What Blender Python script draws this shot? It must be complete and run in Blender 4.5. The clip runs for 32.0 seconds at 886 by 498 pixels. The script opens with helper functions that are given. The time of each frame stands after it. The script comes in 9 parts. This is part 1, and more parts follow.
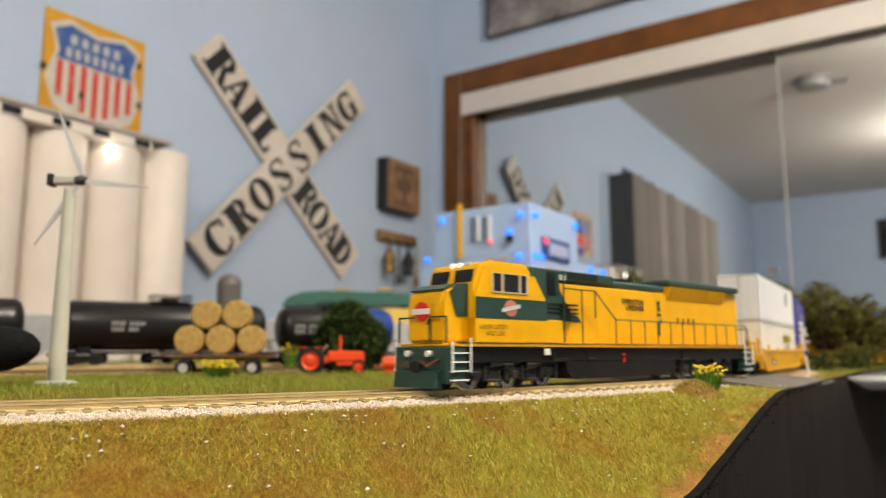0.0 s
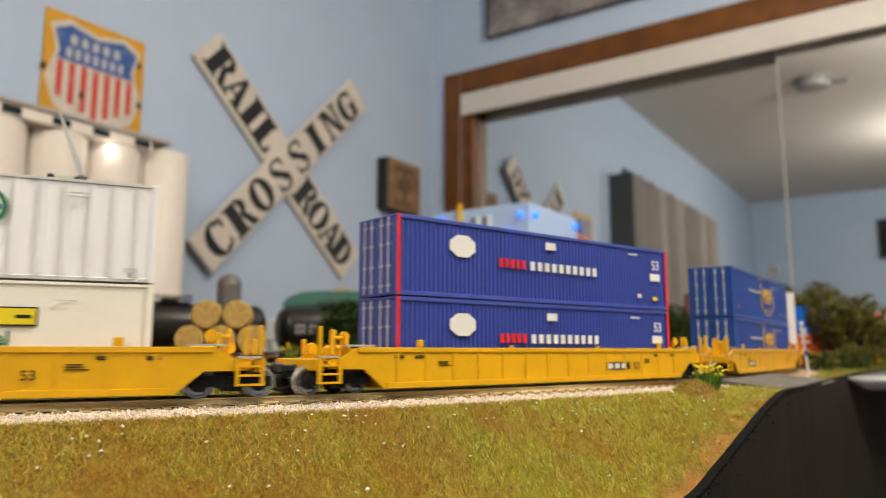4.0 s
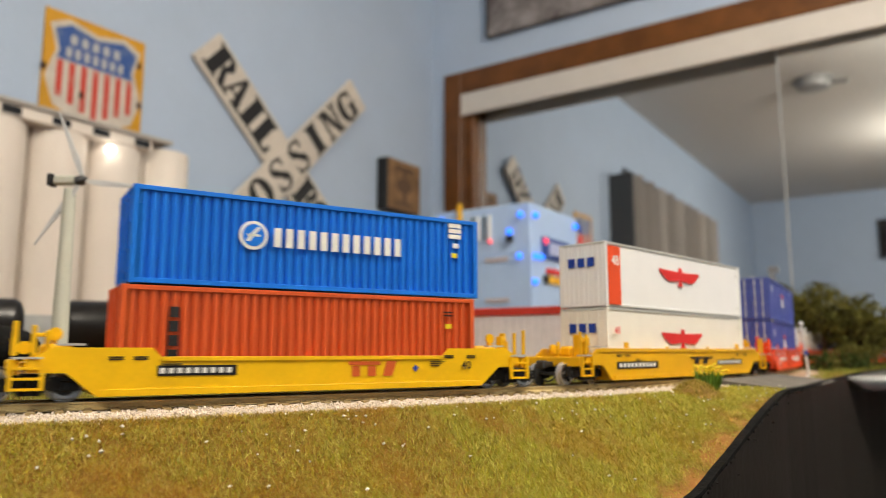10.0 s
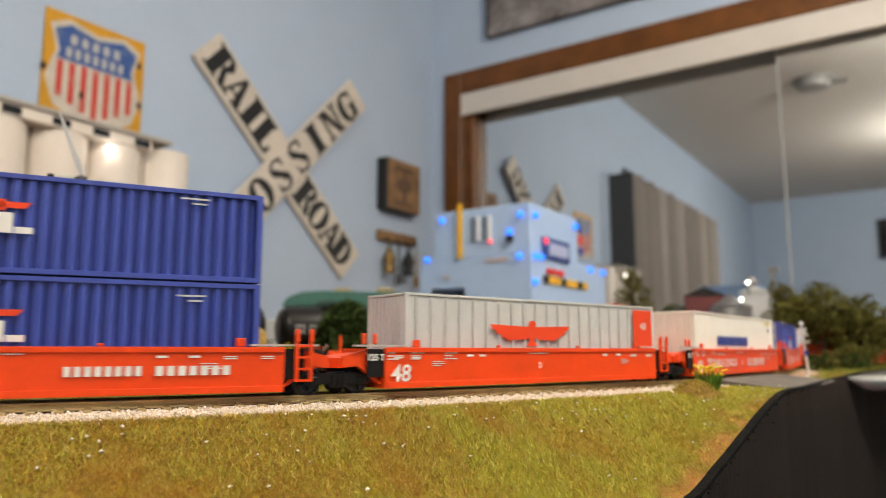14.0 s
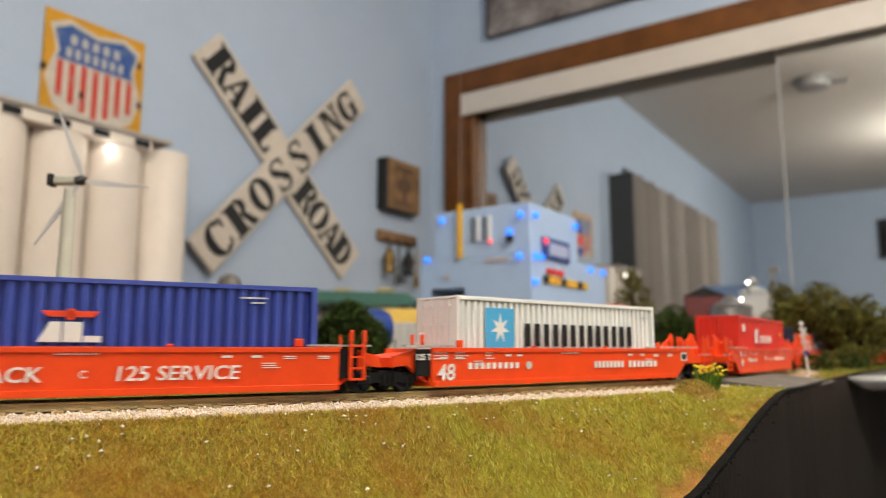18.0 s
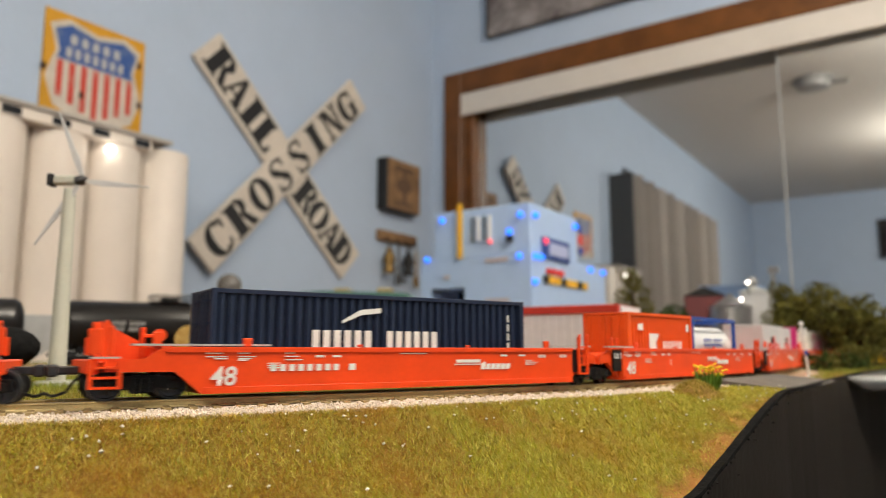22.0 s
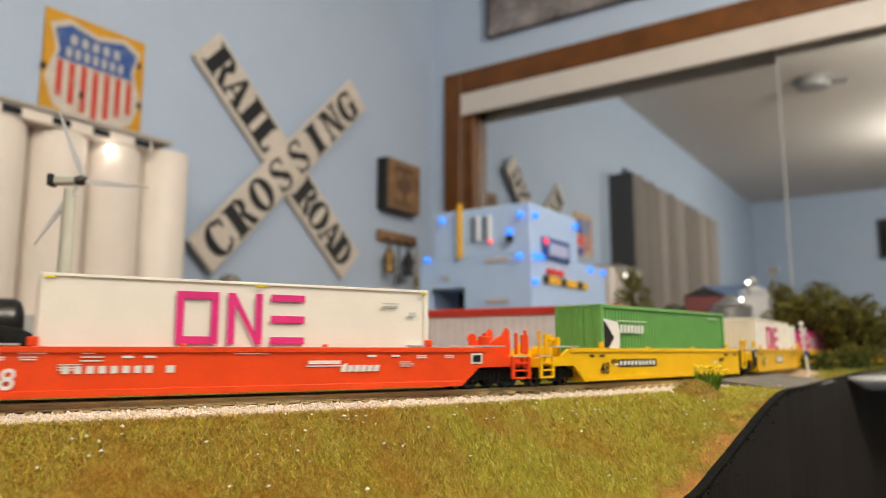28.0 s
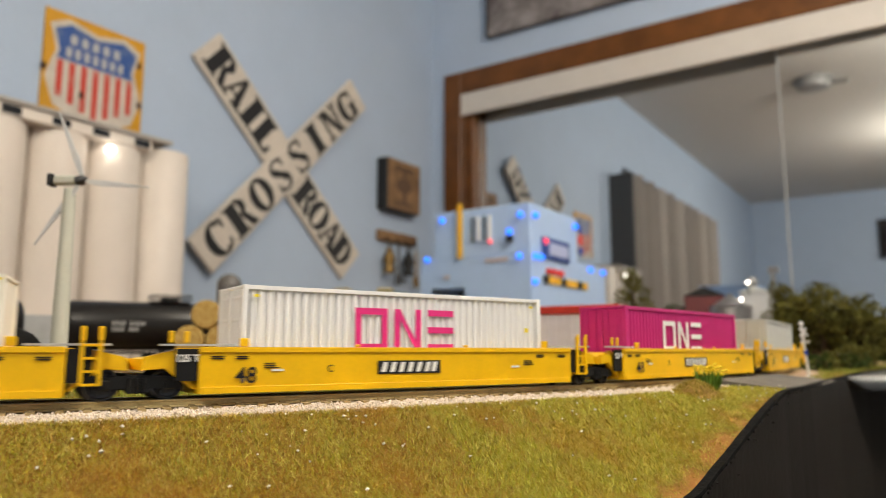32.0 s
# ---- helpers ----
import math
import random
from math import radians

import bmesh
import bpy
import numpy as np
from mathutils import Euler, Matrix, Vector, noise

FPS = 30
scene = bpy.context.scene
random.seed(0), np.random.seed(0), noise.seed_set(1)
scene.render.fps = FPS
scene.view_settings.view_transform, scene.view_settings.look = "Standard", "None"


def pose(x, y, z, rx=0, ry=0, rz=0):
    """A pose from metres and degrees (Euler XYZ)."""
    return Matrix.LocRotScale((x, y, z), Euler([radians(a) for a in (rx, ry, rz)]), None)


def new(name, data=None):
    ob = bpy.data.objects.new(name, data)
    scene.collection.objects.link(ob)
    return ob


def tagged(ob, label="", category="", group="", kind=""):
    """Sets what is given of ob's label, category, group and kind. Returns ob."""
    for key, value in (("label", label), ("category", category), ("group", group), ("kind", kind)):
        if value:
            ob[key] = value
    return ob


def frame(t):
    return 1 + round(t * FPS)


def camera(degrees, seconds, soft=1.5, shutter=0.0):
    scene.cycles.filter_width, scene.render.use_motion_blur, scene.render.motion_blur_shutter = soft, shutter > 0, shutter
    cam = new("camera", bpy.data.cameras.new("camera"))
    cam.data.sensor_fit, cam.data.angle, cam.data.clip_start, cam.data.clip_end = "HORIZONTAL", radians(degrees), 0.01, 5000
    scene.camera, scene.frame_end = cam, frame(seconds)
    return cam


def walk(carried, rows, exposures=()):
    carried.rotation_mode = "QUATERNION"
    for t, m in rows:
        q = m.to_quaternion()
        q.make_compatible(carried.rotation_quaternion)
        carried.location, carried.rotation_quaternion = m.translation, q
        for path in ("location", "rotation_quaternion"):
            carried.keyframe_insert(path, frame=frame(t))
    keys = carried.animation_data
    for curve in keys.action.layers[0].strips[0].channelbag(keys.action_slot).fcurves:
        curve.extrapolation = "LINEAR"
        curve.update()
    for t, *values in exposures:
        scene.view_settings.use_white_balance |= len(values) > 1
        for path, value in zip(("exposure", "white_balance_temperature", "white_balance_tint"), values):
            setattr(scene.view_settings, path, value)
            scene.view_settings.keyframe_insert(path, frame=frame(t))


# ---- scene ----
# Camera: resting at the edge of a model railway, 1.0 m above the room's floor.
cam = camera(63.1, 32.0, soft=0.6, shutter=0.3)
cam.data.dof.use_dof = True
cam.data.dof.focus_distance = 0.255
cam.data.dof.aperture_fstop = 11.5
CZ = 1.0
EYE = pose(0, 0, CZ, 98.05, 0, 0)
walk(cam, [(0.0, EYE), (32.0, EYE)], exposures=[(0.0, 0.20), (1.0, 0.15), (2.0, 0.11), (3.0, 0.05), (4.5, 0.08), (6.0, 0.14), (7.0, 0.12), (8.0, 0.06), (9.0, 0.04), (10.0, 0.08), (11.0, 0.04), (12.0, 0.03), (13.0, 0.13), (14.0, 0.09), (17.0, 0.06), (20.0, 0.08), (24.0, 0.06), (29.0, 0.08), (31.0, 0.03), (32.0, 0.03)])

# ---- light ----
world = bpy.data.worlds.new("world")
scene.world = world
world.use_nodes = True
world.node_tree.nodes["Background"].inputs[0].default_value = (0.75, 0.85, 1.0, 1)
world.node_tree.nodes["Background"].inputs[1].default_value = 0.1


def room_lamp(name, place, radius, watts, colour):
    d = bpy.data.lights.new(name, "POINT")
    d.shadow_soft_size, d.energy, d.color = radius, watts, colour
    ob = new(name, d)
    ob.location = place
    return ob


# Room axes: U runs from the camera towards the mirrored closet, V along the closet wall.
PHI = radians(34)
U = Vector((math.sin(PHI), math.cos(PHI), 0))
V = Vector((math.cos(PHI), -math.sin(PHI), 0))
CORNER = Vector((-0.0397, 2.6, 0))
CEIL = 2.54
ROOM_BACK, ROOM_RIGHT = 5.8, 4.7


def room(s, k, z):
    """A point s metres from the closet wall and k metres from the sign wall."""
    return CORNER - U * s + V * k + Vector((0, 0, z))


def room_pose(s, k, z, rz=0):
    """x runs along V, y along U (into the closet wall)."""
    p = room(s, k, z)
    return pose(p.x, p.y, p.z, 0, 0, -34 + rz)


# First stands for an unseen lamp; the others are added to brighten the room.
LAMPS = [(3.6, 1.85, 58), (4.6, 3.4, 4), (1.5, 2.1, 78)]
for s_, k_, w_ in LAMPS:
    room_lamp("ceiling_lamp_light", room(s_, k_, CEIL - 0.26), 0.09, w_, (1.0, 0.91, 0.77))

# ---- materials ----
MATS = {}


def mat(name, col, rough=0.5, metal=0.0, grain=0.0, scale=60.0, bump=0.0, col2=None, coat=0.0, island=0.0, emit=0.0, ramp=(0.35, 0.65), spec=0.32):
    """A surface: base colour with noise at two scales, roughness, relief and (island) a change from piece to piece."""
    if name in MATS:
        return MATS[name]
    m = bpy.data.materials.new(name)
    m.use_nodes = True
    nt = m.node_tree
    b = nt.nodes["Principled BSDF"]
    b.inputs["Roughness"].default_value = rough
    b.inputs["Metallic"].default_value = metal
    b.inputs["Coat Weight"].default_value = coat
    b.inputs["Specular IOR Level"].default_value = spec if rough < 0.9 else 0.15
    c = (*col, 1)
    b.inputs["Base Color"].default_value = c
    if emit:
        b.inputs["Emission Color"].default_value = c
        b.inputs["Emission Strength"].default_value = emit
    if grain or bump or col2:
        tc = nt.nodes.new("ShaderNodeTexCoord")
        n1 = nt.nodes.new("ShaderNodeTexNoise")
        n1.inputs["Scale"].default_value = scale
        n1.inputs["Detail"].default_value = 6
        n2 = nt.nodes.new("ShaderNodeTexNoise")
        n2.inputs["Scale"].default_value = scale * 9
        n2.inputs["Detail"].default_value = 3
        for n in (n1, n2):
            nt.links.new(tc.outputs["Object"], n.inputs["Vector"])
        mix = nt.nodes.new("ShaderNodeMix")
        mix.data_type = "RGBA"
        other = col2 or tuple(max(0, x * (1 - grain)) for x in col)
        mix.inputs["A"].default_value = c
        mix.inputs["B"].default_value = (*other, 1)
        rp = nt.nodes.new("ShaderNodeMapRange")
        rp.inputs["From Min"].default_value, rp.inputs["From Max"].default_value = ramp
        add = nt.nodes.new("ShaderNodeMath")
        add.operation = "MULTIPLY_ADD"
        add.inputs[1].default_value = 0.35
        nt.links.new(n2.outputs["Fac"], add.inputs[0])
        sub = nt.nodes.new("ShaderNodeMath")
        sub.operation = "MULTIPLY"
        sub.inputs[1].default_value = 0.65
        nt.links.new(n1.outputs["Fac"], sub.inputs[0])
        nt.links.new(sub.outputs[0], add.inputs[2])
        nt.links.new(add.outputs[0], rp.inputs["Value"])
        nt.links.new(rp.outputs["Result"], mix.inputs["Factor"])
        out = mix.outputs["Result"]
        if island:
            geo = nt.nodes.new("ShaderNodeNewGeometry")
            hsv = nt.nodes.new("ShaderNodeHueSaturation")
            mr = nt.nodes.new("ShaderNodeMapRange")
            mr.inputs["To Min"].default_value, mr.inputs["To Max"].default_value = 1 - island, 1 + island
            nt.links.new(geo.outputs["Random Per Island"], mr.inputs["Value"])
            nt.links.new(mr.outputs["Result"], hsv.inputs["Value"])
            nt.links.new(out, hsv.inputs["Color"])
            out = hsv.outputs["Color"]
        nt.links.new(out, b.inputs["Base Color"])
        if bump:
            bp = nt.nodes.new("ShaderNodeBump")
            bp.inputs["Strength"].default_value = bump
            bp.inputs["Distance"].default_value = 0.3 / scale
            nt.links.new(add.outputs[0], bp.inputs["Height"])
            nt.links.new(bp.outputs["Normal"], b.inputs["Normal"])
    MATS[name] = m
    return m


def plastic(name, col, rough=0.36, coat=0.0):
    return mat(name, col, rough, grain=0.12, scale=90, bump=0.02, coat=coat, spec=0.42)


YELLOW = plastic("yellow_car_paint", (0.80, 0.435, 0.006))
LOCO_YELLOW = plastic("loco_yellow_paint", (0.91, 0.48, 0.001), 0.38)
LOCO_GREEN = plastic("loco_green_paint", (0.026, 0.066, 0.054), 0.4)
RED = plastic("vermilion_car_paint", (0.88, 0.075, 0.010))
DARK_RED = plastic("oxide_red_paint", (0.46, 0.030, 0.020))
WHITE = mat("white_box_paint", (0.87, 0.88, 0.90), 0.42, grain=0.03, scale=90, bump=0.02)
CREAM = mat("cream_box_paint", (0.88, 0.85, 0.77), 0.42, grain=0.05, scale=90, bump=0.02)
BLUE = plastic("deep_blue_paint", (0.018, 0.08, 0.38))
NAVY = plastic("navy_paint", (0.018, 0.028, 0.062))
ROYAL = mat("royal_blue_paint", (0.040, 0.074, 0.42), 0.42, grain=0.12, scale=90, bump=0.02, spec=1.0)
SKY = plastic("bright_blue_paint", (0.010, 0.19, 0.80))
ORANGE = plastic("orange_paint", (0.68, 0.11, 0.025))
RED2 = plastic("signal_red_paint", (0.80, 0.042, 0.022))
GREEN = plastic("leaf_green_paint", (0.17, 0.43, 0.12))
MAGENTA = plastic("magenta_paint", (0.60, 0.03, 0.22))
PINK = plastic("pink_lettering", (0.80, 0.04, 0.25))
SILVER = mat("silver_box_paint", (0.74, 0.75, 0.75), 0.35, 0.12, grain=0.12, scale=80)
GREY = plastic("pale_grey_paint", (0.60, 0.62, 0.60))
BLACK = mat("black_plastic", (0.011, 0.011, 0.0115), 0.42, grain=0.2, scale=90, spec=0.3)
TANKBLACK = mat("semi_gloss_black", (0.014, 0.013, 0.013), 0.32, grain=0.3, scale=40)
STEEL = mat("polished_wheel_steel", (0.66, 0.64, 0.60), 0.22, 0.7, grain=0.2, scale=300)
DARKSTEEL = mat("blackened_wheel_steel", (0.11, 0.11, 0.115), 0.35, 0.8, grain=0.3, scale=300)
GLASS = mat("tinted_glass", (0.02, 0.02, 0.022), 0.08)
LETTER_WHITE = mat("white_lettering", (0.80, 0.80, 0.78), 0.5)
LETTER_BLACK = mat("black_lettering", (0.015, 0.015, 0.016), 0.5)
LETTER_RED = mat("red_lettering", (0.72, 0.03, 0.03), 0.5)
LETTER_BLUE = mat("blue_lettering", (0.01, 0.05, 0.35), 0.5)
LETTER_GOLD = mat("gold_lettering", (0.80, 0.45, 0.03), 0.5)
LETTER_GREEN = mat("green_lettering", (0.02, 0.16, 0.06), 0.5)
LETTER_SKY = mat("light_blue_lettering", (0.08, 0.42, 0.75), 0.5)
LETTER_YELLOW = mat("yellow_lettering", (0.82, 0.66, 0.02), 0.5)
LETTER_LILAC = mat("lilac_lettering", (0.42, 0.36, 0.68), 0.5)
WALL = mat("pale_blue_wall_paint", (0.43, 0.53, 0.68), 0.75, grain=0.05, scale=6, bump=0.04)
CEILING_M = mat("textured_ceiling_paint", (0.66, 0.64, 0.61), 0.9, grain=0.06, scale=30, bump=0.35)
WOOD = mat("stained_wood_trim", (0.17, 0.062, 0.013), 0.4, grain=0.5, scale=14, bump=0.05)
RACK_WHITE = mat("off_white_metal", (0.60, 0.57, 0.53), 0.45, grain=0.06, scale=20)
MIRROR = mat("mirror_glass", (0.74, 0.76, 0.77), 0.02, 1.0)
CARPET = mat("beige_carpet", (0.32, 0.27, 0.21), 0.95, grain=0.3, scale=90, bump=0.4)


# ---- mesh helpers ----
def mesh_of(name, bm, material):
    me = bpy.data.meshes.new(name)
    bm.normal_update()
    bm.to_mesh(me)
    bm.free()
    for m in material if isinstance(material, (list, tuple)) else [material]:
        me.materials.append(m)
    return me


def part(name, bm, material, parent, label="", m=None, smooth=False):
    """Links a bmesh as one mesh object under a thing or a part."""
    me = mesh_of(name, bm, material)
    if smooth:
        me.shade_smooth()
        me.set_sharp_from_angle(angle=radians(40))
    ob = new(name, me)
    ob.parent = parent
    if m is not None:
        ob.matrix_basis = m
    if label:
        tagged(ob, label)
    return ob


def thing(name, m, label, category, group="", kind=""):
    ob = new(name)
    ob.empty_display_size = 0.02
    ob.matrix_basis = m
    return tagged(ob, label, category, group, kind)


def box(bm, x0, x1, y0, y1, z0, z1, bevel=0.0, m=None):
    r = bmesh.ops.create_cube(bm, size=1)
    vs = r["verts"]
    for v in vs:
        v.co = Vector((x0 if v.co.x < 0 else x1, y0 if v.co.y < 0 else y1, z0 if v.co.z < 0 else z1))
    if bevel:
        es = list({e for v in vs for e in v.link_edges})
        g = bmesh.ops.bevel(bm, geom=es, offset=bevel, segments=1, affect="EDGES", profile=0.5)
        vs = list({v for f in g["faces"] for v in f.verts} | {v for v in vs if v.is_valid})
    if m is not None:
        bmesh.ops.transform(bm, matrix=m, verts=[v for v in vs if v.is_valid])
    return bm


def boxes(*rows, bevel=0.0):
    bm = bmesh.new()
    for r in rows:
        box(bm, *r, bevel=bevel)
    return bm


def tube(bm, p, q, r, n=8, r2=None):
    p, q = Vector(p), Vector(q)
    d = q - p
    m = Matrix.Translation((p + q) / 2) @ d.to_track_quat("Z", "Y").to_matrix().to_4x4()
    bmesh.ops.create_cone(bm, cap_ends=True, segments=n, radius1=r, radius2=r if r2 is None else r2, depth=d.length, matrix=m)
    return bm


def tubes(rows, r, n=6):
    bm = bmesh.new()
    for p, q in rows:
        tube(bm, p, q, r, n)
    return bm


def lathe(bm, profile, n=24, m=None):
    """Turns (radius, z) points round the z axis."""
    rings = []
    for r, z in profile:
        rings.append([bm.verts.new((max(r, 1e-5) * math.cos(2 * math.pi * i / n), max(r, 1e-5) * math.sin(2 * math.pi * i / n), z)) for i in range(n)])
    for a, b in zip(rings, rings[1:]):
        for i in range(n):
            bm.faces.new((a[i], a[(i + 1) % n], b[(i + 1) % n], b[i]))
    bm.faces.new(rings[0][::-1])
    bm.faces.new(rings[-1])
    if m is not None:
        bmesh.ops.transform(bm, matrix=m, verts=[v for ring in rings for v in ring])
    return bm


def prism(bm, pts, y0, y1):
    """An outline in x, z pushed out from y0 to y1."""
    a = [bm.verts.new((x, y0, z)) for x, z in pts]
    b = [bm.verts.new((x, y1, z)) for x, z in pts]
    n = len(pts)
    for i in range(n):
        bm.faces.new((a[i], a[(i + 1) % n], b[(i + 1) % n], b[i]))
    bm.faces.new(a[::-1])
    bm.faces.new(b)
    bmesh.ops.recalc_face_normals(bm, faces=bm.faces)
    return bm


def letters(text, height, bold=0.0, depth=0.0, shear=0.0, align="CENTER"):
    """A bmesh of the built-in font, standing in x, z and facing -y."""
    c = bpy.data.curves.new("lettering", "FONT")
    c.body, c.size, c.offset, c.extrude, c.shear, c.align_x, c.align_y = text, height / 0.69, bold, depth, shear, align, "CENTER"
    c.resolution_u = 3
    ob = bpy.data.objects.new("lettering", c)
    scene.collection.objects.link(ob)
    me = ob.to_mesh()
    bm = bmesh.new()
    bm.from_mesh(me)
    ob.to_mesh_clear()
    bpy.data.objects.remove(ob)
    bpy.data.curves.remove(c)
    bmesh.ops.rotate(bm, cent=(0, 0, 0), matrix=Matrix.Rotation(math.pi / 2, 3, "X"), verts=bm.verts)
    return bm


def slab(bm, pts, y, t=0.0002):
    """A thin outline on a side that faces -y."""
    return prism(bm, pts, y - t, y)


def rect(x0, x1, z0, z1):
    return [(x0, z0), (x1, z0), (x1, z1), (x0, z1)]


def disc(x, z, r, n=20, r2=None):
    return [(x + r * math.cos(2 * math.pi * i / n), z + (r2 or r) * math.sin(2 * math.pi * i / n)) for i in range(n)]


def bars(x0, x1, z0, z1, n, fill=0.72):
    """n plain bars that stand for lettering."""
    w = (x1 - x0) / n
    return [rect(x0 + i * w, x0 + i * w + w * fill * 0.82, z0, z1) for i in range(n)]


# ---- the room ----
def room_box(name, s0, s1, k0, k1, z0, z1, material, label, category, kind="structure", bevel=0.0):
    bm = boxes((k0, k1, -s1, -s0, z0, z1), bevel=bevel)
    ob = new(name, mesh_of(name, bm, material))
    ob.matrix_basis = pose(CORNER.x, CORNER.y, 0, 0, 0, -34)
    return tagged(ob, label, category, kind=kind)


OPEN0, OPEN1, OPENZ = 0.145, 3.2, 1.935
RIM = 0.65
room_box("floor", -RIM, ROOM_BACK + 0.1, -0.1, ROOM_RIGHT + 0.1, -0.1, 0.0, CARPET, "beige carpeted floor of the train room", "floor")
room_box("ceiling", -RIM, ROOM_BACK + 0.1, -0.1, ROOM_RIGHT + 0.1, CEIL, CEIL + 0.1, CEILING_M, "white textured ceiling", "ceiling")
room_box("wall_west", -RIM, ROOM_BACK, -0.1, 0.0, 0, CEIL, WALL, "pale blue painted wall with railway signs", "wall")
room_box("wall_south", ROOM_BACK, ROOM_BACK + 0.1, -0.1, ROOM_RIGHT + 0.1, 0, CEIL, WALL, "pale blue painted back wall", "wall")
room_box("wall_east", -RIM, ROOM_BACK, ROOM_RIGHT, ROOM_RIGHT + 0.1, 0, CEIL, WALL, "pale blue painted side wall", "wall")
wn = boxes((0.0, OPEN0 - 0.01, 0.0, 0.12, 0, CEIL), (OPEN1 + 0.01, ROOM_RIGHT, 0.0, 0.12, 0, CEIL), (OPEN0 - 0.01, OPEN1 + 0.01, 0.0, 0.12, OPENZ + 0.02, CEIL))
ob = new("wall_north", mesh_of("wall_north", wn, WALL))
ob.matrix_basis = pose(CORNER.x, CORNER.y, 0, 0, 0, -34)
tagged(ob, "pale blue closet wall around the mirrored doors", "wall", kind="structure")
room_box("closet_back", -RIM, -RIM + 0.05, 0, ROOM_RIGHT, 0, CEIL, WALL, "plain closet back wall", "wall")

# Mirrored sliding closet doors with wooden casing and white track.
closet = thing("door_1", room_pose(0, 0, 0), "mirrored sliding closet doors in a brown wooden casing", "closet door", kind="structure")
part("casing", boxes((0.065, 0.137, -0.022, -0.002, 0.0, 2.004), bevel=0.004), WOOD, closet, "brown stained casing post")
part("casing", boxes((0.137, OPEN1 + 0.14, -0.022, -0.002, 1.920, 2.004), bevel=0.004), WOOD, closet, "brown stained casing head")
part("casing", boxes((OPEN1 + 0.01, OPEN1 + 0.14, -0.022, -0.002, 0.0, 1.918), bevel=0.004), WOOD, closet)
part("jamb", boxes((0.139, 0.150, -0.016, 0.118, 0.0, 1.93), (0.1505, 0.182, -0.004, 0.118, 0.0, 1.93), bevel=0.002), WOOD, closet, "brown wooden jamb")
part("track_cover", boxes((0.139, OPEN1 + 0.008, -0.024, -0.010, 1.838, 1.918), bevel=0.003), RACK_WHITE, closet, "white track cover")
part("track", boxes((0.183, OPEN1, 0.0, 0.118, 1.936, 1.95)), RACK_WHITE, closet)
DOORX = 1.178
for nm, x0, x1, y in (("mirror_door", 0.1825, DOORX + 0.06, 0.046), ("mirror_door", DOORX, 2.2, 0.020), ("mirror_door", 2.14, OPEN1, 0.046)):
    EDGE_W = 0.002 if x0 < 0.2 else 0.005
    fr = boxes((x0, x0 + EDGE_W, y - 0.0055, y + 0.012, 0.02, 1.922), (x1 - 0.005, x1, y - 0.008, y + 0.012, 0.02, 1.922), (x0 + EDGE_W, x1 - 0.005, y - 0.008, y + 0.012, 0.02, 0.05), (x0 + EDGE_W, x1 - 0.005, y - 0.008, y + 0.012, 1.913, 1.922), bevel=0.001)
    d = part(nm, fr, mat("satin_grey_stile", (0.36, 0.38, 0.39), 0.4, grain=0.05, scale=20), closet, "slim framed sliding mirror door")
    part("pane", boxes((x0 + EDGE_W, x1 - 0.005, y - 0.004, y + 0.004, 0.05, 1.913)), MIRROR, d, "mirror glass")

# Picture over the closet.
pic = thing("wall_picture", room_pose(0.0, 0.26, 2.105), "dark weathered canvas picture hung over the closet", "picture")
CANVAS = mat("weathered_canvas_print", (0.05, 0.035, 0.035), 0.8, grain=0.8, scale=9, col2=(0.30, 0.28, 0.28))
part("canvas", boxes((0.0, 0.72, -0.034, -0.004, 0.0, 0.33), bevel=0.004), CANVAS, pic)
part("edge_wrap", boxes((-0.006, -0.001, -0.034, -0.004, 0.0, 0.33)), LETTER_BLACK, pic)


# ---- sign wall: local x runs towards the closet corner, facing the room ----
def wall_pose(s, z, d=0.0):
    p = room(s, 0.0, z) + V * d
    return pose(p.x, p.y, p.z, 0, 0, 56)


SIGN_WHITE = mat("worn_white_sign_paint", (0.66, 0.60, 0.53), 0.6, grain=0.18, scale=12, bump=0.03)
xs = thing("crossing_sign", wall_pose(0.741, 1.517), "worn white crossbuck sign with black lettering on the wall", "sign")


def board(length, width, ang, y0, y1, label):
    m = Matrix.Rotation(-radians(ang), 4, "Y")
    bm = boxes((-length / 2, length / 2, y0, y1, -width / 2, width / 2), bevel=0.003)
    return part("board", bm, SIGN_WHITE, xs, label, m)


b1 = board(0.815, 0.106, 45.7, -0.034, -0.018, "board lettered with one word in black")
b2 = board(0.765, 0.118, -42.4, -0.016, -0.001, "board lettered with two words in black")


def arc(rx, rz, tx, tz, a0, a1, cx=0.0, cz=0.0, n=14):
    """A bowed stroke: tx thick at its sides, tz at its top and bottom."""
    out = []
    for i in range(n):
        a, b = radians(a0 + (a1 - a0) * i / n), radians(a0 + (a1 - a0) * (i + 1) / n)
        p = [(cx + (rx - k * tx) * math.cos(q), cz + (rz - k * tz) * math.sin(q)) for k, q in ((0, a), (0, b), (1, b), (1, a))]
        out.append(p)
    return out


def stem(x, w=0.165, serif=0.25, lo=-0.5, hi=0.5):
    return [rect(x - w, x + w, lo, hi), rect(x - serif, x + serif, hi - 0.09, hi), rect(x - serif, x + serif, lo, lo + 0.09)]


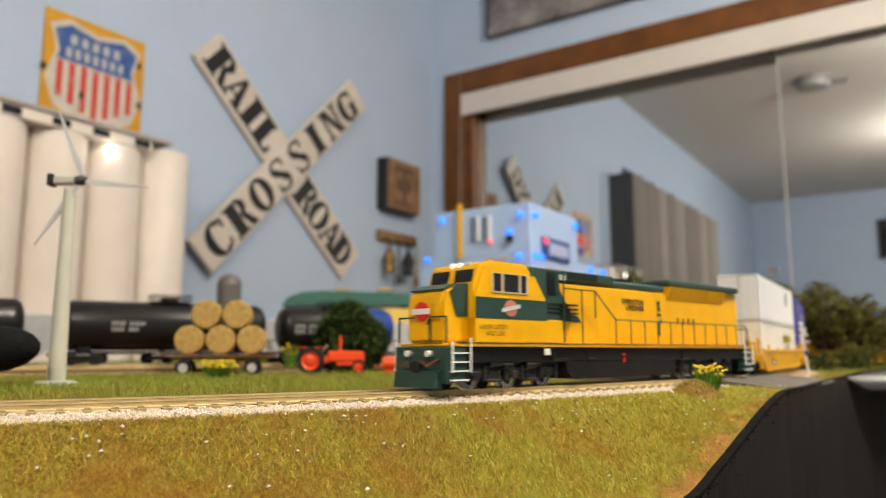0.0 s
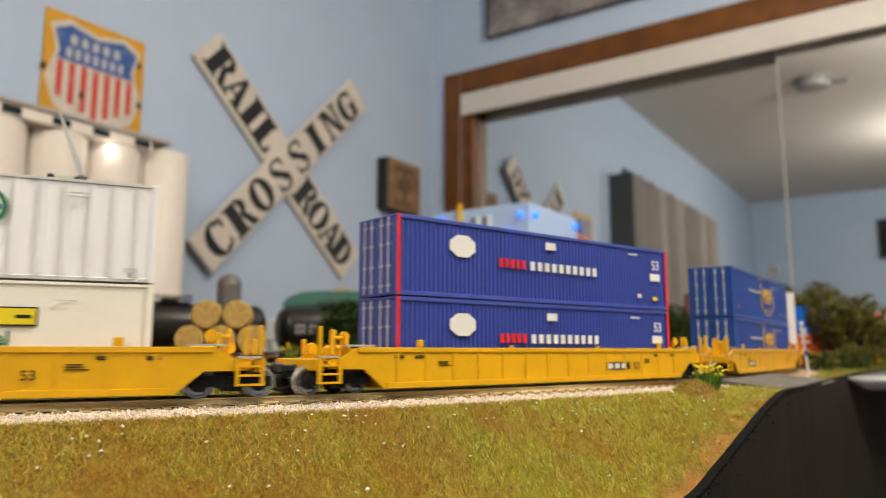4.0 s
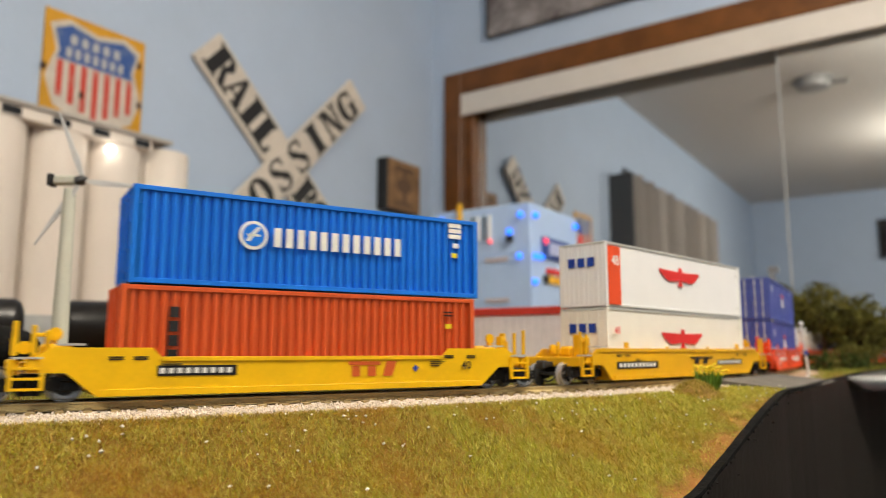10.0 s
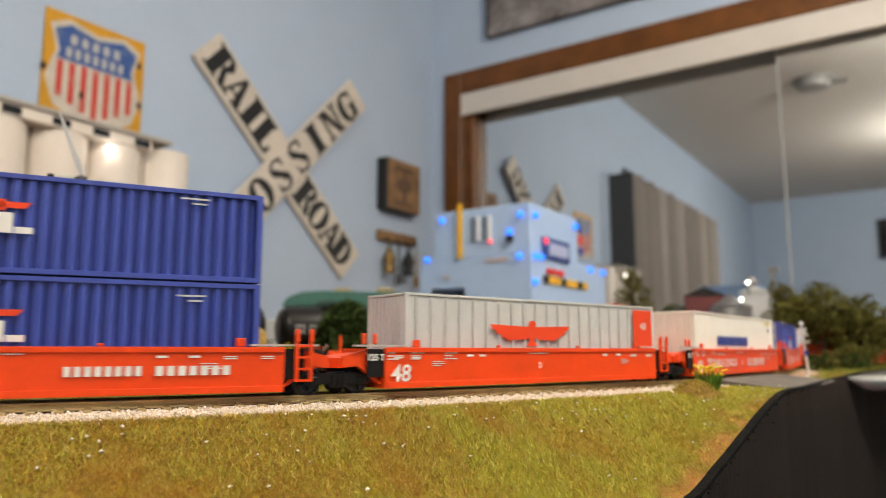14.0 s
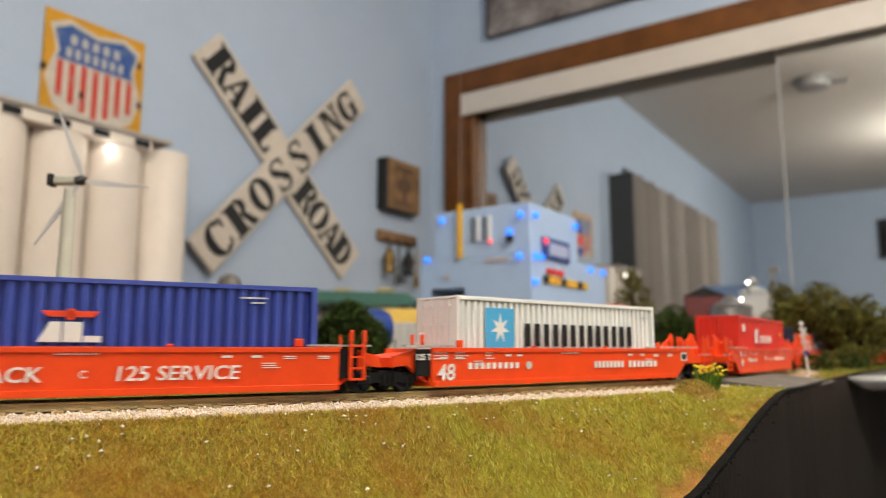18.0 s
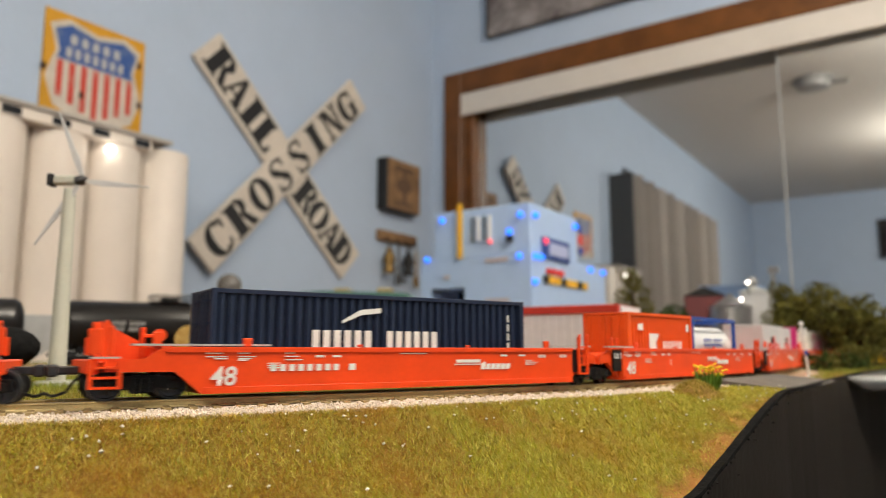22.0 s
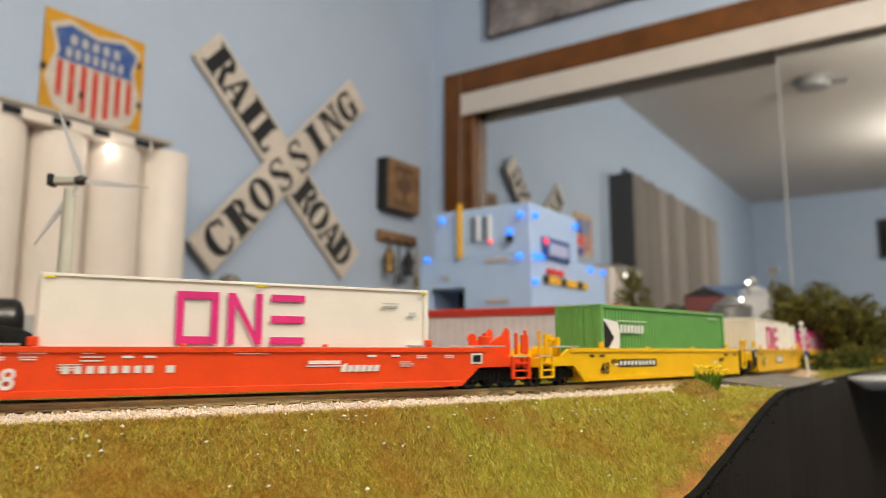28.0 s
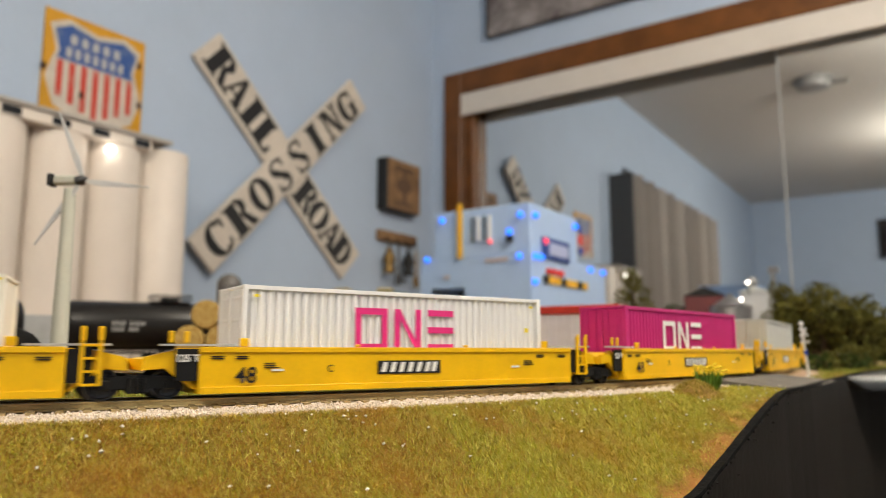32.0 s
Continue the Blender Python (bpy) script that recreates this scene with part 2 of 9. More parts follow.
# Bold serif capitals, each in a cell one unit high.
GLYPHS = {
    "I": stem(0.0),
    "L": stem(-0.12) + [rect(-0.12, 0.32, -0.5, -0.39), rect(0.22, 0.32, -0.5, -0.18)],
    "A": [[(-0.30, -0.5), (-0.20, -0.5), (0.02, 0.40), (-0.04, 0.5)], [(0.12, -0.5), (0.36, -0.5), (0.08, 0.5), (-0.05, 0.5)], rect(-0.18, 0.18, -0.22, -0.12), rect(-0.40, -0.10, -0.5, -0.42), rect(0.04, 0.44, -0.5, -0.42)],
    "N": stem(-0.26, 0.05, 0.15) + stem(0.26, 0.05, 0.15) + [[(-0.30, 0.5), (-0.06, 0.5), (0.30, -0.5), (0.14, -0.5)]],
    "R": stem(-0.18) + arc(0.30, 0.27, 0.20, 0.09, -90, 90, -0.02, 0.23) + [rect(-0.18, 0.0, 0.41, 0.5), rect(-0.18, 0.0, -0.04, 0.05), [(0.0, 0.0), (0.16, 0.02), (0.40, -0.5), (0.16, -0.5)]],
    "D": stem(-0.18) + arc(0.40, 0.5, 0.22, 0.09, -90, 90, -0.06, 0.0) + [rect(-0.18, -0.05, 0.41, 0.5), rect(-0.18, -0.05, -0.5, -0.41)],
    "O": arc(0.38, 0.52, 0.25, 0.10, 0, 360, n=26),
    "C": arc(0.38, 0.52, 0.25, 0.10, 48, 312, n=22) + [rect(0.22, 0.30, 0.16, 0.46), rect(0.22, 0.30, -0.40, -0.20)],
    "G": arc(0.38, 0.52, 0.25, 0.10, 48, 312, n=22) + [rect(0.22, 0.30, 0.16, 0.46), rect(0.12, 0.32, -0.46, -0.02), rect(0.04, 0.40, -0.06, 0.02)],
    "S": arc(0.28, 0.28, 0.11, 0.09, 40, 250, 0.0, 0.24) + arc(0.28, 0.29, 0.11, 0.09, -140, 75, 0.0, -0.23) + [[(-0.26, 0.22), (-0.10, 0.28), (0.26, -0.18), (0.10, -0.26)], rect(0.17, 0.24, 0.20, 0.48), rect(-0.26, -0.19, -0.48, -0.20)],
}


def word(parent, text, x0, x1, h, y, sx=1.0):
    """Serif capitals centred at even steps from x0 to x1."""
    for i, ch in enumerate(text):
        cx = x0 + (x1 - x0) * i / (len(text) - 1)
        bm = bmesh.new()
        for k, o in enumerate(GLYPHS[ch]):
            slab(bm, [(cx + u * h * sx, v * h) for u, v in o], y - 0.00003 * k, 0.0004)
        part("letter", bm, LETTER_BLACK, parent, "black painted serif capital")


word(b1, "CROSSING", -0.335, 0.325, 0.090, -0.0345, 1.22)
word(b2, "RAIL", -0.315, -0.105, 0.093, -0.0165, 1.18)
word(b2, "ROAD", 0.112, 0.322, 0.093, -0.0165, 1.12)

# Yellow tin railway shield sign.
TIN = mat("weathered_yellow_tin", (0.62, 0.31, 0.015), 0.5, grain=0.35, scale=18, ramp=(0.45, 0.8))
up = thing("tin_sign", wall_pose(1.303, 1.605), "square yellow tin sign with a blue, white and red shield", "sign")
part("plate", boxes((-0.115, 0.115, -0.006, -0.001, -0.11, 0.11), bevel=0.001), TIN, up)


def shield(sc):
    pts = [(-0.082, 0.062), (-0.05, 0.078), (0.0, 0.066), (0.05, 0.078), (0.082, 0.062), (0.07, 0.02), (0.086, -0.03), (0.07, -0.075), (0.03, -0.092), (0.0, -0.102), (-0.03, -0.092), (-0.07, -0.075), (-0.086, -0.03), (-0.07, 0.02)]
    return [(x * sc, z * sc) for x, z in pts]


K_ = 1.2
part("shield", slab(bmesh.new(), shield(1.06 * K_), -0.0061, 0.0006), mat("worn_white_enamel", (0.62, 0.57, 0.50), 0.5, grain=0.25, scale=40), up, "white shield border")
WORNB = mat("worn_blue_enamel", (0.03, 0.09, 0.30), 0.5, grain=0.3, scale=40, col2=(0.16, 0.20, 0.32), ramp=(0.5, 0.75))
WORNR = mat("worn_red_enamel", (0.55, 0.06, 0.04), 0.5, grain=0.3, scale=40, col2=(0.50, 0.25, 0.20), ramp=(0.5, 0.72))
part("shield_field", slab(bmesh.new(), [(x * K_, z * K_) for x, z in [(-0.078, 0.058), (-0.05, 0.073), (0.0, 0.061), (0.05, 0.073), (0.078, 0.058), (0.068, 0.022), (0.072, 0.006), (-0.072, 0.006), (-0.068, 0.022)]], -0.0068, 0.0006), WORNB, up, "worn blue shield top")
for i in range(7):
    x = (-0.066 + i * 0.022) * K_
    lo = -0.092 * K_ + abs(x) * 0.45
    part("stripe", slab(bmesh.new(), rect(x - 0.0066, x + 0.0066, lo, 0.004), -0.0068, 0.0006), WORNR, up, "worn red stripe")
for r in bars(-0.06, 0.062, 0.045, 0.066, 5) + bars(-0.068, 0.07, 0.015, 0.037, 7):
    part("lettering_bar", slab(bmesh.new(), r, -0.0075, 0.0004), mat("dull_white_enamel", (0.42, 0.42, 0.44), 0.5), up, "white lettering bar")
for x, z in ((-0.113, -0.02), (0.106, -0.045), (0.1, 0.05), (-0.03, -0.06)):
    part("rust_spot", slab(bmesh.new(), disc(x, z, 0.006, 9, 0.009), -0.0078, 0.0003), mat("rust_chip", (0.06, 0.025, 0.012), 0.8), up)

# Wooden box sign and hanging lanterns near the corner.
BOXWOOD = mat("burnt_wood_panel", (0.30, 0.17, 0.08), 0.6, grain=0.6, scale=16, bump=0.05)
bx = thing("wooden_box_sign", wall_pose(0.232, 1.55) @ Matrix.Scale(0.86, 4), "square brown wooden box sign with dark faded print", "sign")
# Black case gives the dark left edge, the box's shadow put into colour.
part("case", boxes((-0.105, 0.105, -0.05, -0.001, -0.1, 0.1), bevel=0.003), LETTER_BLACK, bx, "black sides standing for the box's cast shadow")
part("face", boxes((-0.098, 0.105, -0.054, -0.051, -0.098, 0.098)), BOXWOOD, bx, "brown wooden face")
bm = bmesh.new()
for r in [disc(0.0, 0.0, 0.05, 16, 0.03), rect(-0.012, 0.012, -0.07, 0.07), rect(-0.06, 0.06, 0.055, 0.075), rect(-0.05, 0.05, -0.08, -0.065)]:
    slab(bm, r, -0.0542 - 0.0004 * (len(bm.faces) % 7), 0.0004)
part("faded_print", bm, mat("faded_dark_print", (0.11, 0.065, 0.04), 0.7), bx, "dark faded print")
hk = thing("hook_rack", wall_pose(0.22, 1.36), "small wooden rack with hanging lanterns and keys", "rack")
part("rail", boxes((-0.105, 0.1, -0.02, -0.001, 0.0, 0.035), bevel=0.003), BOXWOOD, hk)
BRASS = mat("aged_brass", (0.30, 0.19, 0.07), 0.4, 0.8, grain=0.4, scale=60)
for i, x in enumerate((-0.075, -0.025, 0.03, 0.075)):
    bm = tube(bmesh.new(), (x, -0.02, 0.01), (x, -0.035, 0.0), 0.003)
    tube(bm, (x, -0.035, 0.002), (x, -0.035, -0.02), 0.002)
    k = part("hook", bm, LETTER_BLACK, hk)
    if i % 2 == 0:
        bm = lathe(bmesh.new(), [(0.016, -0.11), (0.018, -0.095), (0.014, -0.085), (0.019, -0.07), (0.019, -0.055), (0.012, -0.04), (0.008, -0.03), (0.004, -0.02)], 12, Matrix.Translation((x, -0.035, 0)))
        part("hanging_lantern", bm, BRASS if i == 0 else LETTER_BLACK, hk, "old brass lantern" if i == 0 else "black iron lantern", smooth=True)
    else:
        bm = boxes((x - 0.006, x + 0.006, -0.038, -0.032, -0.13, -0.02), (x - 0.012, x + 0.012, -0.039, -0.031, -0.145, -0.11), bevel=0.002)
        part("hanging_key", bm, DARKSTEEL if i == 1 else BRASS, hk, "old iron railway key")

# Window curtains on the sign wall, out of direct view but seen in the mirror.
CLOTH = mat("grey_linen_curtain", (0.36, 0.33, 0.31), 0.9, grain=0.2, scale=120, bump=0.1)
cur = thing("curtain", wall_pose(2.72, 0.55), "pair of grey pleated curtains over the window", "curtain")
for x0, x1 in ((-0.90, -0.02), (0.02, 1.0)):
    bm = bmesh.new()
    n = 84
    cols = []
    for i in range(n + 1):
        x = x0 + (x1 - x0) * i / n
        y = -0.10 - 0.055 * math.sin(i * 0.36 + 0.6 * math.sin(i * 0.21)) - 0.012 * math.sin(i * 1.1)
        cols.append([bm.verts.new((x, y + dy, z)) for dy in (0, 0.008) for z in (0.0, 1.46)])
    for a, b in zip(cols, cols[1:]):
        bm.faces.new((a[0], b[0], b[1], a[1]))
        bm.faces.new((a[2], a[3], b[3], b[2]))
    bmesh.ops.recalc_face_normals(bm, faces=bm.faces)
    part("curtain_panel", bm, CLOTH, cur, smooth=True)
part("curtain_return", boxes((1.002, 1.02, -0.14, -0.002, 0.0, 1.46)), mat("dark_grey_curtain_side", (0.11, 0.112, 0.115), 0.9, grain=0.2, scale=100), cur, "dark grey side at the curtain's edge")
part("curtain_rod", tube(bmesh.new(), (-0.95, -0.1, 1.47), (1.05, -0.1, 1.47), 0.012), LETTER_BLACK, cur)

# Unseen ceiling lamps, two only added; fixture seen in the mirror; television on the back wall.
OPAL = mat("lit_opal_glass", (1.0, 0.9, 0.78), 0.4, emit=6.0)
for s_, k_, w_ in LAMPS:
    lamp = thing("ceiling_lamp", room_pose(s_, k_, CEIL), "unseen round white ceiling lamp with lit opal shade", "ceiling lamp", "ceiling lamps")
    part("base", lathe(bmesh.new(), [(0.12, -0.03), (0.13, -0.02), (0.13, 0.0)], 28), RACK_WHITE, lamp)
    part("shade", lathe(bmesh.new(), [(0.04, -0.115), (0.10, -0.10), (0.15, -0.06), (0.155, -0.031)], 28), OPAL, lamp, "lit opal shade", smooth=True)
det = thing("ceiling_fixture", room_pose(2.30, 1.03, CEIL) @ Matrix.Scale(0.8, 4), "round grey ceiling fixture with a dull rim", "ceiling fixture")
part("plate", lathe(bmesh.new(), [(0.13, -0.02), (0.135, -0.008), (0.135, 0.0)], 30), mat("dull_fixture_grey", (0.25, 0.25, 0.25), 0.5), det, "", smooth=True)
part("rim", lathe(bmesh.new(), [(0.05, -0.075), (0.10, -0.065), (0.115, -0.0201)], 30), mat("grey_fixture_rim", (0.33, 0.33, 0.33), 0.4), det, "grey rim", smooth=True)
# Grey bar in place of the shadow smear beside the fixture.
part("arm", boxes((0.116, 0.22, -0.03, 0.03, -0.05, -0.04), bevel=0.003), mat("dull_fixture_grey", (0.25, 0.25, 0.25), 0.5), det, "grey bar standing for a shadow smear")

tv = thing("television", room_pose(ROOM_BACK, 1.40, 1.87, 180), "black flat television on the back wall", "television")
part("casing", boxes((-0.27, 0.27, -0.06, -0.002, 0, 0.37), bevel=0.006), BLACK, tv)
part("screen", boxes((-0.255, 0.255, -0.0635, -0.0605, 0.015, 0.355)), GLASS, tv)

# ---- the main line: curvature along the track, s in metres, growing against the train's way ----
CURVE = [(-5.4, 0), (-3.82, 0), (-3.8, -1.96), (-3.0, -1.96), (-2.98, 0), (-1.14, 0), (-1.1, -1.07), (-0.44, -1.07), (-0.38, 0.9), (-0.25, 0.8965), (0, 0.9103), (0.12, 0.9068), (0.24, 1.2438), (0.36, 0.9452), (0.48, 0.7149), (0.62, 0.7277), (0.72, 0.73), (0.76, -2.5), (1.43, -2.5), (1.47, 0), (3.6, 0), (3.62, -1.96), (4.4, -1.96), (4.42, 0), (6.4, 0)]
_g = np.arange(-5.4, 6.4, 0.002)
_k = np.interp(_g, [c[0] for c in CURVE], [c[1] for c in CURVE])
_a = np.cumsum(_k) * 0.002
_i0 = int(np.argmin(abs(_g)))
_a = _a - _a[_i0] + 0.5358
_x = np.cumsum(np.cos(_a)) * 0.002
_y = np.cumsum(np.sin(_a)) * 0.002
_x, _y = _x - _x[_i0] - 0.07, _y - _y[_i0] + 0.2702
RAIL_TOP = CZ - 0.0161
TIE_TOP = CZ - 0.0186


def line(s, off=0.0):
    """Place and heading on the main line; off to its far side."""
    a = float(np.interp(s, _g, _a))
    return float(np.interp(s, _g, _x)) - off * math.sin(a), float(np.interp(s, _g, _y)) + off * math.cos(a), a


def near_line(x, y, where=False):
    """Signed distance from the main line in its visible stretch (positive on the far side); where: also the place along it."""
    sel = np.nonzero((_g > -0.6) & (_g < 1.5))[0][::4]
    gx, gy, ga = _x[sel], _y[sel], _a[sel]
    out, at = np.empty(len(x)), np.empty(len(x))
    for k in range(0, len(x), 50000):
        px, py = np.asarray(x)[k:k + 50000], np.asarray(y)[k:k + 50000]
        i = ((gx[:, None] - px) ** 2 + (gy[:, None] - py) ** 2).argmin(0)
        out[k:k + 50000] = -(px - gx[i]) * np.sin(ga[i]) + (py - gy[i]) * np.cos(ga[i])
        at[k:k + 50000] = _g[sel][i] + (px - gx[i]) * np.cos(ga[i]) + (py - gy[i]) * np.sin(ga[i])
    return (out, at) if where else out


def sweep(name, s0, s1, profile, material, parent, label="", step=0.012, z=0.0):
    """Carries an outline of (off, z) along the main line."""
    bm = bmesh.new()
    rows = []
    n = max(2, int((s1 - s0) / step))
    for i in range(n + 1):
        s = s0 + (s1 - s0) * i / n
        rows.append([bm.verts.new((*line(s, o)[:2], z + h)) for o, h in profile])
    m = len(profile)
    for a, b in zip(rows, rows[1:]):
        for j in range(m):
            bm.faces.new((a[j], a[(j + 1) % m], b[(j + 1) % m], b[j]))
    bm.faces.new(rows[0])
    bm.faces.new(rows[-1][::-1])
    bmesh.ops.recalc_face_normals(bm, faces=bm.faces)
    return part(name, bm, material, parent, label)


# ---- the layout: table top, earth and black fascia ----
EARTH = mat("brown_earth_scatter", (0.26, 0.115, 0.03), 0.95, grain=0.5, scale=60, bump=0.6, col2=(0.15, 0.085, 0.02))
FASCIA = mat("black_painted_hardboard", (0.02, 0.0175, 0.0155), 0.34, grain=0.3, scale=25, bump=0.06)
FASCIA_EDGE = mat("matt_black_board_edge", (0.008, 0.008, 0.008), 0.85, grain=0.3, scale=60, bump=0.3, spec=0.06)


def wu(w, u):
    p = V * w + U * u
    return p.x, p.y


GZ = CZ - 0.0215
SHOULDER = 0.027     # where the bank starts to fall, in front of the line


def fall(at, off):
    """How far the bank lies under the track's level, and how steep it is there."""
    u = np.clip((0.28 - np.asarray(at)) / 0.15, 0, 1)
    steep = 0.55 * u * u * (3 - 2 * u)
    d = np.maximum(np.asarray(off) - SHOULDER, 0)
    return steep * d * d / (d + 0.004), steep * np.minimum(1, d / 0.006)


def ground_z(x, y):
    d, at = near_line(np.atleast_1d(x), np.atleast_1d(y), True)
    return GZ - fall(at, -d)[0]


# The table's front edge: place along the line and distance before it, then a free curve towards the corner.
EDGE_SO = [(-0.45, 0.095), (-0.2, 0.098), (0.0, 0.098), (0.09, 0.096), (0.128, 0.0875), (0.152, 0.0804), (0.182, 0.0738), (0.216, 0.0672), (0.258, 0.0594), (0.29, 0.0555), (0.326, 0.0525)]
BANK_END = 0.30


def edge_off(at):
    return float(np.interp(at, [e[0] for e in EDGE_SO], [e[1] for e in EDGE_SO]))


BANK_S = [-0.45 + (BANK_END + 0.45) * i / 150 for i in range(151)]
EDGE = [line(a, -edge_off(a))[:2] for a in BANK_S] + [line(0.326, -0.0525)[:2], (0.30, 0.565), (0.42, 0.735), (0.55, 0.90), (0.70, 0.985), (0.90, 0.945)]
BACK = [wu(2.5, 1.28), wu(2.6, 1.18), wu(2.6, -1.2), wu(3.2, -1.2), wu(3.2, 2.12), wu(-1.48, 2.12), wu(-1.48, -3.36), wu(1.7, -3.36), wu(1.7, -2.8), wu(-0.4, -2.8), wu(-0.5, -2.7), wu(-0.5, -0.9), (-0.60, -0.02)]
OUT = EDGE + BACK
FLAT = [line(a, -SHOULDER)[:2] for a in BANK_S] + EDGE[150:] + BACK
from mathutils.geometry import tessellate_polygon
bm = bmesh.new()
top = [bm.verts.new((x, y, GZ)) for x, y in FLAT]
low = [bm.verts.new((x, y, GZ - 0.05)) for x, y in FLAT]
for tri in tessellate_polygon([[Vector((x, y, 0)) for x, y in FLAT]]):
    bm.faces.new([top[k] for k in tri])
    bm.faces.new([low[k] for k in tri[::-1]])
for i in range(len(FLAT)):
    j = (i + 1) % len(FLAT)
    bm.faces.new((low[i], low[j], top[j], top[i]))
bmesh.ops.recalc_face_normals(bm, faces=bm.faces)
ob = new("ground", mesh_of("ground", bm, EARTH))
tagged(ob, "brown earth and turf scenery base of the model railway", "ground", kind="structure")

lay = thing("layout_table", Matrix.Identity(4), "black painted fascia and legs of the railway table", "table", kind="structure")
# The bank falls from the ballast to the fascia.
bm = bmesh.new()
rows = []
for a in BANK_S:
    e = edge_off(a)
    row = []
    for q in range(25):
        o = SHOULDER + (e - SHOULDER) * q / 24
        x, y, _ = line(a, -o)
        lump = 0.0007 * noise.noise(Vector((x * 70, y * 70, 0))) * min(1, q / 4)
        row.append(bm.verts.new((x, y, GZ - float(fall(a, o)[0]) + lump)))
    rows.append(row)
for a, b in zip(rows, rows[1:]):
    for k in range(24):
        bm.faces.new((a[k], a[k + 1], b[k + 1], b[k]))
bmesh.ops.recalc_face_normals(bm, faces=bm.faces)
if bm.faces[0].normal.z < 0:
    bmesh.ops.reverse_faces(bm, faces=bm.faces)
ob = new("bank", mesh_of("bank", bm, mat("orange_brown_earth", (0.31, 0.13, 0.036), 0.95, grain=0.45, scale=90, bump=0.6, col2=(0.24, 0.13, 0.035))))
tagged(ob, "bare orange brown earth of the sloping bank", "ground", kind="structure")


def strip(bm, pts, t, z0, z1, tops=None):
    """An upright board that follows pts, t thick to the right of the way; tops: a shift in height at each."""
    rows = []
    for i, p in enumerate(pts):
        a = Vector(pts[max(i - 1, 0)])
        b = Vector(pts[min(i + 1, len(pts) - 1)])
        d = (b - a).normalized()
        o = Vector((d.y, -d.x)) * t
        lift = float(tops[i]) if tops is not None else 0.0
        rows.append([bm.verts.new((x, y, z)) for x, y in ((p[0], p[1]), (p[0] + o.x, p[1] + o.y)) for z in (z0 + lift, z1 + lift)])
    for a, b in zip(rows, rows[1:]):
        bm.faces.new((a[0], a[1], b[1], b[0]))
        bm.faces.new((a[2], b[2], b[3], a[3]))
        bm.faces.new((a[1], a[3], b[3], b[1]))
        bm.faces.new((a[0], b[0], b[2], a[2]))
    bm.faces.new((rows[0][0], rows[0][2], rows[0][3], rows[0][1]))
    bm.faces.new((rows[-1][0], rows[-1][1], rows[-1][3], rows[-1][2]))
    bmesh.ops.recalc_face_normals(bm, faces=bm.faces)
    return bm


def dense(pts, n):
    out = []
    for a, b in zip(pts, pts[1:]):
        out += [tuple(Vector(a).lerp(Vector(b), i / n)) for i in range(n)]
    return out + [pts[-1]]


FRONT_NEAR = dense(EDGE, 2)
DROP = ground_z(*np.array(FRONT_NEAR).T) - GZ
DROP[np.array([p[0] for p in FRONT_NEAR]) > 0.23] = 0.0
part("fascia", strip(bmesh.new(), FRONT_NEAR, 0.0035, GZ - 0.30, GZ - 0.0006, DROP), FASCIA, lay, "glossy black fascia board")
part("fascia_edge", strip(bmesh.new(), FRONT_NEAR, 0.0037, GZ - 0.0005, GZ + 0.0012, DROP), FASCIA_EDGE, lay, "rough matt black upper edge")
bm = bmesh.new()
rnd = random.Random(11)
for i, (x, y) in enumerate(FRONT_NEAR):
    # Lumpy torn paint rolled over the board's edge.
    if -0.1 < x < 0.3:
        for _ in range(3):
            r = rnd.uniform(0.0004, 0.0008)
            bmesh.ops.create_icosphere(bm, subdivisions=1, radius=r, matrix=pose(x + 0.0022 + rnd.uniform(-0.0012, 0.0012), y - 0.001 + rnd.uniform(-0.0015, 0.0015), GZ + DROP[i] - 0.0002 + rnd.uniform(-0.0012, 0.0006), rnd.uniform(0, 90), rnd.uniform(0, 90), rnd.uniform(0, 90)))
tagged(part("rough_paint", bm, FASCIA_EDGE, lay, "lumpy matt black paint along the edge"), kind="stuff")
part("fascia", strip(bmesh.new(), [EDGE[-1], wu(2.5, 1.28), wu(2.6, 1.18), wu(2.6, -1.2), wu(3.2, -1.2)], 0.0045, GZ - 0.30, GZ), FASCIA, lay, "black fascia board")
part("fascia", strip(bmesh.new(), [wu(1.7, -3.36), wu(1.7, -2.8), wu(-0.4, -2.8), wu(-0.5, -2.7), wu(-0.5, -0.9), (-0.60, -0.02), EDGE[0]], 0.0045, GZ - 0.30, GZ), FASCIA, lay, "black fascia board")
for x, y in [(-0.15, 0.25), (0.4, 0.95), wu(-1.3, 1.9), wu(3.0, 1.9), wu(3.0, -1.0), wu(-1.3, -0.9), wu(-1.3, -3.2), wu(1.5, -3.1), wu(1.4, 1.6), wu(-0.7, -2.4)]:
    part("leg", boxes((x - 0.03, x + 0.03, y - 0.03, y + 0.03, 0.0, GZ - 0.05), bevel=0.003), WOOD, lay)
# Glossy rounded ledge, added to catch a pale sheen where the table widens towards the corner.
bm = bmesh.new()
way = dense([(0.335, 0.6146), (0.42, 0.735), (0.55, 0.90), (0.70, 0.985)], 8)
rows = []
for i, p in enumerate(way):
    a, b = Vector(way[max(i - 1, 0)]), Vector(way[min(i + 1, len(way) - 1)])
    d = (b - a).normalized()
    o = Vector((d.y, -d.x))
    wide = 0.001 + 0.040 * min(1.0, i / 9)
    rows.append([bm.verts.new((p[0] + o.x * (0.0035 + wide * q), p[1] + o.y * (0.0035 + wide * q), GZ - 0.0003 - min(wide, 0.012) * e)) for q, e in ((0, 0), (0.2, 0.015), (0.4, 0.06), (0.6, 0.15), (0.8, 0.32), (0.92, 0.5), (1.0, 0.8), (1.0, 1.1), (0.0, 1.1))])
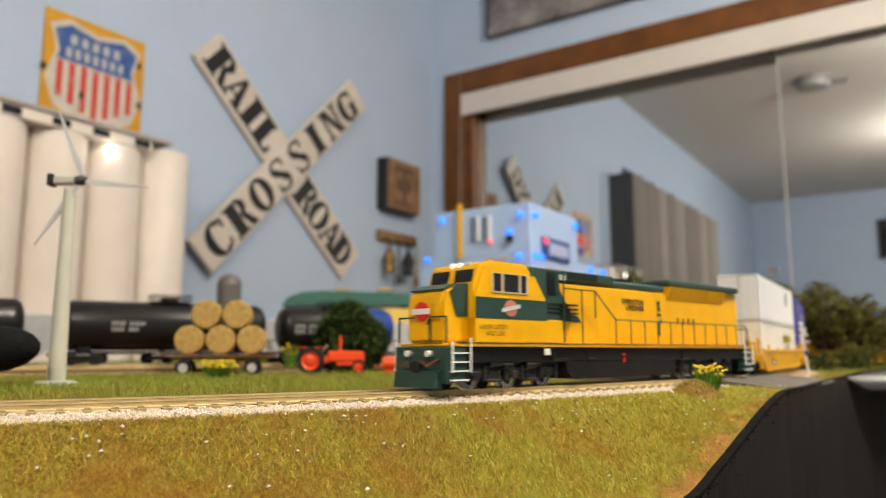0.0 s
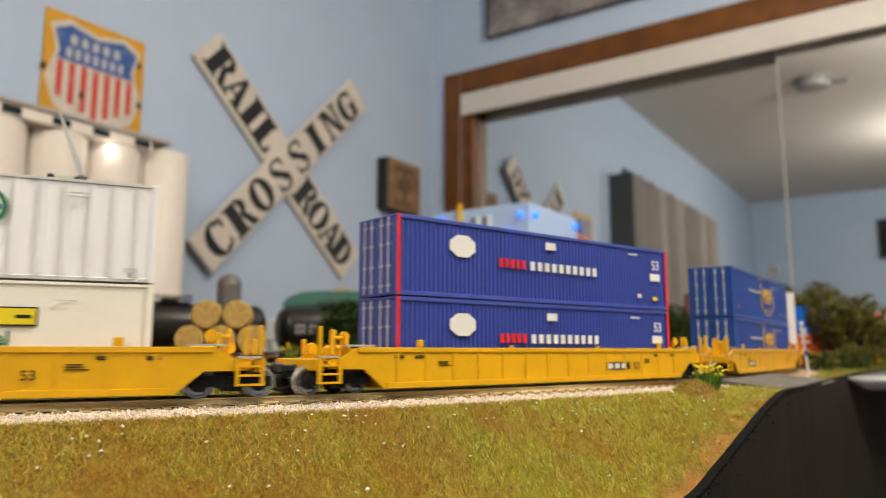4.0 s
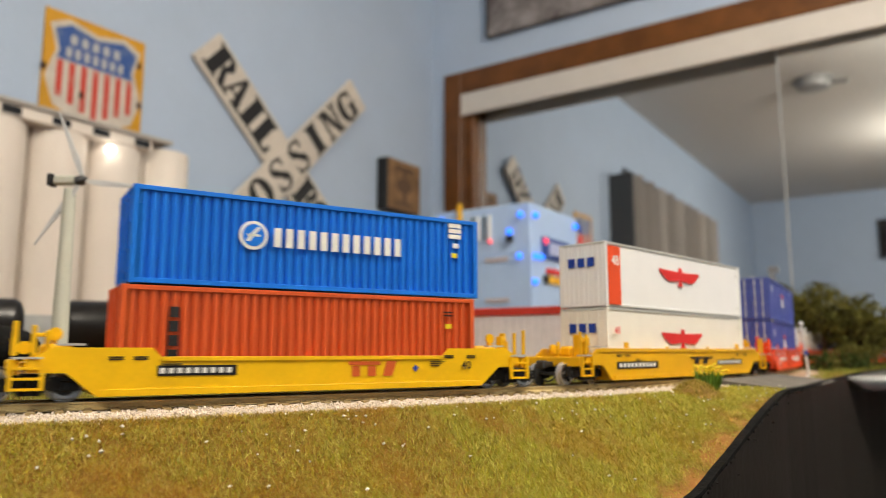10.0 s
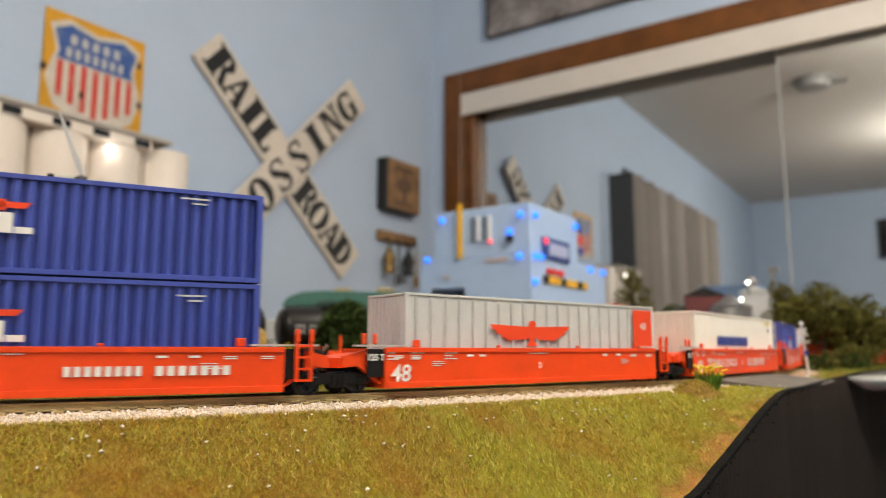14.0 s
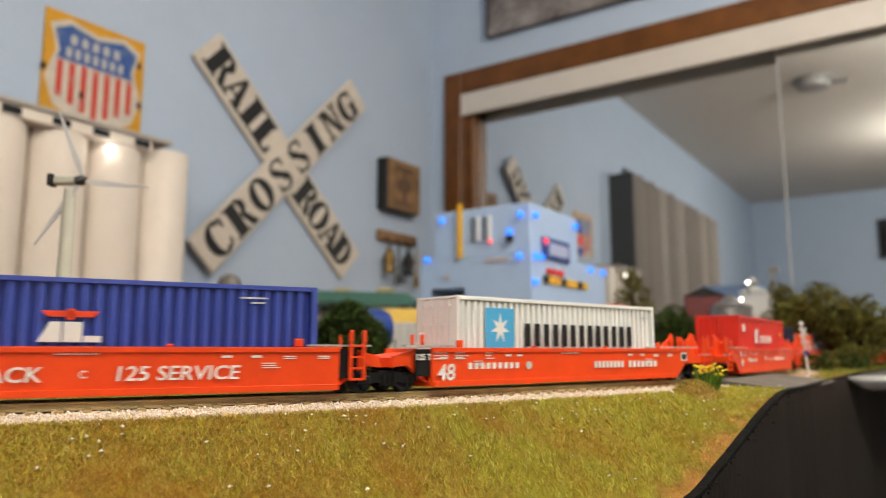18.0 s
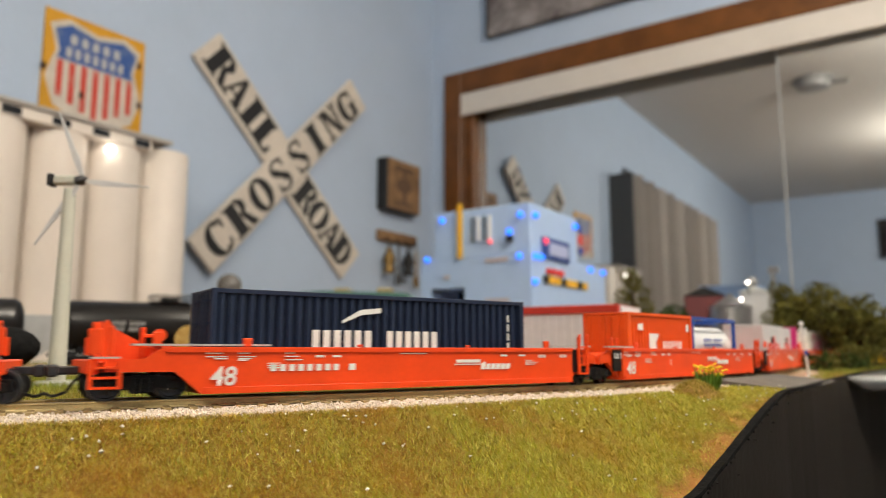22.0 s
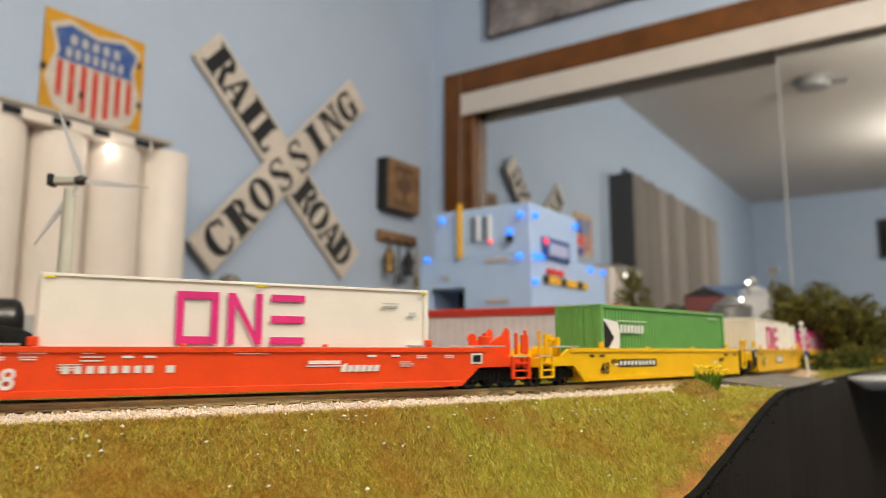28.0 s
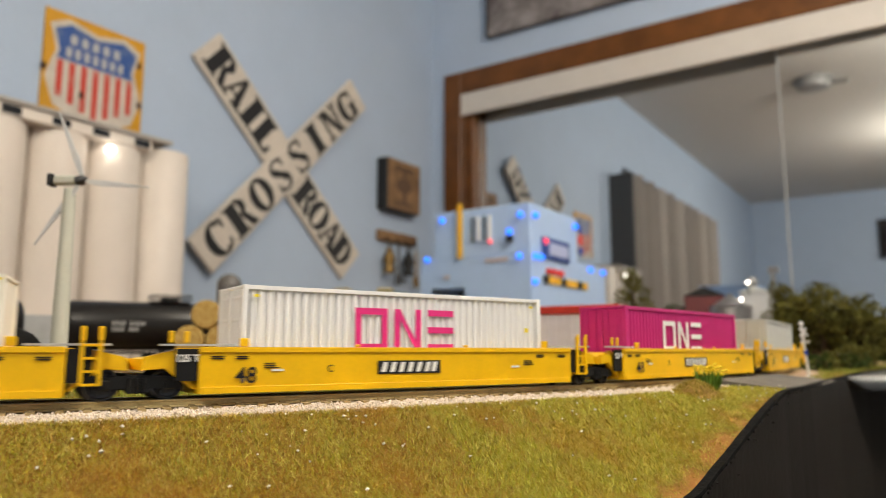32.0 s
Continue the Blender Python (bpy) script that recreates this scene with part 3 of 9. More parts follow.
for a, b in zip(rows, rows[1:]):
    for k in range(len(a)):
        n_ = (k + 1) % len(a)
        bm.faces.new((a[k], a[n_], b[n_], b[k]))
bm.faces.new(rows[-1])
bm.faces.new(rows[0][::-1])
bmesh.ops.recalc_face_normals(bm, faces=bm.faces)
part("ledge", bm, mat("sheen_ledge_black", (0.020, 0.021, 0.021), 0.36, grain=0.2, scale=20, spec=1.0), lay, "gloss black rounded ledge added to catch a pale sheen", smooth=True)
# Flaked paint along the fascia's top edge.
bm = bmesh.new()
rnd = random.Random(5)
for i in range(26):
    k = rnd.randrange(190, 290)
    x, y = FRONT_NEAR[k]
    d = rnd.uniform(0.0002, 0.0006)
    box(bm, -d, d, -0.0006, 0.0004, -d * 0.7, d * 0.7, m=Matrix.Translation((x + 0.0034 + rnd.uniform(-0.001, 0.001), y - 0.002 + rnd.uniform(-0.001, 0.001), GZ + DROP[k] - rnd.uniform(0.0, 0.012))) @ Matrix.Rotation(rnd.uniform(0, 3), 4, "Z"))
tagged(part("paint_flakes", bm, FASCIA, lay, "flaked black paint"), kind="stuff")

# ---- track ----
RAILM = mat("tan_painted_rail", (0.68, 0.54, 0.27), 0.55, grain=0.3, scale=120, bump=0.05)
RAILTOP = mat("worn_rail_head", (0.45, 0.38, 0.27), 0.3, 0.7, grain=0.3, scale=200)
TIE = mat("tan_tie_plastic", (0.50, 0.37, 0.18), 0.8, grain=0.4, scale=150, bump=0.1)
BED = mat("tan_roadbed", (0.62, 0.48, 0.26), 0.9, grain=0.4, scale=120, bump=0.4)
track = thing("track", Matrix.Identity(4), "tan painted model railway track on pale ballast", "track", kind="structure")
sweep("roadbed", -5.2, 6.2, [(-0.0225, -0.0021), (-0.015, 0.0), (0.015, 0.0), (0.0225, -0.0021)], BED, track, "tan roadbed", z=TIE_TOP - 0.0008)
RP = [(-0.0014, 0.0), (-0.0014, 0.0004), (-0.0004, 0.0007), (-0.0004, 0.0018), (-0.0007, 0.002), (-0.0007, 0.0025), (0.0007, 0.0025), (0.0007, 0.002), (0.0004, 0.0018), (0.0004, 0.0007), (0.0014, 0.0004), (0.0014, 0.0)]
for o in (-0.0089, 0.0089):
    sweep("rail", -5.2, 6.2, [(o + x, z) for x, z in RP], RAILM, track, "tan painted rail", z=TIE_TOP)
    sweep("rail_head", -5.2, 6.2, [(o - 0.0005, 0.0), (o + 0.0005, 0.0), (o + 0.0005, 0.0001), (o - 0.0005, 0.0001)], RAILTOP, track, "worn rail head", z=TIE_TOP + 0.0025)

# ---- train kit ----
TRAVEL = [(0.0, 0.0), (0.5, 0.076), (1.0, 0.1513), (1.5, 0.2273), (2.0, 0.3028), (2.5, 0.3805), (3.0, 0.459), (3.5, 0.537), (5.5, 0.8406), (6.0, 0.9145), (6.5, 0.9873), (7.0, 1.059), (7.5, 1.1294), (8.0, 1.2026), (8.5, 1.2786), (9.0, 1.3535), (9.5, 1.4302), (10.0, 1.5053), (11.0, 1.6524), (11.5, 1.7244), (12.0, 1.7958), (12.5, 1.8674), (13.0, 1.9402), (13.5, 2.0153), (14.0, 2.0884), (14.5, 2.1638), (16.5, 2.466), (17.0, 2.5417), (17.5, 2.6175), (18.0, 2.6934), (18.5, 2.7701), (19.0, 2.8438), (20.5, 3.0641), (21.0, 3.1373), (21.5, 3.2103), (22.0, 3.2836), (22.5, 3.3574), (23.0, 3.4313), (23.5, 3.507), (24.0, 3.5834), (24.5, 3.6578), (25.0, 3.7303), (25.5, 3.8045), (27.5, 4.1023), (28.0, 4.1736), (28.5, 4.2458), (29.0, 4.3199), (29.5, 4.3935), (30.0, 4.4691), (30.5, 4.5452), (31.0, 4.6158), (31.5, 4.691), (32.0, 4.7686)]


def travel(t):
    return float(np.interp(t, [r[0] for r in TRAVEL], [r[1] for r in TRAVEL]))


RIDERS = []      # (thing, centre, half the distance between its trucks, height)
AXLES = []       # (wheelset, place of its truck along the line, own pose, radius)


def ride_pose(centre, half, t, z=0.0):
    s = centre - travel(t)
    x0, y0, _ = line(s - half)
    x1, y1, _ = line(s + half)
    return pose((x0 + x1) / 2, (y0 + y1) / 2, RAIL_TOP + z, 0, 0, math.degrees(math.atan2(y1 - y0, x1 - x0)))


def wheel_mesh(r, tread):
    bm = bmesh.new()
    for sgn in (-1, 1):
        m = Matrix.Rotation(math.pi / 2, 4, "X") @ Matrix.Translation((0, 0, sgn * 0.0082)) @ (Matrix.Identity(4) if sgn > 0 else Matrix.Rotation(math.pi, 4, "X"))
        lathe(bm, [(r + 0.0006, -0.0016), (r + 0.0006, -0.001), (r, -0.0008), (r, 0.0012), (r * 0.86, 0.0012), (r * 0.8, 0.0006), (r * 0.62, 0.0005), (r * 0.35, 0.0006), (r * 0.3, 0.0014), (r * 0.12, 0.0014)], 20, m)
    tube(bm, (0, -0.008, 0), (0, 0.008, 0), 0.001)
    for f in bm.faces:
        f.material_index = 0
    for k in range(3):
        a = k * 2.09
        box(bm, -0.0004, 0.0004, -0.0101, -0.0091, -r * 0.7, -r * 0.4, m=Matrix.Rotation(a, 4, "Y"))
    me = mesh_of("wheelset", bm, tread)
    # On steel wheels the bright ring round a dark hub paints in a highlight.
    me.materials.append(mat("dark_wheel_face", (0.06, 0.06, 0.06), 0.35, 0.3, grain=0.3, scale=300) if tread is STEEL else tread)
    for f in me.polygons:
        c = f.center
        if math.hypot(c.x, c.z) < r * (0.6 if tread is STEEL else 0.83):
            f.material_index = 1
    return me


WHEELS = {}


def truck(parent, x, r=0.0052, base=0.0204, axles=2, tread=None, frame_m=None, at=0.0, label="black cast truck frame"):
    """A truck under its car at x: frames, bolster and turning wheelsets."""
    tread = tread or DARKSTEEL
    frame_m = frame_m or BLACK
    bm = bmesh.new()
    h = base / 2 * (axles - 1)
    for y0, y1 in ((-0.0128, -0.0108), (0.0108, 0.0128)):
        if axles == 3:
            # deep side frame with axle boxes, springs and brake gear
            prism(bm, [(-h - 0.0065, r + 0.0028), (-h - 0.006, r + 0.0050), (-h * 0.55, r + 0.0052), (-h * 0.4, r + 0.0068), (h * 0.4, r + 0.0068), (h * 0.55, r + 0.0052), (h + 0.006, r + 0.0050), (h + 0.0065, r + 0.0028), (h * 0.6, r + 0.0018), (h * 0.35, r + 0.0026), (-h * 0.35, r + 0.0026), (-h * 0.6, r + 0.0018)], y0, y1)
            for k in range(3):
                xa = -h + base * k
                yy = (y0 - 0.0010, y1) if y0 < 0 else (y0, y1 + 0.0010)
                box(bm, xa - 0.0034, xa + 0.0034, yy[0] + 0.0004, yy[1] - 0.0004, r - 0.0004, r + 0.0034, 0.0004)
                box(bm, xa - 0.0019, xa + 0.0019, *yy, r - 0.0016, r + 0.0018, 0.0005)
                for q in (-0.0052, 0.0052):
                    tube(bm, (xa + q, y0 - 0.0003, r - 0.0022), (xa + q, y0 - 0.0003, r + 0.0040), 0.0009, 8)
            box(bm, -h - 0.0078, h + 0.0078, y0, y1, r + 0.0016, r + 0.0044, 0.0004)
            for xq in (-base * 0.5, base * 0.5):
                box(bm, xq - 0.0034, xq + 0.0034, y0 + 0.0002, y1 - 0.0002, r - 0.0022, r + 0.0020, 0.0005)
                box(bm, xq - 0.0046, xq + 0.0046, y0 - 0.0004, y1, r - 0.0030, r - 0.0018, 0.0003)
                tube(bm, (xq - 0.0042, y0 - 0.0006, r + 0.0048), (xq + 0.0042, y0 - 0.0006, r + 0.0048), 0.0016, 10)
            continue
        prism(bm, [(-h - 0.004, r - 0.0012), (-h - 0.0035, r + 0.0022), (-h * 0.5, r + 0.0028), (0, r + 0.0032), (h * 0.5, r + 0.0028), (h + 0.0035, r + 0.0022), (h + 0.004, r - 0.0012), (h, r - 0.0018), (h * 0.45, r - 0.001), (h * 0.3, r - 0.0028), (-h * 0.3, r - 0.0028), (-h * 0.45, r - 0.001), (-h, r - 0.0018)], y0, y1)
        for k in range(axles):
            xa = -h + base * k
            box(bm, xa - 0.0016, xa + 0.0016, y0 - 0.0006 if y0 < 0 else y0, y1 if y0 < 0 else y1 + 0.0006, r - 0.0016, r + 0.0016, 0.0004)
        for xs_ in (-0.0022, 0.0, 0.0022) if axles == 2 else (-base * 0.55, -base * 0.45, base * 0.45, base * 0.55):
            tube(bm, (xs_, y0 - 0.0004, r - 0.0024), (xs_, y0 - 0.0004, r + 0.0022), 0.0008, 8)
    box(bm, -0.003, 0.003, -0.0107, 0.0107, r - 0.0008, r + 0.0034)
    if axles == 3:
        box(bm, -h - 0.007, h + 0.007, -0.0060, 0.0060, 0.0030, r + 0.0062)
    t = part("truck", bm, frame_m, parent, label, Matrix.Translation((x, 0, 0)))
    key = (r, tread.name)
    for k in range(axles):
        if key not in WHEELS:
            WHEELS[key] = wheel_mesh(r, tread)
        w = new("wheelset", WHEELS[key])
        w.parent = t
        xa = -h + base * k
        w.matrix_basis = Matrix.Translation((xa, 0, r))
        AXLES.append((w, at + x + xa, xa, r))
    return t


def coupler(parent, x, sgn, hose=True):
    bm = boxes((min(x, x + sgn * 0.008), max(x, x + sgn * 0.008), -0.0016, 0.0016, 0.0085, 0.0112), bevel=0.0004)
    box(bm, min(x + sgn * 0.006, x + sgn * 0.0095), max(x + sgn * 0.006, x + sgn * 0.0095), -0.0026, 0.0022, 0.0078, 0.0118, 0.0006)
    part("coupler", bm, DARKSTEEL, parent, "dark metal knuckle coupler")
    if hose:
        pts = [Vector((x - sgn * 0.001, -0.004, 0.0095)), Vector((x + sgn * 0.002, -0.0042, 0.006)), Vector((x + sgn * 0.004, -0.004, 0.003)), Vector((x + sgn * 0.0075, -0.0035, 0.0018)), Vector((x + sgn * 0.010, -0.003, 0.003))]
        part("air_hose", tubes(list(zip(pts, pts[1:])), 0.0005), BLACK, parent, "black air hose")


def ladder(bm, x0, x1, z0, z1, y, rungs=3):
    for x in (x0, x1):
        box(bm, x - 0.0006, x + 0.0006, y - 0.0006, y + 0.0006, z0, z1)
    for i in range(rungs):
        z = z0 + 0.0004 + (z1 - z0 - 0.001) * i / max(1, rungs - 1) * 0.75
        box(bm, x0, x1, y - 0.0005, y + 0.0005, z - 0.0004, z + 0.0004)
    return bm


GRATE = mat("bright_walkway_grating", (0.66, 0.66, 0.64), 0.4, 0.4, grain=0.2, scale=300)


def decals(parent, y, rows):
    """rows of (outlines, material, label): lettering and marks on a side that faces -y."""
    for i, (outs, m, label) in enumerate(rows):
        for o in outs:
            part("marking", slab(bmesh.new(), o, y - 0.00012 * (i % 4), 0.00018), m, parent, label)


def number(parent, text, x, z, h, y, m, label, shear=0.0):
    bm = letters(text, h, bold=h * 0.02, shear=shear)
    part("number", bm, m, parent, label, Matrix.Translation((x, y - 0.0006, z)))


def well_car(name, label, centre, colour, half, ends, group, single=None, ribs=0, wheel=None, tabs=True, number_m=None, frame_m=None, mid=None):
    """A well car. mid: height of the side between its raised ends. half: half the deep body; ends: for each end 'tip' (own platform and truck), 'joint' (shares the next car's truck) or 'truck' (joint that carries the truck)."""
    reach = 0.0185
    c = thing(name, ride_pose(centre, half + reach, 0), label, "well car", group)
    RIDERS.append((c, centre, half + reach, 0.0))
    T = 0.0172
    zb = 0.0018
    for y0, y1, lab in ((-0.0168, -0.0156, "near side"), (0.0156, 0.0168, "far side")):
        pts = [(-half, zb)]
        pts += [(half, zb)]
        for sgn, e in ((1, ends[1]), (-1, ends[0])):
            tip = half + (single or 0.034)
            p = []
            if e == "tip":
                p = [(half + 0.009, 0.0093), (tip - 0.008, 0.0095), (tip - 0.008, 0.0132), (half + 0.019, 0.0136), (half + 0.013, T)]
            else:
                p = [(half, T)]
            p = [(sgn * a, b) for a, b in p]
            if mid and sgn > 0:
                p += [(half - 0.016, T), (half - 0.019, mid)]
            if mid and sgn < 0:
                p += [(-half + 0.016, T), (-half + 0.019, mid)]
            pts += p if sgn > 0 else p[::-1]
        bm = bmesh.new()
        prism(bm, pts, y0, y1)
        sd = part("side", bm, colour, c)
        if y0 < 0:
            side = sd
            # sills and ribs on the near side
            x0 = -half - (0.012 if ends[0] == "tip" else 0.0)
            x1 = half + (0.012 if ends[1] == "tip" else 0.0)
            if mid:
                part("top_sill", boxes((-half + 0.019, half - 0.019, -0.01735, -0.0169, mid - 0.0012, mid + 0.0003), bevel=0.0001), colour, c)
            else:
                part("top_sill", boxes((x0, x1, -0.01735, -0.0169, T - 0.0016, T + 0.0003), bevel=0.0001), colour, c)
            part("bottom_sill", boxes((-half + 0.001, half - 0.001, -0.01735, -0.0169, zb, zb + 0.0022), bevel=0.0001), colour, c)
            for i in range(ribs):
                x = -half + 0.006 + (2 * half - 0.012) * i / (ribs - 1)
                part("rib", boxes((x - 0.0007, x + 0.0007, -0.0172, -0.0169, zb + 0.0024, T - 0.0018)), colour, c)
            if tabs:
                for x in (-half * 0.82, -half * 0.3, half * 0.3, half * 0.82):
                    big = abs(x) > half * 0.5
                    part("guide_tab", boxes((x - (0.0016 if big else 0.001), x + (0.0016 if big else 0.001), -0.0166, -0.0152, T + 0.0004, T + (0.0034 if big else 0.0014)), bevel=0.0003), colour, c)
    part("floor", boxes((-half, half, -0.0155, 0.0155, zb, zb + 0.0012)), colour, c)
    for sgn, e in ((-1, ends[0]), (1, ends[1])):
        xe = sgn * half
        part("bulkhead", boxes((min(xe, xe - sgn * 0.0015), max(xe, xe - sgn * 0.0015), -0.0155, 0.0155, zb + 0.0013, T - 0.002)), colour, c)
        X = lambda a, b: (min(xe + sgn * a, xe + sgn * b), max(xe + sgn * a, xe + sgn * b))
        if e == "tip":
            tip = single or 0.034
            part("platform", boxes((*X(0.0, tip - 0.007), -0.0154, 0.0154, 0.0112, 0.0126), bevel=0.0003), colour, c)
            part("end_sill", boxes((*X(tip - 0.0065, tip - 0.003), -0.0165, 0.0165, 0.0088, 0.0134), bevel=0.0005), colour, c)
            part("walkway", boxes((*X(-0.024 if colour is RED else 0.004, tip - 0.016), -0.0164, -0.0128, T + 0.0006, T + 0.0013)), GRATE, c, "bright grating walkway")
            part("step_plate", boxes((*X(tip - 0.0125, tip - 0.004), -0.0172, -0.0142, 0.0137, 0.0143)), GRATE, c, "bright step")
            bm = ladder(bmesh.new(), xe + sgn * (tip - 0.0125), xe + sgn * (tip - 0.004), 0.0042, 0.0136, -0.0172, 3)
            part("ladder", bm, colour, c)
            bm = boxes((*X(tip - 0.0055, tip - 0.004), -0.0165, -0.0152, 0.0146, 0.0252), (*X(tip - 0.0105, tip - 0.009), -0.0165, -0.0152, 0.0146, 0.0240), (*X(tip - 0.0055, tip - 0.004), -0.004, -0.0025, 0.0146, 0.0205), bevel=0.0003)
            part("grab_post", bm, colour, c)
            bm = boxes((*X(0.006, 0.016), -0.003, 0.004, 0.0132, 0.0185), bevel=0.0012)
            tube(bm, (xe + sgn * 0.02, 0.004, 0.0172), (xe + sgn * 0.02, 0.0056, 0.0172), 0.0022, 14)
            part("brake_gear", bm, colour, c)
            bm = tube(bmesh.new(), (xe + sgn * 0.012, -0.0052, 0.0185), (xe + sgn * 0.012, -0.0045, 0.0215), 0.0008, 8)
            tube(bm, (xe + sgn * 0.012, -0.0066, 0.0215), (xe + sgn * 0.012, -0.0058, 0.0215), 0.0022, 14)
            part("brake_wheel", bm, colour, c)
            bm = boxes((*X(0.0135, 0.0150), -0.0125, -0.0085, 0.0127, 0.0225), (*X(0.0172, 0.0185), -0.0095, -0.0060, 0.0127, 0.0240), (*X(0.0140, 0.0182), -0.0105, -0.0092, 0.0205, 0.0218), bevel=0.0003)
            part("brake_stand", bm, colour, c)
            if colour is RED:
                for y0, y1 in ((-0.0088, -0.0072), (0.0045, 0.006)):
                    bm = prism(bmesh.new(), [(xe + sgn * a, b) for a, b in ((tip - 0.0215, 0.0127), (tip - 0.0200, 0.0190), (tip - 0.0120, 0.0232), (tip - 0.0095, 0.0264), (tip - 0.0080, 0.0250), (tip - 0.0080, 0.0127))], y0, y1)
                    part("end_gusset", bm, colour, c, "slanted end plate")
                part("guard_plate", boxes((*X(tip - 0.0072, tip - 0.0030), -0.0164, -0.0150, 0.0150, 0.0232), (*X(tip - 0.0255, tip - 0.0225), -0.0150, -0.0136, 0.0127, 0.0225), bevel=0.0004), colour, c)
            truck(c, xe + sgn * 0.0185, tread=wheel, at=centre, frame_m=frame_m)
            coupler(c, xe + sgn * (tip - 0.003), sgn)
        else:
            part("end_plate", boxes((*X(0.0002, 0.0075), -0.0160, -0.0150, 0.0062, T - 0.0004)), BLACK, c, "black end plate")
            bm = bmesh.new()
            prism(bm, [(xe + sgn * 0.0076, 0.0165), (xe + sgn * 0.017, 0.0142), (xe + sgn * 0.018, 0.0098), (xe + sgn * 0.011, 0.0106), (xe + sgn * 0.0015, 0.0035), (xe + sgn * 0.0002, 0.0035), (xe + sgn * 0.0076, 0.0125)], -0.0145, -0.0125)
            prism(bm, [(xe, 0.0155), (xe + sgn * 0.0176, 0.0135), (xe + sgn * 0.018, 0.0098), (xe, 0.0106)], -0.0124, 0.0124)
            part("joint_arm", bm, colour, c)
            part("walkway", boxes((*X(-0.012, 0.0128), -0.0164, -0.0136, T + 0.0006, T + 0.0013)), GRATE, c, "bright grating walkway")
            if e == "truck":
                bm = boxes((*X(0.0035, 0.0052), -0.0166, -0.0154, T + 0.0014, T + 0.0056), (*X(0.0085, 0.0102), -0.0166, -0.0154, T + 0.0014, T + 0.0056), bevel=0.0004)
                part("handhold", bm, colour, c)
                truck(c, xe + sgn * 0.0185, tread=wheel, at=centre)
                bm = letters("125 T", 0.0023, bold=0.00012)
                part("stencil", bm, LETTER_WHITE, c, "white capacity stencil", Matrix.Translation((xe + sgn * 0.0039, -0.0163, T - 0.0036)))
            else:
                bm = ladder(bmesh.new(), xe + sgn * 0.0045, xe + sgn * 0.0098, 0.0052, T + 0.0055, -0.0168, 4)
                part("ladder", bm, colour, c)
                box_ = boxes((*X(0.0038, 0.0054), -0.0178, -0.0169, T + 0.002, T + 0.0068), (*X(0.009, 0.0106), -0.0178, -0.0169, T + 0.002, T + 0.0068), bevel=0.0004)
                part("handhold", box_, colour, c)
    # small stencil lines
    lm = number_m or LETTER_WHITE
    outs = []
    rnd = random.Random(int(centre * 1000))
    for x in (-half * 0.93, -half * 0.83, half * 0.78, half * 0.93):
        outs += [rect(x - 0.0022, x + 0.0022, z - 0.0002, z + 0.0002) for z in (0.0135, 0.0142)]
    for x in (-half * 0.70, half * 0.70):
        for i in range(3):
            outs.append(rect(x - 0.003, x + rnd.uniform(0.001, 0.004), 0.0117 - 0.0008 * i, 0.0120 - 0.0008 * i))
    if colour is RED:
        for x in (-half * 0.99, -half * 0.86, -half * 0.66):
            outs += [rect(x, x + rnd.uniform(0.003, 0.0075), z, z + 0.0004) for z in (0.0152, 0.0140, 0.0128)[:rnd.choice((2, 3))]]
        outs += [rect(half * q, half * q + 0.0035, 0.0138, 0.0146) for q in (-0.52, -0.44, 0.5, 0.62)] + [rect(-half * 0.1, half * 0.05, 0.0150, 0.0153)]
    decals(c, -0.0169, [(outs, lm, "small stencil lines")])
    return c


H = 0.0332
HU = 0.0853     # half the deep body of an articulated unit


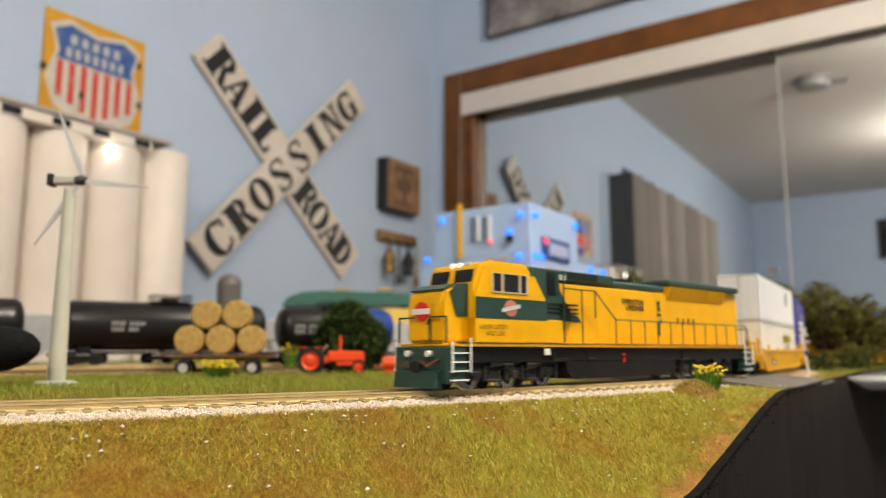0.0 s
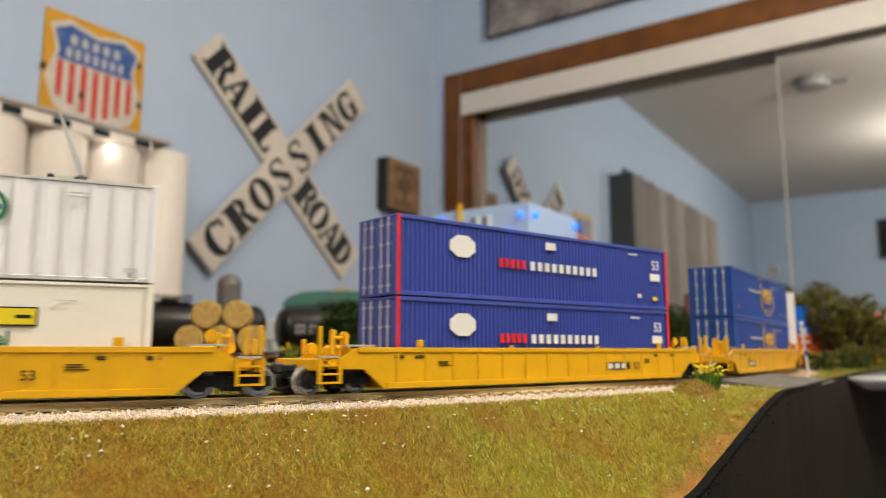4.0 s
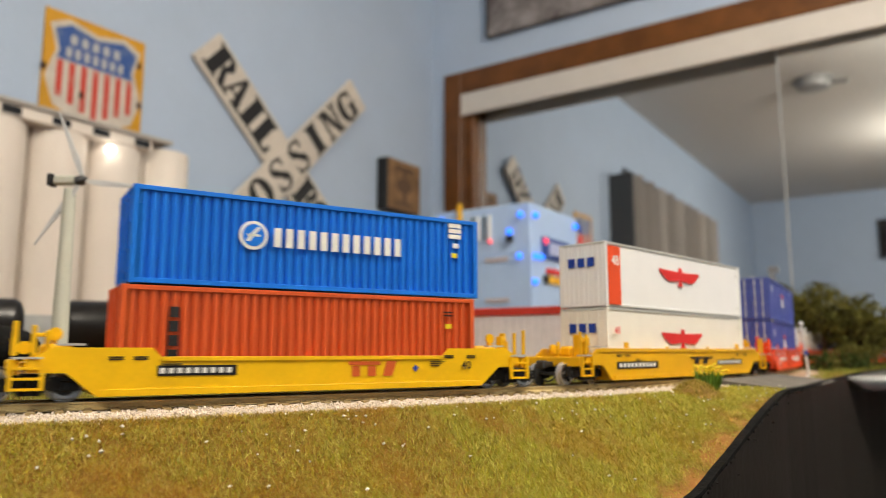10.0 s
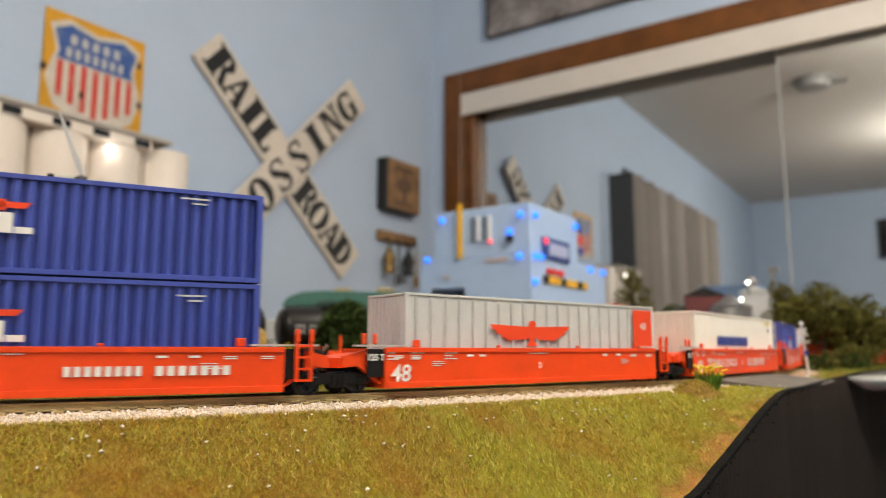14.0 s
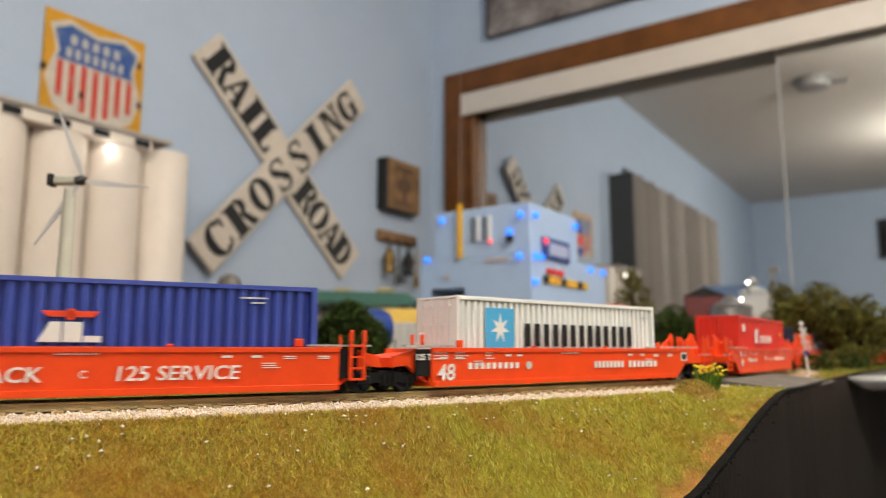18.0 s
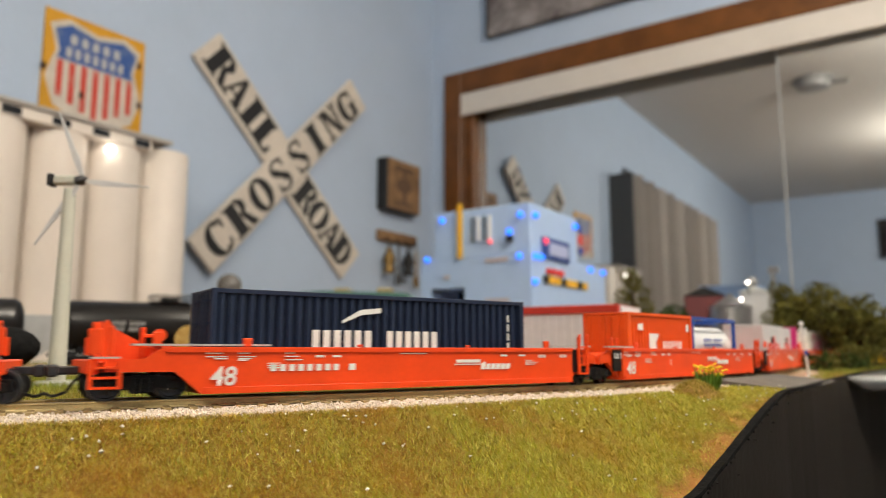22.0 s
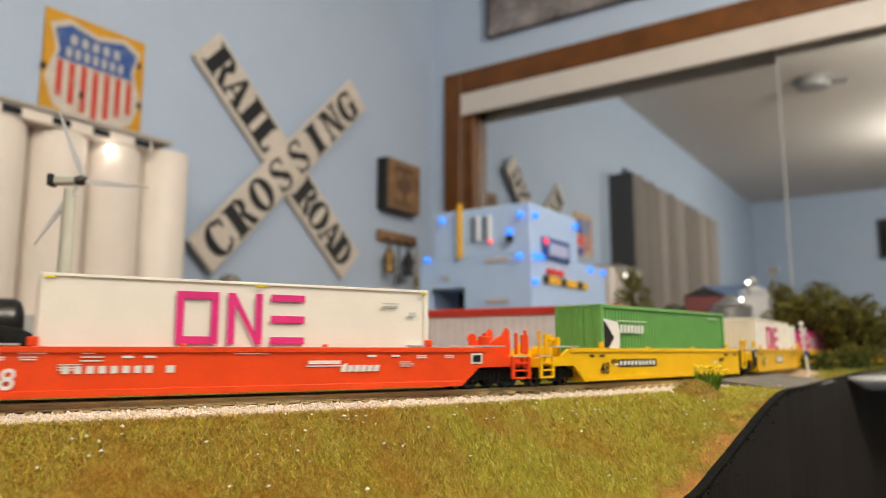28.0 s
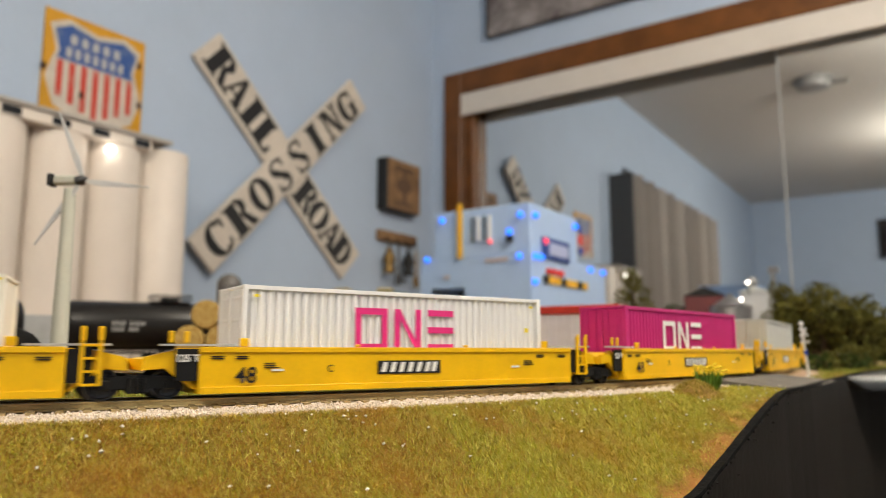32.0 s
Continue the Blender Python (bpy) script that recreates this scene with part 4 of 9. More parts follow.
def container(label, centre, xoff, length, colour, style, level, half, group, accents=(), end_m=None, rod_m=None, h=H, door="doors", tops=None, pitch=0.0033, amp=0.0006, lift=None):
    """A shipping container in or on a well car. accents: rows for decals() on the near side."""
    if lift is None:
        lift = 0.0016 if half == HU else 0.0
    z0 = 0.0048 + lift + level * (H + 0.0007)
    if level and lift:
        h -= 0.0014
    c = thing("container", Matrix.Identity(4), label, "container", group)
    # a container rides on its car: same trucks, offset along it
    RIDERS.append((c, centre, half + 0.0185, z0, xoff))
    L = length / 2
    Y = 0.0138
    end_m = end_m or colour
    part("roof", boxes((-L, L, -Y, Y, h - 0.0012, h), bevel=0.0003), tops or colour, c)
    part("base", boxes((-L, L, -Y, Y, 0.0, 0.0014), bevel=0.0002), colour, c)
    for sgn in (-1, 1):
        bm = bmesh.new()
        if style == "corrugated":
            n = int((length - 0.006) / pitch)
            xs_, ys_ = [], []
            for i in range(n):
                x = -L + 0.003 + (length - 0.006) * i / n
                q = (length - 0.006) / n
                xs_ += [x, x + q * 0.44, x + q * 0.52, x + q * 0.92]
                ys_ += [0, 0, 1.7 * amp, 1.7 * amp]
            xs_.append(L - 0.003)
            ys_.append(0)
            a = [bm.verts.new((x, sgn * (Y - 0.0002 - y), 0.0012)) for x, y in zip(xs_, ys_)]
            b = [bm.verts.new((x, sgn * (Y - 0.0002 - y), h - 0.001)) for x, y in zip(xs_, ys_)]
            for i in range(len(a) - 1):
                f = (a[i], a[i + 1], b[i + 1], b[i])
                bm.faces.new(f if sgn < 0 else f[::-1])
            part("side_panel", bm, colour, c)
            part("top_rail", boxes((-L, L, sgn * Y - 0.0003, sgn * Y + 0.0003, h - 0.0016, h), bevel=0.0001), colour, c)
            part("bottom_rail", boxes((-L, L, sgn * Y - 0.0003, sgn * Y + 0.0003, 0.0, 0.0017), bevel=0.0001), colour, c)
        else:
            part("side_panel", boxes((-L + 0.0012, L - 0.0012, sgn * (Y - 0.0002) if sgn < 0 else Y - 0.0012, -Y + 0.0012 if sgn < 0 else Y - 0.0002, 0.0013, h - 0.0011)), colour, c)
            if style == "posts" and sgn < 0:
                n = int(length / pitch)
                for i in range(n):
                    x = -L + 0.006 + (length - 0.012) * i / (n - 1)
                    part("post", boxes((x - 0.0006, x + 0.0006, -Y - 0.0007, -Y + 0.0002, 0.0016, h - 0.0016), bevel=0.0001), colour, c)
            part("top_rail", boxes((-L, L, sgn * Y - 0.0003, sgn * Y + 0.0003, h - 0.0010, h), bevel=0.0001), tops or colour, c)
            part("bottom_rail", boxes((-L, L, sgn * Y - 0.0003, sgn * Y + 0.0003, 0.0, 0.0011), bevel=0.0001), tops or colour, c)
    for sx in (-1, 1):
        for sy in (-1, 1):
            part("corner_post", boxes((min(sx * L, sx * (L - 0.0022)), max(sx * L, sx * (L - 0.0022)), min(sy * (Y + 0.0004), sy * (Y - 0.0014)), max(sy * (Y + 0.0004), sy * (Y - 0.0014)), -0.0002, h + 0.0001), bevel=0.0002), end_m, c)
    part("end_wall", boxes((L - 0.0016, L - 0.0006, -Y + 0.0014, Y - 0.0014, 0.001, h - 0.001)), end_m, c)
    if door == "doors":
        for y0, y1 in ((-Y + 0.0015, -0.0002), (0.0002, Y - 0.0015)):
            d = part("door", boxes((-L + 0.0002, -L + 0.0014, y0, y1, 0.0014, h - 0.0014), bevel=0.0002), end_m, c)
            for f in (0.28, 0.72):
                yy = y0 + (y1 - y0) * f
                bm = tube(bmesh.new(), (-L - 0.0004, yy, 0.001), (-L - 0.0004, yy, h - 0.001), 0.0004, 6)
                for zz in (0.004, 0.012, 0.021, h - 0.004):
                    box(bm, -L - 0.0008, -L + 0.0002, yy - 0.0009, yy + 0.0009, zz - 0.0005, zz + 0.0005)
                part("lock_rod", bm, rod_m or end_m, d)
    else:
        n = 9
        ew = part("end_wall", boxes((-L + 0.0004, -L + 0.0014, -Y + 0.0014, Y - 0.0014, 0.0014, h - 0.0014)), end_m, c)
        for i in range(n):
            y = -Y + 0.002 + (2 * Y - 0.004) * i / (n - 1)
            part("end_rib", boxes((-L - 0.0003, -L + 0.00035, y - 0.0008, y + 0.0008, 0.0014, h - 0.0014), bevel=0.0001), end_m, ew)
    decals(c, -Y - (0.0008 if style == "posts" else 0.0003), accents)
    return c


def eagle(x, z, w, h_):
    """A bird with spread wings: two notched wings and an upright body."""
    half = [(0.04, 0.32), (0.5, 0.40), (0.47, 0.12), (0.44, 0.12), (0.42, -0.10), (0.38, -0.10), (0.36, -0.30), (0.32, -0.28), (0.30, -0.42), (0.08, -0.36), (0.04, -0.2)]
    wing = [[(x + s_ * u * w, z + v * h_) for u, v in half] for s_ in (-1, 1)]
    body = [(-0.045, 0.3), (-0.03, 0.62), (0.03, 0.66), (0.055, 0.5), (0.045, 0.3), (0.05, -0.25), (0.025, -0.4), (0.07, -0.72), (-0.07, -0.72), (-0.025, -0.4), (-0.05, -0.25)]
    return wing + [[(x + u * w, z + v * h_) for u, v in body]]


def square_logo(x0, x1, z0, z1):
    """A square ring, a pair of uprights with a slanted band, and three stacked bars."""
    w = (x1 - x0)
    a, b = x0 + w * 0.31, x0 + w * 0.38
    c, d = x0 + w * 0.65, x0 + w * 0.72
    t = w * 0.055
    return [rect(x0, x0 + t, z0, z1), rect(a - t, a, z0, z1), rect(x0 + t, a - t, z1 - t, z1), rect(x0 + t, a - t, z0, z0 + t),
            rect(b, b + t, z0, z1), rect(c - t, c, z0, z1), [(b + t, z1), (b + t, z1 - t * 1.6), (c - t, z0), (c - t, z0 + t * 1.6)],
            rect(d, x1, z1 - t, z1), rect(d, x1, (z0 + z1) / 2 - t / 2, (z0 + z1) / 2 + t / 2), rect(d, x1, z0, z0 + t)]


# ---- locomotive ----
def locomotive():
    ce, hb = 0.207, 0.0925
    c = thing("locomotive", ride_pose(ce, hb, 0), "yellow and dark green model diesel locomotive with black trucks", "locomotive")
    RIDERS.append((c, ce, hb, 0.0))
    part("frame", boxes((-0.1215, 0.1225, -0.0152, 0.0152, 0.0112, 0.0178), bevel=0.0004), BLACK, c, "black underframe")
    part("walkway", boxes((-0.124, 0.1245, -0.0174, 0.0174, 0.0179, 0.0192), bevel=0.0003), LOCO_YELLOW, c, "yellow sill stripe")
    part("sill_line", boxes((-0.123, 0.1235, -0.0176, -0.01745, 0.0191, 0.0197)), LOCO_GREEN, c, "thin green sill line")
    bm = bmesh.new()
    prism(bm, [(-0.053, 0.0030), (0.032, 0.0030), (0.036, 0.0060), (0.037, 0.0111), (-0.0605, 0.0111), (-0.059, 0.0060)], -0.0150, 0.0150)
    part("fuel_tank", bm, BLACK, c, "black fuel tank")
    part("valve", boxes((-0.0153, -0.0146, -0.0160, -0.0151, 0.0105, 0.0128), (-0.0157, -0.0141, -0.0162, -0.0151, 0.0140, 0.0149)), LETTER_RED, c, "small red fuel valve")
    for x0, x1 in ((-0.07, -0.061), (-0.045, -0.04), (0.041, 0.05)):
        part("air_line", tubes([((x0, -0.0165, 0.0122), (x1, -0.0165, 0.0122)), ((x0, -0.0165, 0.0122), (x0, -0.0165, 0.016))], 0.0006), BLACK, c)
    # nose
    bm = bmesh.new()
    prism(bm, [(-0.1255, 0.0193), (-0.1255, 0.037), (-0.1235, 0.0415), (-0.118, 0.0436), (-0.109, 0.0445), (-0.109, 0.0193)], -0.0112, 0.0112)
    bmesh.ops.bevel(bm, geom=[e for e in bm.edges], offset=0.0012, segments=2, affect="EDGES")
    part("nose", bm, LOCO_YELLOW, c, "yellow rounded nose", smooth=True)
    part("nose_top", prism(bmesh.new(), [(-0.1238, 0.0411), (-0.1180, 0.0434), (-0.1090, 0.0443), (-0.1090, 0.0449), (-0.1180, 0.0441), (-0.1243, 0.0417)], -0.0104, 0.0104), LOCO_GREEN, c, "dark green nose top")
    part("nose_band", slab(bmesh.new(), [(-0.1085, 0.0304), (-0.1175, 0.0304), (-0.1215, 0.0405), (-0.118, 0.0436), (-0.1085, 0.0445)], -0.0113, 0.0003), LOCO_GREEN, c, "green nose flank")
    part("nose_door", boxes((-0.1262, -0.1256, -0.0045, 0.0025, 0.0205, 0.0365), bevel=0.0002), LOCO_YELLOW, c)
    part("nose_emblem", tube(bmesh.new(), (-0.1270, 0, 0.0325), (-0.1262, 0, 0.0325), 0.0040, 24), LETTER_RED, c, "red round nose emblem")
    part("nose_emblem_bar", boxes((-0.1274, -0.1271, -0.0056, 0.0056, 0.0312, 0.0336)), LETTER_WHITE, c, "white bar across the emblem")
    # cab
    bm = bmesh.new()
    prism(bm, [(-0.1105, 0.0193), (-0.1105, 0.0440), (-0.1085, 0.0515), (-0.1075, 0.0535), (-0.103, 0.0548), (-0.0845, 0.0548), (-0.0835, 0.0535), (-0.0835, 0.0193)], -0.0158, 0.0158)
    bmesh.ops.bevel(bm, geom=[e for e in bm.edges if abs(e.verts[0].co.y - e.verts[1].co.y) < 1e-6 and min(e.verts[0].co.z, e.verts[1].co.z) > 0.04], offset=0.0012, segments=2, affect="EDGES")
    cab = part("cab", bm, LOCO_YELLOW, c, "yellow crew cab", smooth=True)
    part("cab_band", boxes((-0.1105, -0.0725, -0.01615, -0.01585, 0.0298, 0.0388)), LOCO_GREEN, c, "dark green band under the windows")
    for x0, x1 in ((-0.1035, -0.0992), (-0.0978, -0.0892), (-0.0880, -0.0848)):
        w = part("window", boxes((x0, x1, -0.01612, -0.0156, 0.0416, 0.0494)), GLASS, cab, "dark cab window")
        part("window_frame", boxes((x0 - 0.0004, x0, -0.0163, -0.0158, 0.0413, 0.0497), (x1, x1 + 0.0004, -0.0163, -0.0158, 0.0413, 0.0497), (x0, x1, -0.0163, -0.0158, 0.0411, 0.0416), (x0, x1, -0.0163, -0.0158, 0.0494, 0.0497)), mat("cream_window_frame", (0.62, 0.53, 0.36), 0.5), w, "cream window frame")
    for y0, y1 in ((-0.0135, -0.0015), (0.0015, 0.0135)):
        m = pose(-0.1095, (y0 + y1) / 2, 0.0478, 0, 12, 0)
        w = part("windscreen", boxes((-0.0006, 0.0002, -0.0055, 0.0055, -0.0028, 0.0030), bevel=0.0002), GLASS, cab, "dark windscreen", m)
    LAMP = mat("lit_headlight", (1.0, 0.95, 0.82), 0.3, emit=0.45)
    for y in (-0.0022, 0.0022):
        part("headlight", tube(bmesh.new(), (-0.1084, y, 0.0532), (-0.1070, y, 0.0532), 0.0012, 12), LAMP, c, "headlight")
    part("number_board", boxes((-0.1079, -0.1066, -0.0085, -0.0045, 0.0522, 0.0542), bevel=0.0002), GREY, c, "pale number board")
    part("cab_roof_hatch", boxes((-0.1, -0.088, -0.006, 0.006, 0.0549, 0.0556), bevel=0.0003), LOCO_YELLOW, c)
    for x, y in ((-0.0995, -0.009), (-0.0905, -0.006)):
        part("antenna", tube(bmesh.new(), (x, y, 0.0549), (x, y, 0.0562), 0.0014, 12), LOCO_YELLOW, c, "yellow roof antenna")
    # round emblem on the cab side
    part("emblem", slab(bmesh.new(), disc(-0.0940, 0.0346, 0.0036), -0.0162, 0.0002), mat("emblem_red", (0.52, 0.18, 0.15), 0.5), c, "red round emblem")
    part("emblem_bar", slab(bmesh.new(), [(-0.0992, 0.0326), (-0.0888, 0.0348), (-0.0888, 0.0366), (-0.0992, 0.0344)], -0.0164, 0.0002), mat("emblem_silver", (0.5, 0.55, 0.55), 0.4), c, "silver bar across the emblem")
    # cab skirt and lower body
    part("lower_cab", boxes((-0.1105, -0.0635, -0.0160, 0.0160, 0.0198, 0.0303), bevel=0.0004), LOCO_YELLOW, c, "yellow lower cab body")
    for i in range(7):
        z = 0.0215 + i * 0.0010
        part("louvre", boxes((-0.0985, -0.0875, -0.0161, -0.01595, z, z + 0.0004)), LOCO_YELLOW, c)
    for i in range(7):
        z = 0.0215 + i * 0.0010
        part("louvre", boxes((-0.084, -0.0775, -0.0161, -0.01595, z, z + 0.0004)), LOCO_YELLOW, c)
    bm = letters("LOOK LISTEN", 0.0019)
    part("slogan", bm, LETTER_BLACK, c, "black slogan lettering", Matrix.Translation((-0.1035, -0.0163, 0.0262)))
    bm = letters("AND LIVE", 0.0019)
    part("slogan", bm, LETTER_BLACK, c, "black slogan lettering", Matrix.Translation((-0.1025, -0.0163, 0.0234)))
    # equipment bay behind the cab
    part("equipment_bay", boxes((-0.0833, -0.0635, -0.0150, 0.0150, 0.0305, 0.0543), bevel=0.0006), LOCO_GREEN, c, "dark green filter bay")
    part("bay_wedge", slab(bmesh.new(), [(-0.0833, 0.0388), (-0.0725, 0.0388), (-0.080, 0.0497), (-0.0833, 0.0497)], -0.0151, 0.0004), LOCO_YELLOW, c, "yellow wedge behind the cab")
    for i in range(11):
        z = 0.0420 + i * 0.0010
        part("grille_slat", boxes((-0.0715, -0.0665, -0.0154, -0.01505, z, z + 0.0004)), BLACK, c)
    for i in range(3):
        z = 0.0335 + i * 0.002
        part("intake", boxes((-0.0715, -0.05, -0.0153, -0.0120, z, z + 0.0008)), BLACK, c, "dark intake slot")
    # long hood
    part("hood", boxes((-0.0633, 0.121, -0.0112, 0.0112, 0.0193, 0.0485), bevel=0.0005), LOCO_YELLOW, c, "yellow long hood")
    part("hood_top", boxes((-0.0633, 0.1212, -0.0110, 0.0110, 0.0486, 0.0527), bevel=0.0012), LOCO_GREEN, c, "dark green hood roof")
    part("hood_sweep", slab(bmesh.new(), [(-0.0633, 0.0302), (-0.0425, 0.0302), (-0.0455, 0.0330), (-0.050, 0.0335), (-0.0545, 0.0390), (-0.0625, 0.0484), (-0.0633, 0.0484)], -0.0113, 0.0003), LOCO_GREEN, c, "green sweep on the hood")
    part("roof_box", boxes((-0.0625, -0.0165, -0.0118, 0.0118, 0.0500, 0.0548), bevel=0.0006), LOCO_GREEN, c, "raised roof section")
    part("builder_plate", slab(bmesh.new(), rect(-0.0645, -0.0600, 0.0495, 0.0520), -0.01515, 0.0003), GREY, c, "pale builder's plate")
    # dynamic brake grille and hood doors
    part("brake_grille", boxes((-0.0535, -0.0300, -0.0121, -0.01185, 0.0504, 0.0543)), mat("dark_green_grille", (0.006, 0.016, 0.013), 0.6, grain=0.4, scale=400), c, "dark brake grille")
    for i in range(16):
        x = -0.040 + i * 0.0098
        part("hood_door", boxes((x, x + 0.0090, -0.01134, -0.01115, 0.0212, 0.0392 if i < 8 else 0.036), bevel=0.0001), LOCO_YELLOW, c)
    part("radiator", prism(bmesh.new(), [(0.034, 0.0480), (0.117, 0.0480), (0.117, 0.0525), (0.034, 0.0525)], -0.0116, 0.0142), LOCO_YELLOW, c, "yellow flared radiator housing")
    bm = bmesh.new()
    for x0, x1 in ((0.036, 0.0575), (0.0579, 0.079), (0.0794, 0.1005)):
        a_ = [bm.verts.new(q) for q in ((x0, -0.0117, 0.0452), (x1, -0.0117, 0.0452), (x1, -0.0142, 0.0525), (x0, -0.0142, 0.0525))]
        e_ = [bm.verts.new(q) for q in ((x0, -0.0100, 0.0452), (x1, -0.0100, 0.0452), (x1, -0.0100, 0.0525), (x0, -0.0100, 0.0525))]
        bm.faces.new(a_)
        for k in range(4):
            bm.faces.new((a_[k], e_[k], e_[(k + 1) % 4], a_[(k + 1) % 4]))
    bmesh.ops.recalc_face_normals(bm, faces=bm.faces)
    # Yellow toned down to paint in the shade under the flare.
    part("radiator_intake", bm, mat("shade_toned_yellow_mesh", (0.74, 0.395, 0.004), 0.6, grain=0.2, scale=500, bump=0.3), c, "mesh radiator intakes with shade put into their yellow")
    part("radiator_roof", boxes((0.0345, 0.118, -0.0144, 0.0144, 0.0526, 0.0563), bevel=0.0008), LOCO_GREEN, c, "dark green radiator roof")
    for x in (0.05, 0.075, 0.1):
        part("roof_fan", tube(bmesh.new(), (x, 0, 0.0563), (x, 0, 0.0572), 0.0095, 22), LOCO_GREEN, c, "round roof fan")
    part("exhaust", boxes((-0.002, 0.006, -0.003, 0.003, 0.0527, 0.0556), bevel=0.0004), BLACK, c)
    bm = tubes([((0.0125, 0, 0.0528), (0.0125, 0, 0.0553)), ((0.0085, -0.001, 0.0553), (0.0165, 0.001, 0.0553)), ((0.010, 0.002, 0.0549), (0.015, -0.002, 0.0556))], 0.0007)
    part("horn", bm, BLACK, c, "black air horn")
    part("rear_end", boxes((0.1186, 0.1216, -0.0100, 0.0100, 0.047, 0.0520), bevel=0.0003), BLACK, c)
    # lettering bars and markings on the hood
    decals(c, -0.0116, [
        ([[(0.0245, 0.0382), (0.0258, 0.0382), (0.0283, 0.0438), (0.0270, 0.0438)], [(0.0270, 0.0382), (0.0283, 0.0382), (0.0258, 0.0438), (0.0245, 0.0438)]], LOCO_GREEN, "green crossed bars"),
        (bars(0.0240, 0.0290, 0.0352, 0.0368, 3, 0.8), LOCO_GREEN, "green bars"),
        ([[(0.0235, 0.0318), (0.0290, 0.0340), (0.0290, 0.0322), (0.0268, 0.0312), (0.0268, 0.0245), (0.0252, 0.0245), (0.0252, 0.0306)]], LOCO_GREEN, "green gate mark"),
        (bars(0.0450, 0.0690, 0.0312, 0.0348, 4, 0.26), LETTER_BLACK, "black number bars")])
    for text, x, z in (("OPERATION", 0.0010, 0.0421), ("LIFESAVER", 0.0032, 0.0388)):
        part("slogan", letters(text, 0.0026, bold=0.00012), LETTER_BLACK, c, "black safety slogan", Matrix.Translation((x, -0.0116, z)))
    # handrails
    for x0, x1, z1 in ((-0.023, 0.119, 0.0318),):
        rows = [((x0, -0.0172, z1), (x1, -0.0172, z1))]
        part("handrail", tubes(rows, 0.00035), LOCO_GREEN, c, "thin green handrail")
        for i in range(12):
            x = x0 + (x1 - x0) * i / 11
            part("stanchion", tubes([((x, -0.0172, 0.0192), (x, -0.0172, z1))], 0.00032), LOCO_GREEN, c, "thin green stanchion")
    part("handrail", tubes([((-0.023, -0.0172, 0.0318), (-0.038, -0.0165, 0.0455)), ((-0.038, -0.0165, 0.0455), (-0.062, -0.0165, 0.0455)), ((-0.0495, -0.0172, 0.0192), (-0.0495, -0.0172, 0.0455)), ((-0.038, -0.0165, 0.0455), (-0.038, -0.0165, 0.032))], 0.00035), LOCO_GREEN, c, "thin green handrail")
    part("bay_grabrail", tubes([((-0.0632, -0.0166, 0.02), (-0.0632, -0.0166, 0.054))], 0.0004), LOCO_GREEN, c)
    # pilots, steps and plough
    for sgn in (-1, 1):
        xe = sgn * 0.1245
        X = lambda a, b: (min(xe + sgn * a, xe + sgn * b), max(xe + sgn * a, xe + sgn * b))
        part("pilot", boxes((*X(0.001, 0.0028), -0.0165, 0.0165, 0.003, 0.0178), bevel=0.0004), LOCO_GREEN, c, "dark green pilot plate")
        part("end_railing", tubes([((xe + sgn * 0.002, -0.0150, 0.0195), (xe + sgn * 0.002, -0.0150, 0.0300)), ((xe + sgn * 0.002, -0.0150, 0.0300), (xe + sgn * 0.0022, -0.005, 0.0300)), ((xe + sgn * 0.0022, -0.005, 0.0300), (xe + sgn * 0.0022, -0.0035, 0.027)), ((xe + sgn * 0.0022, 0.005, 0.0300), (xe + sgn * 0.002, 0.0150, 0.0300)), ((xe + sgn * 0.002, 0.0150, 0.0300), (xe + sgn * 0.002, 0.0150, 0.0195)), ((xe + sgn * 0.0022, -0.005, 0.0195), (xe + sgn * 0.0022, -0.005, 0.03))], 0.0004), LOCO_GREEN, c)
        for sy in (-1, 1):
            part("step_well", boxes((*X(-0.0075, 0.0008), min(sy * 0.012, sy * 0.0168), max(sy * 0.012, sy * 0.0168), 0.0035, 0.0178), bevel=0.0003), LOCO_GREEN, c, "dark green step well")
            for k in range(4):
                z = 0.0042 + k * 0.0036
                part("step", boxes((*X(-0.0078, 0.0012), min(sy * 0.0155, sy * 0.0180), max(sy * 0.0155, sy * 0.0180), z, z + 0.0006)), LETTER_WHITE, c, "white edged step")
            part("grab_iron", tubes([((xe - sgn * 0.009, sy * 0.0180, 0.0075), (xe - sgn * 0.009, sy * 0.0180, 0.0215)), ((xe + sgn * 0.0015, sy * 0.0180, 0.0075), (xe + sgn * 0.0015, sy * 0.0180, 0.0200))], 0.00045), LETTER_WHITE, c, "white grab iron")
        bm = bmesh.new()
        prism(bm, [(xe + sgn * 0.0028, 0.0012), (xe + sgn * 0.0062, 0.0012), (xe + sgn * 0.0048, 0.0075), (xe + sgn * 0.0028, 0.0085)], -0.0135, 0.0135)
        part("plough", bm, LOCO_GREEN, c, "dark green snow plough")
        for y in (-0.0065, 0.0065):
            part("ditch_light", tube(bmesh.new(), (xe + sgn * 0.0028, y, 0.0150), (xe + sgn * 0.0046, y, 0.0150), 0.0013, 12), LETTER_WHITE, c, "white ditch light")
        part("hoses", tubes([((xe + sgn * 0.003, -0.012, 0.0128), (xe + sgn * 0.0055, -0.008, 0.0102)), ((xe + sgn * 0.0055, -0.008, 0.0102), (xe + sgn * 0.006, -0.003, 0.0125)), ((xe + sgn * 0.006, 0.004, 0.012), (xe + sgn * 0.006, 0.009, 0.0095))], 0.0006), mat("rusty_hose", (0.16, 0.05, 0.03), 0.6), c, "rust red hoses")
        coupler(c, xe + sgn * 0.002, sgn, hose=False)
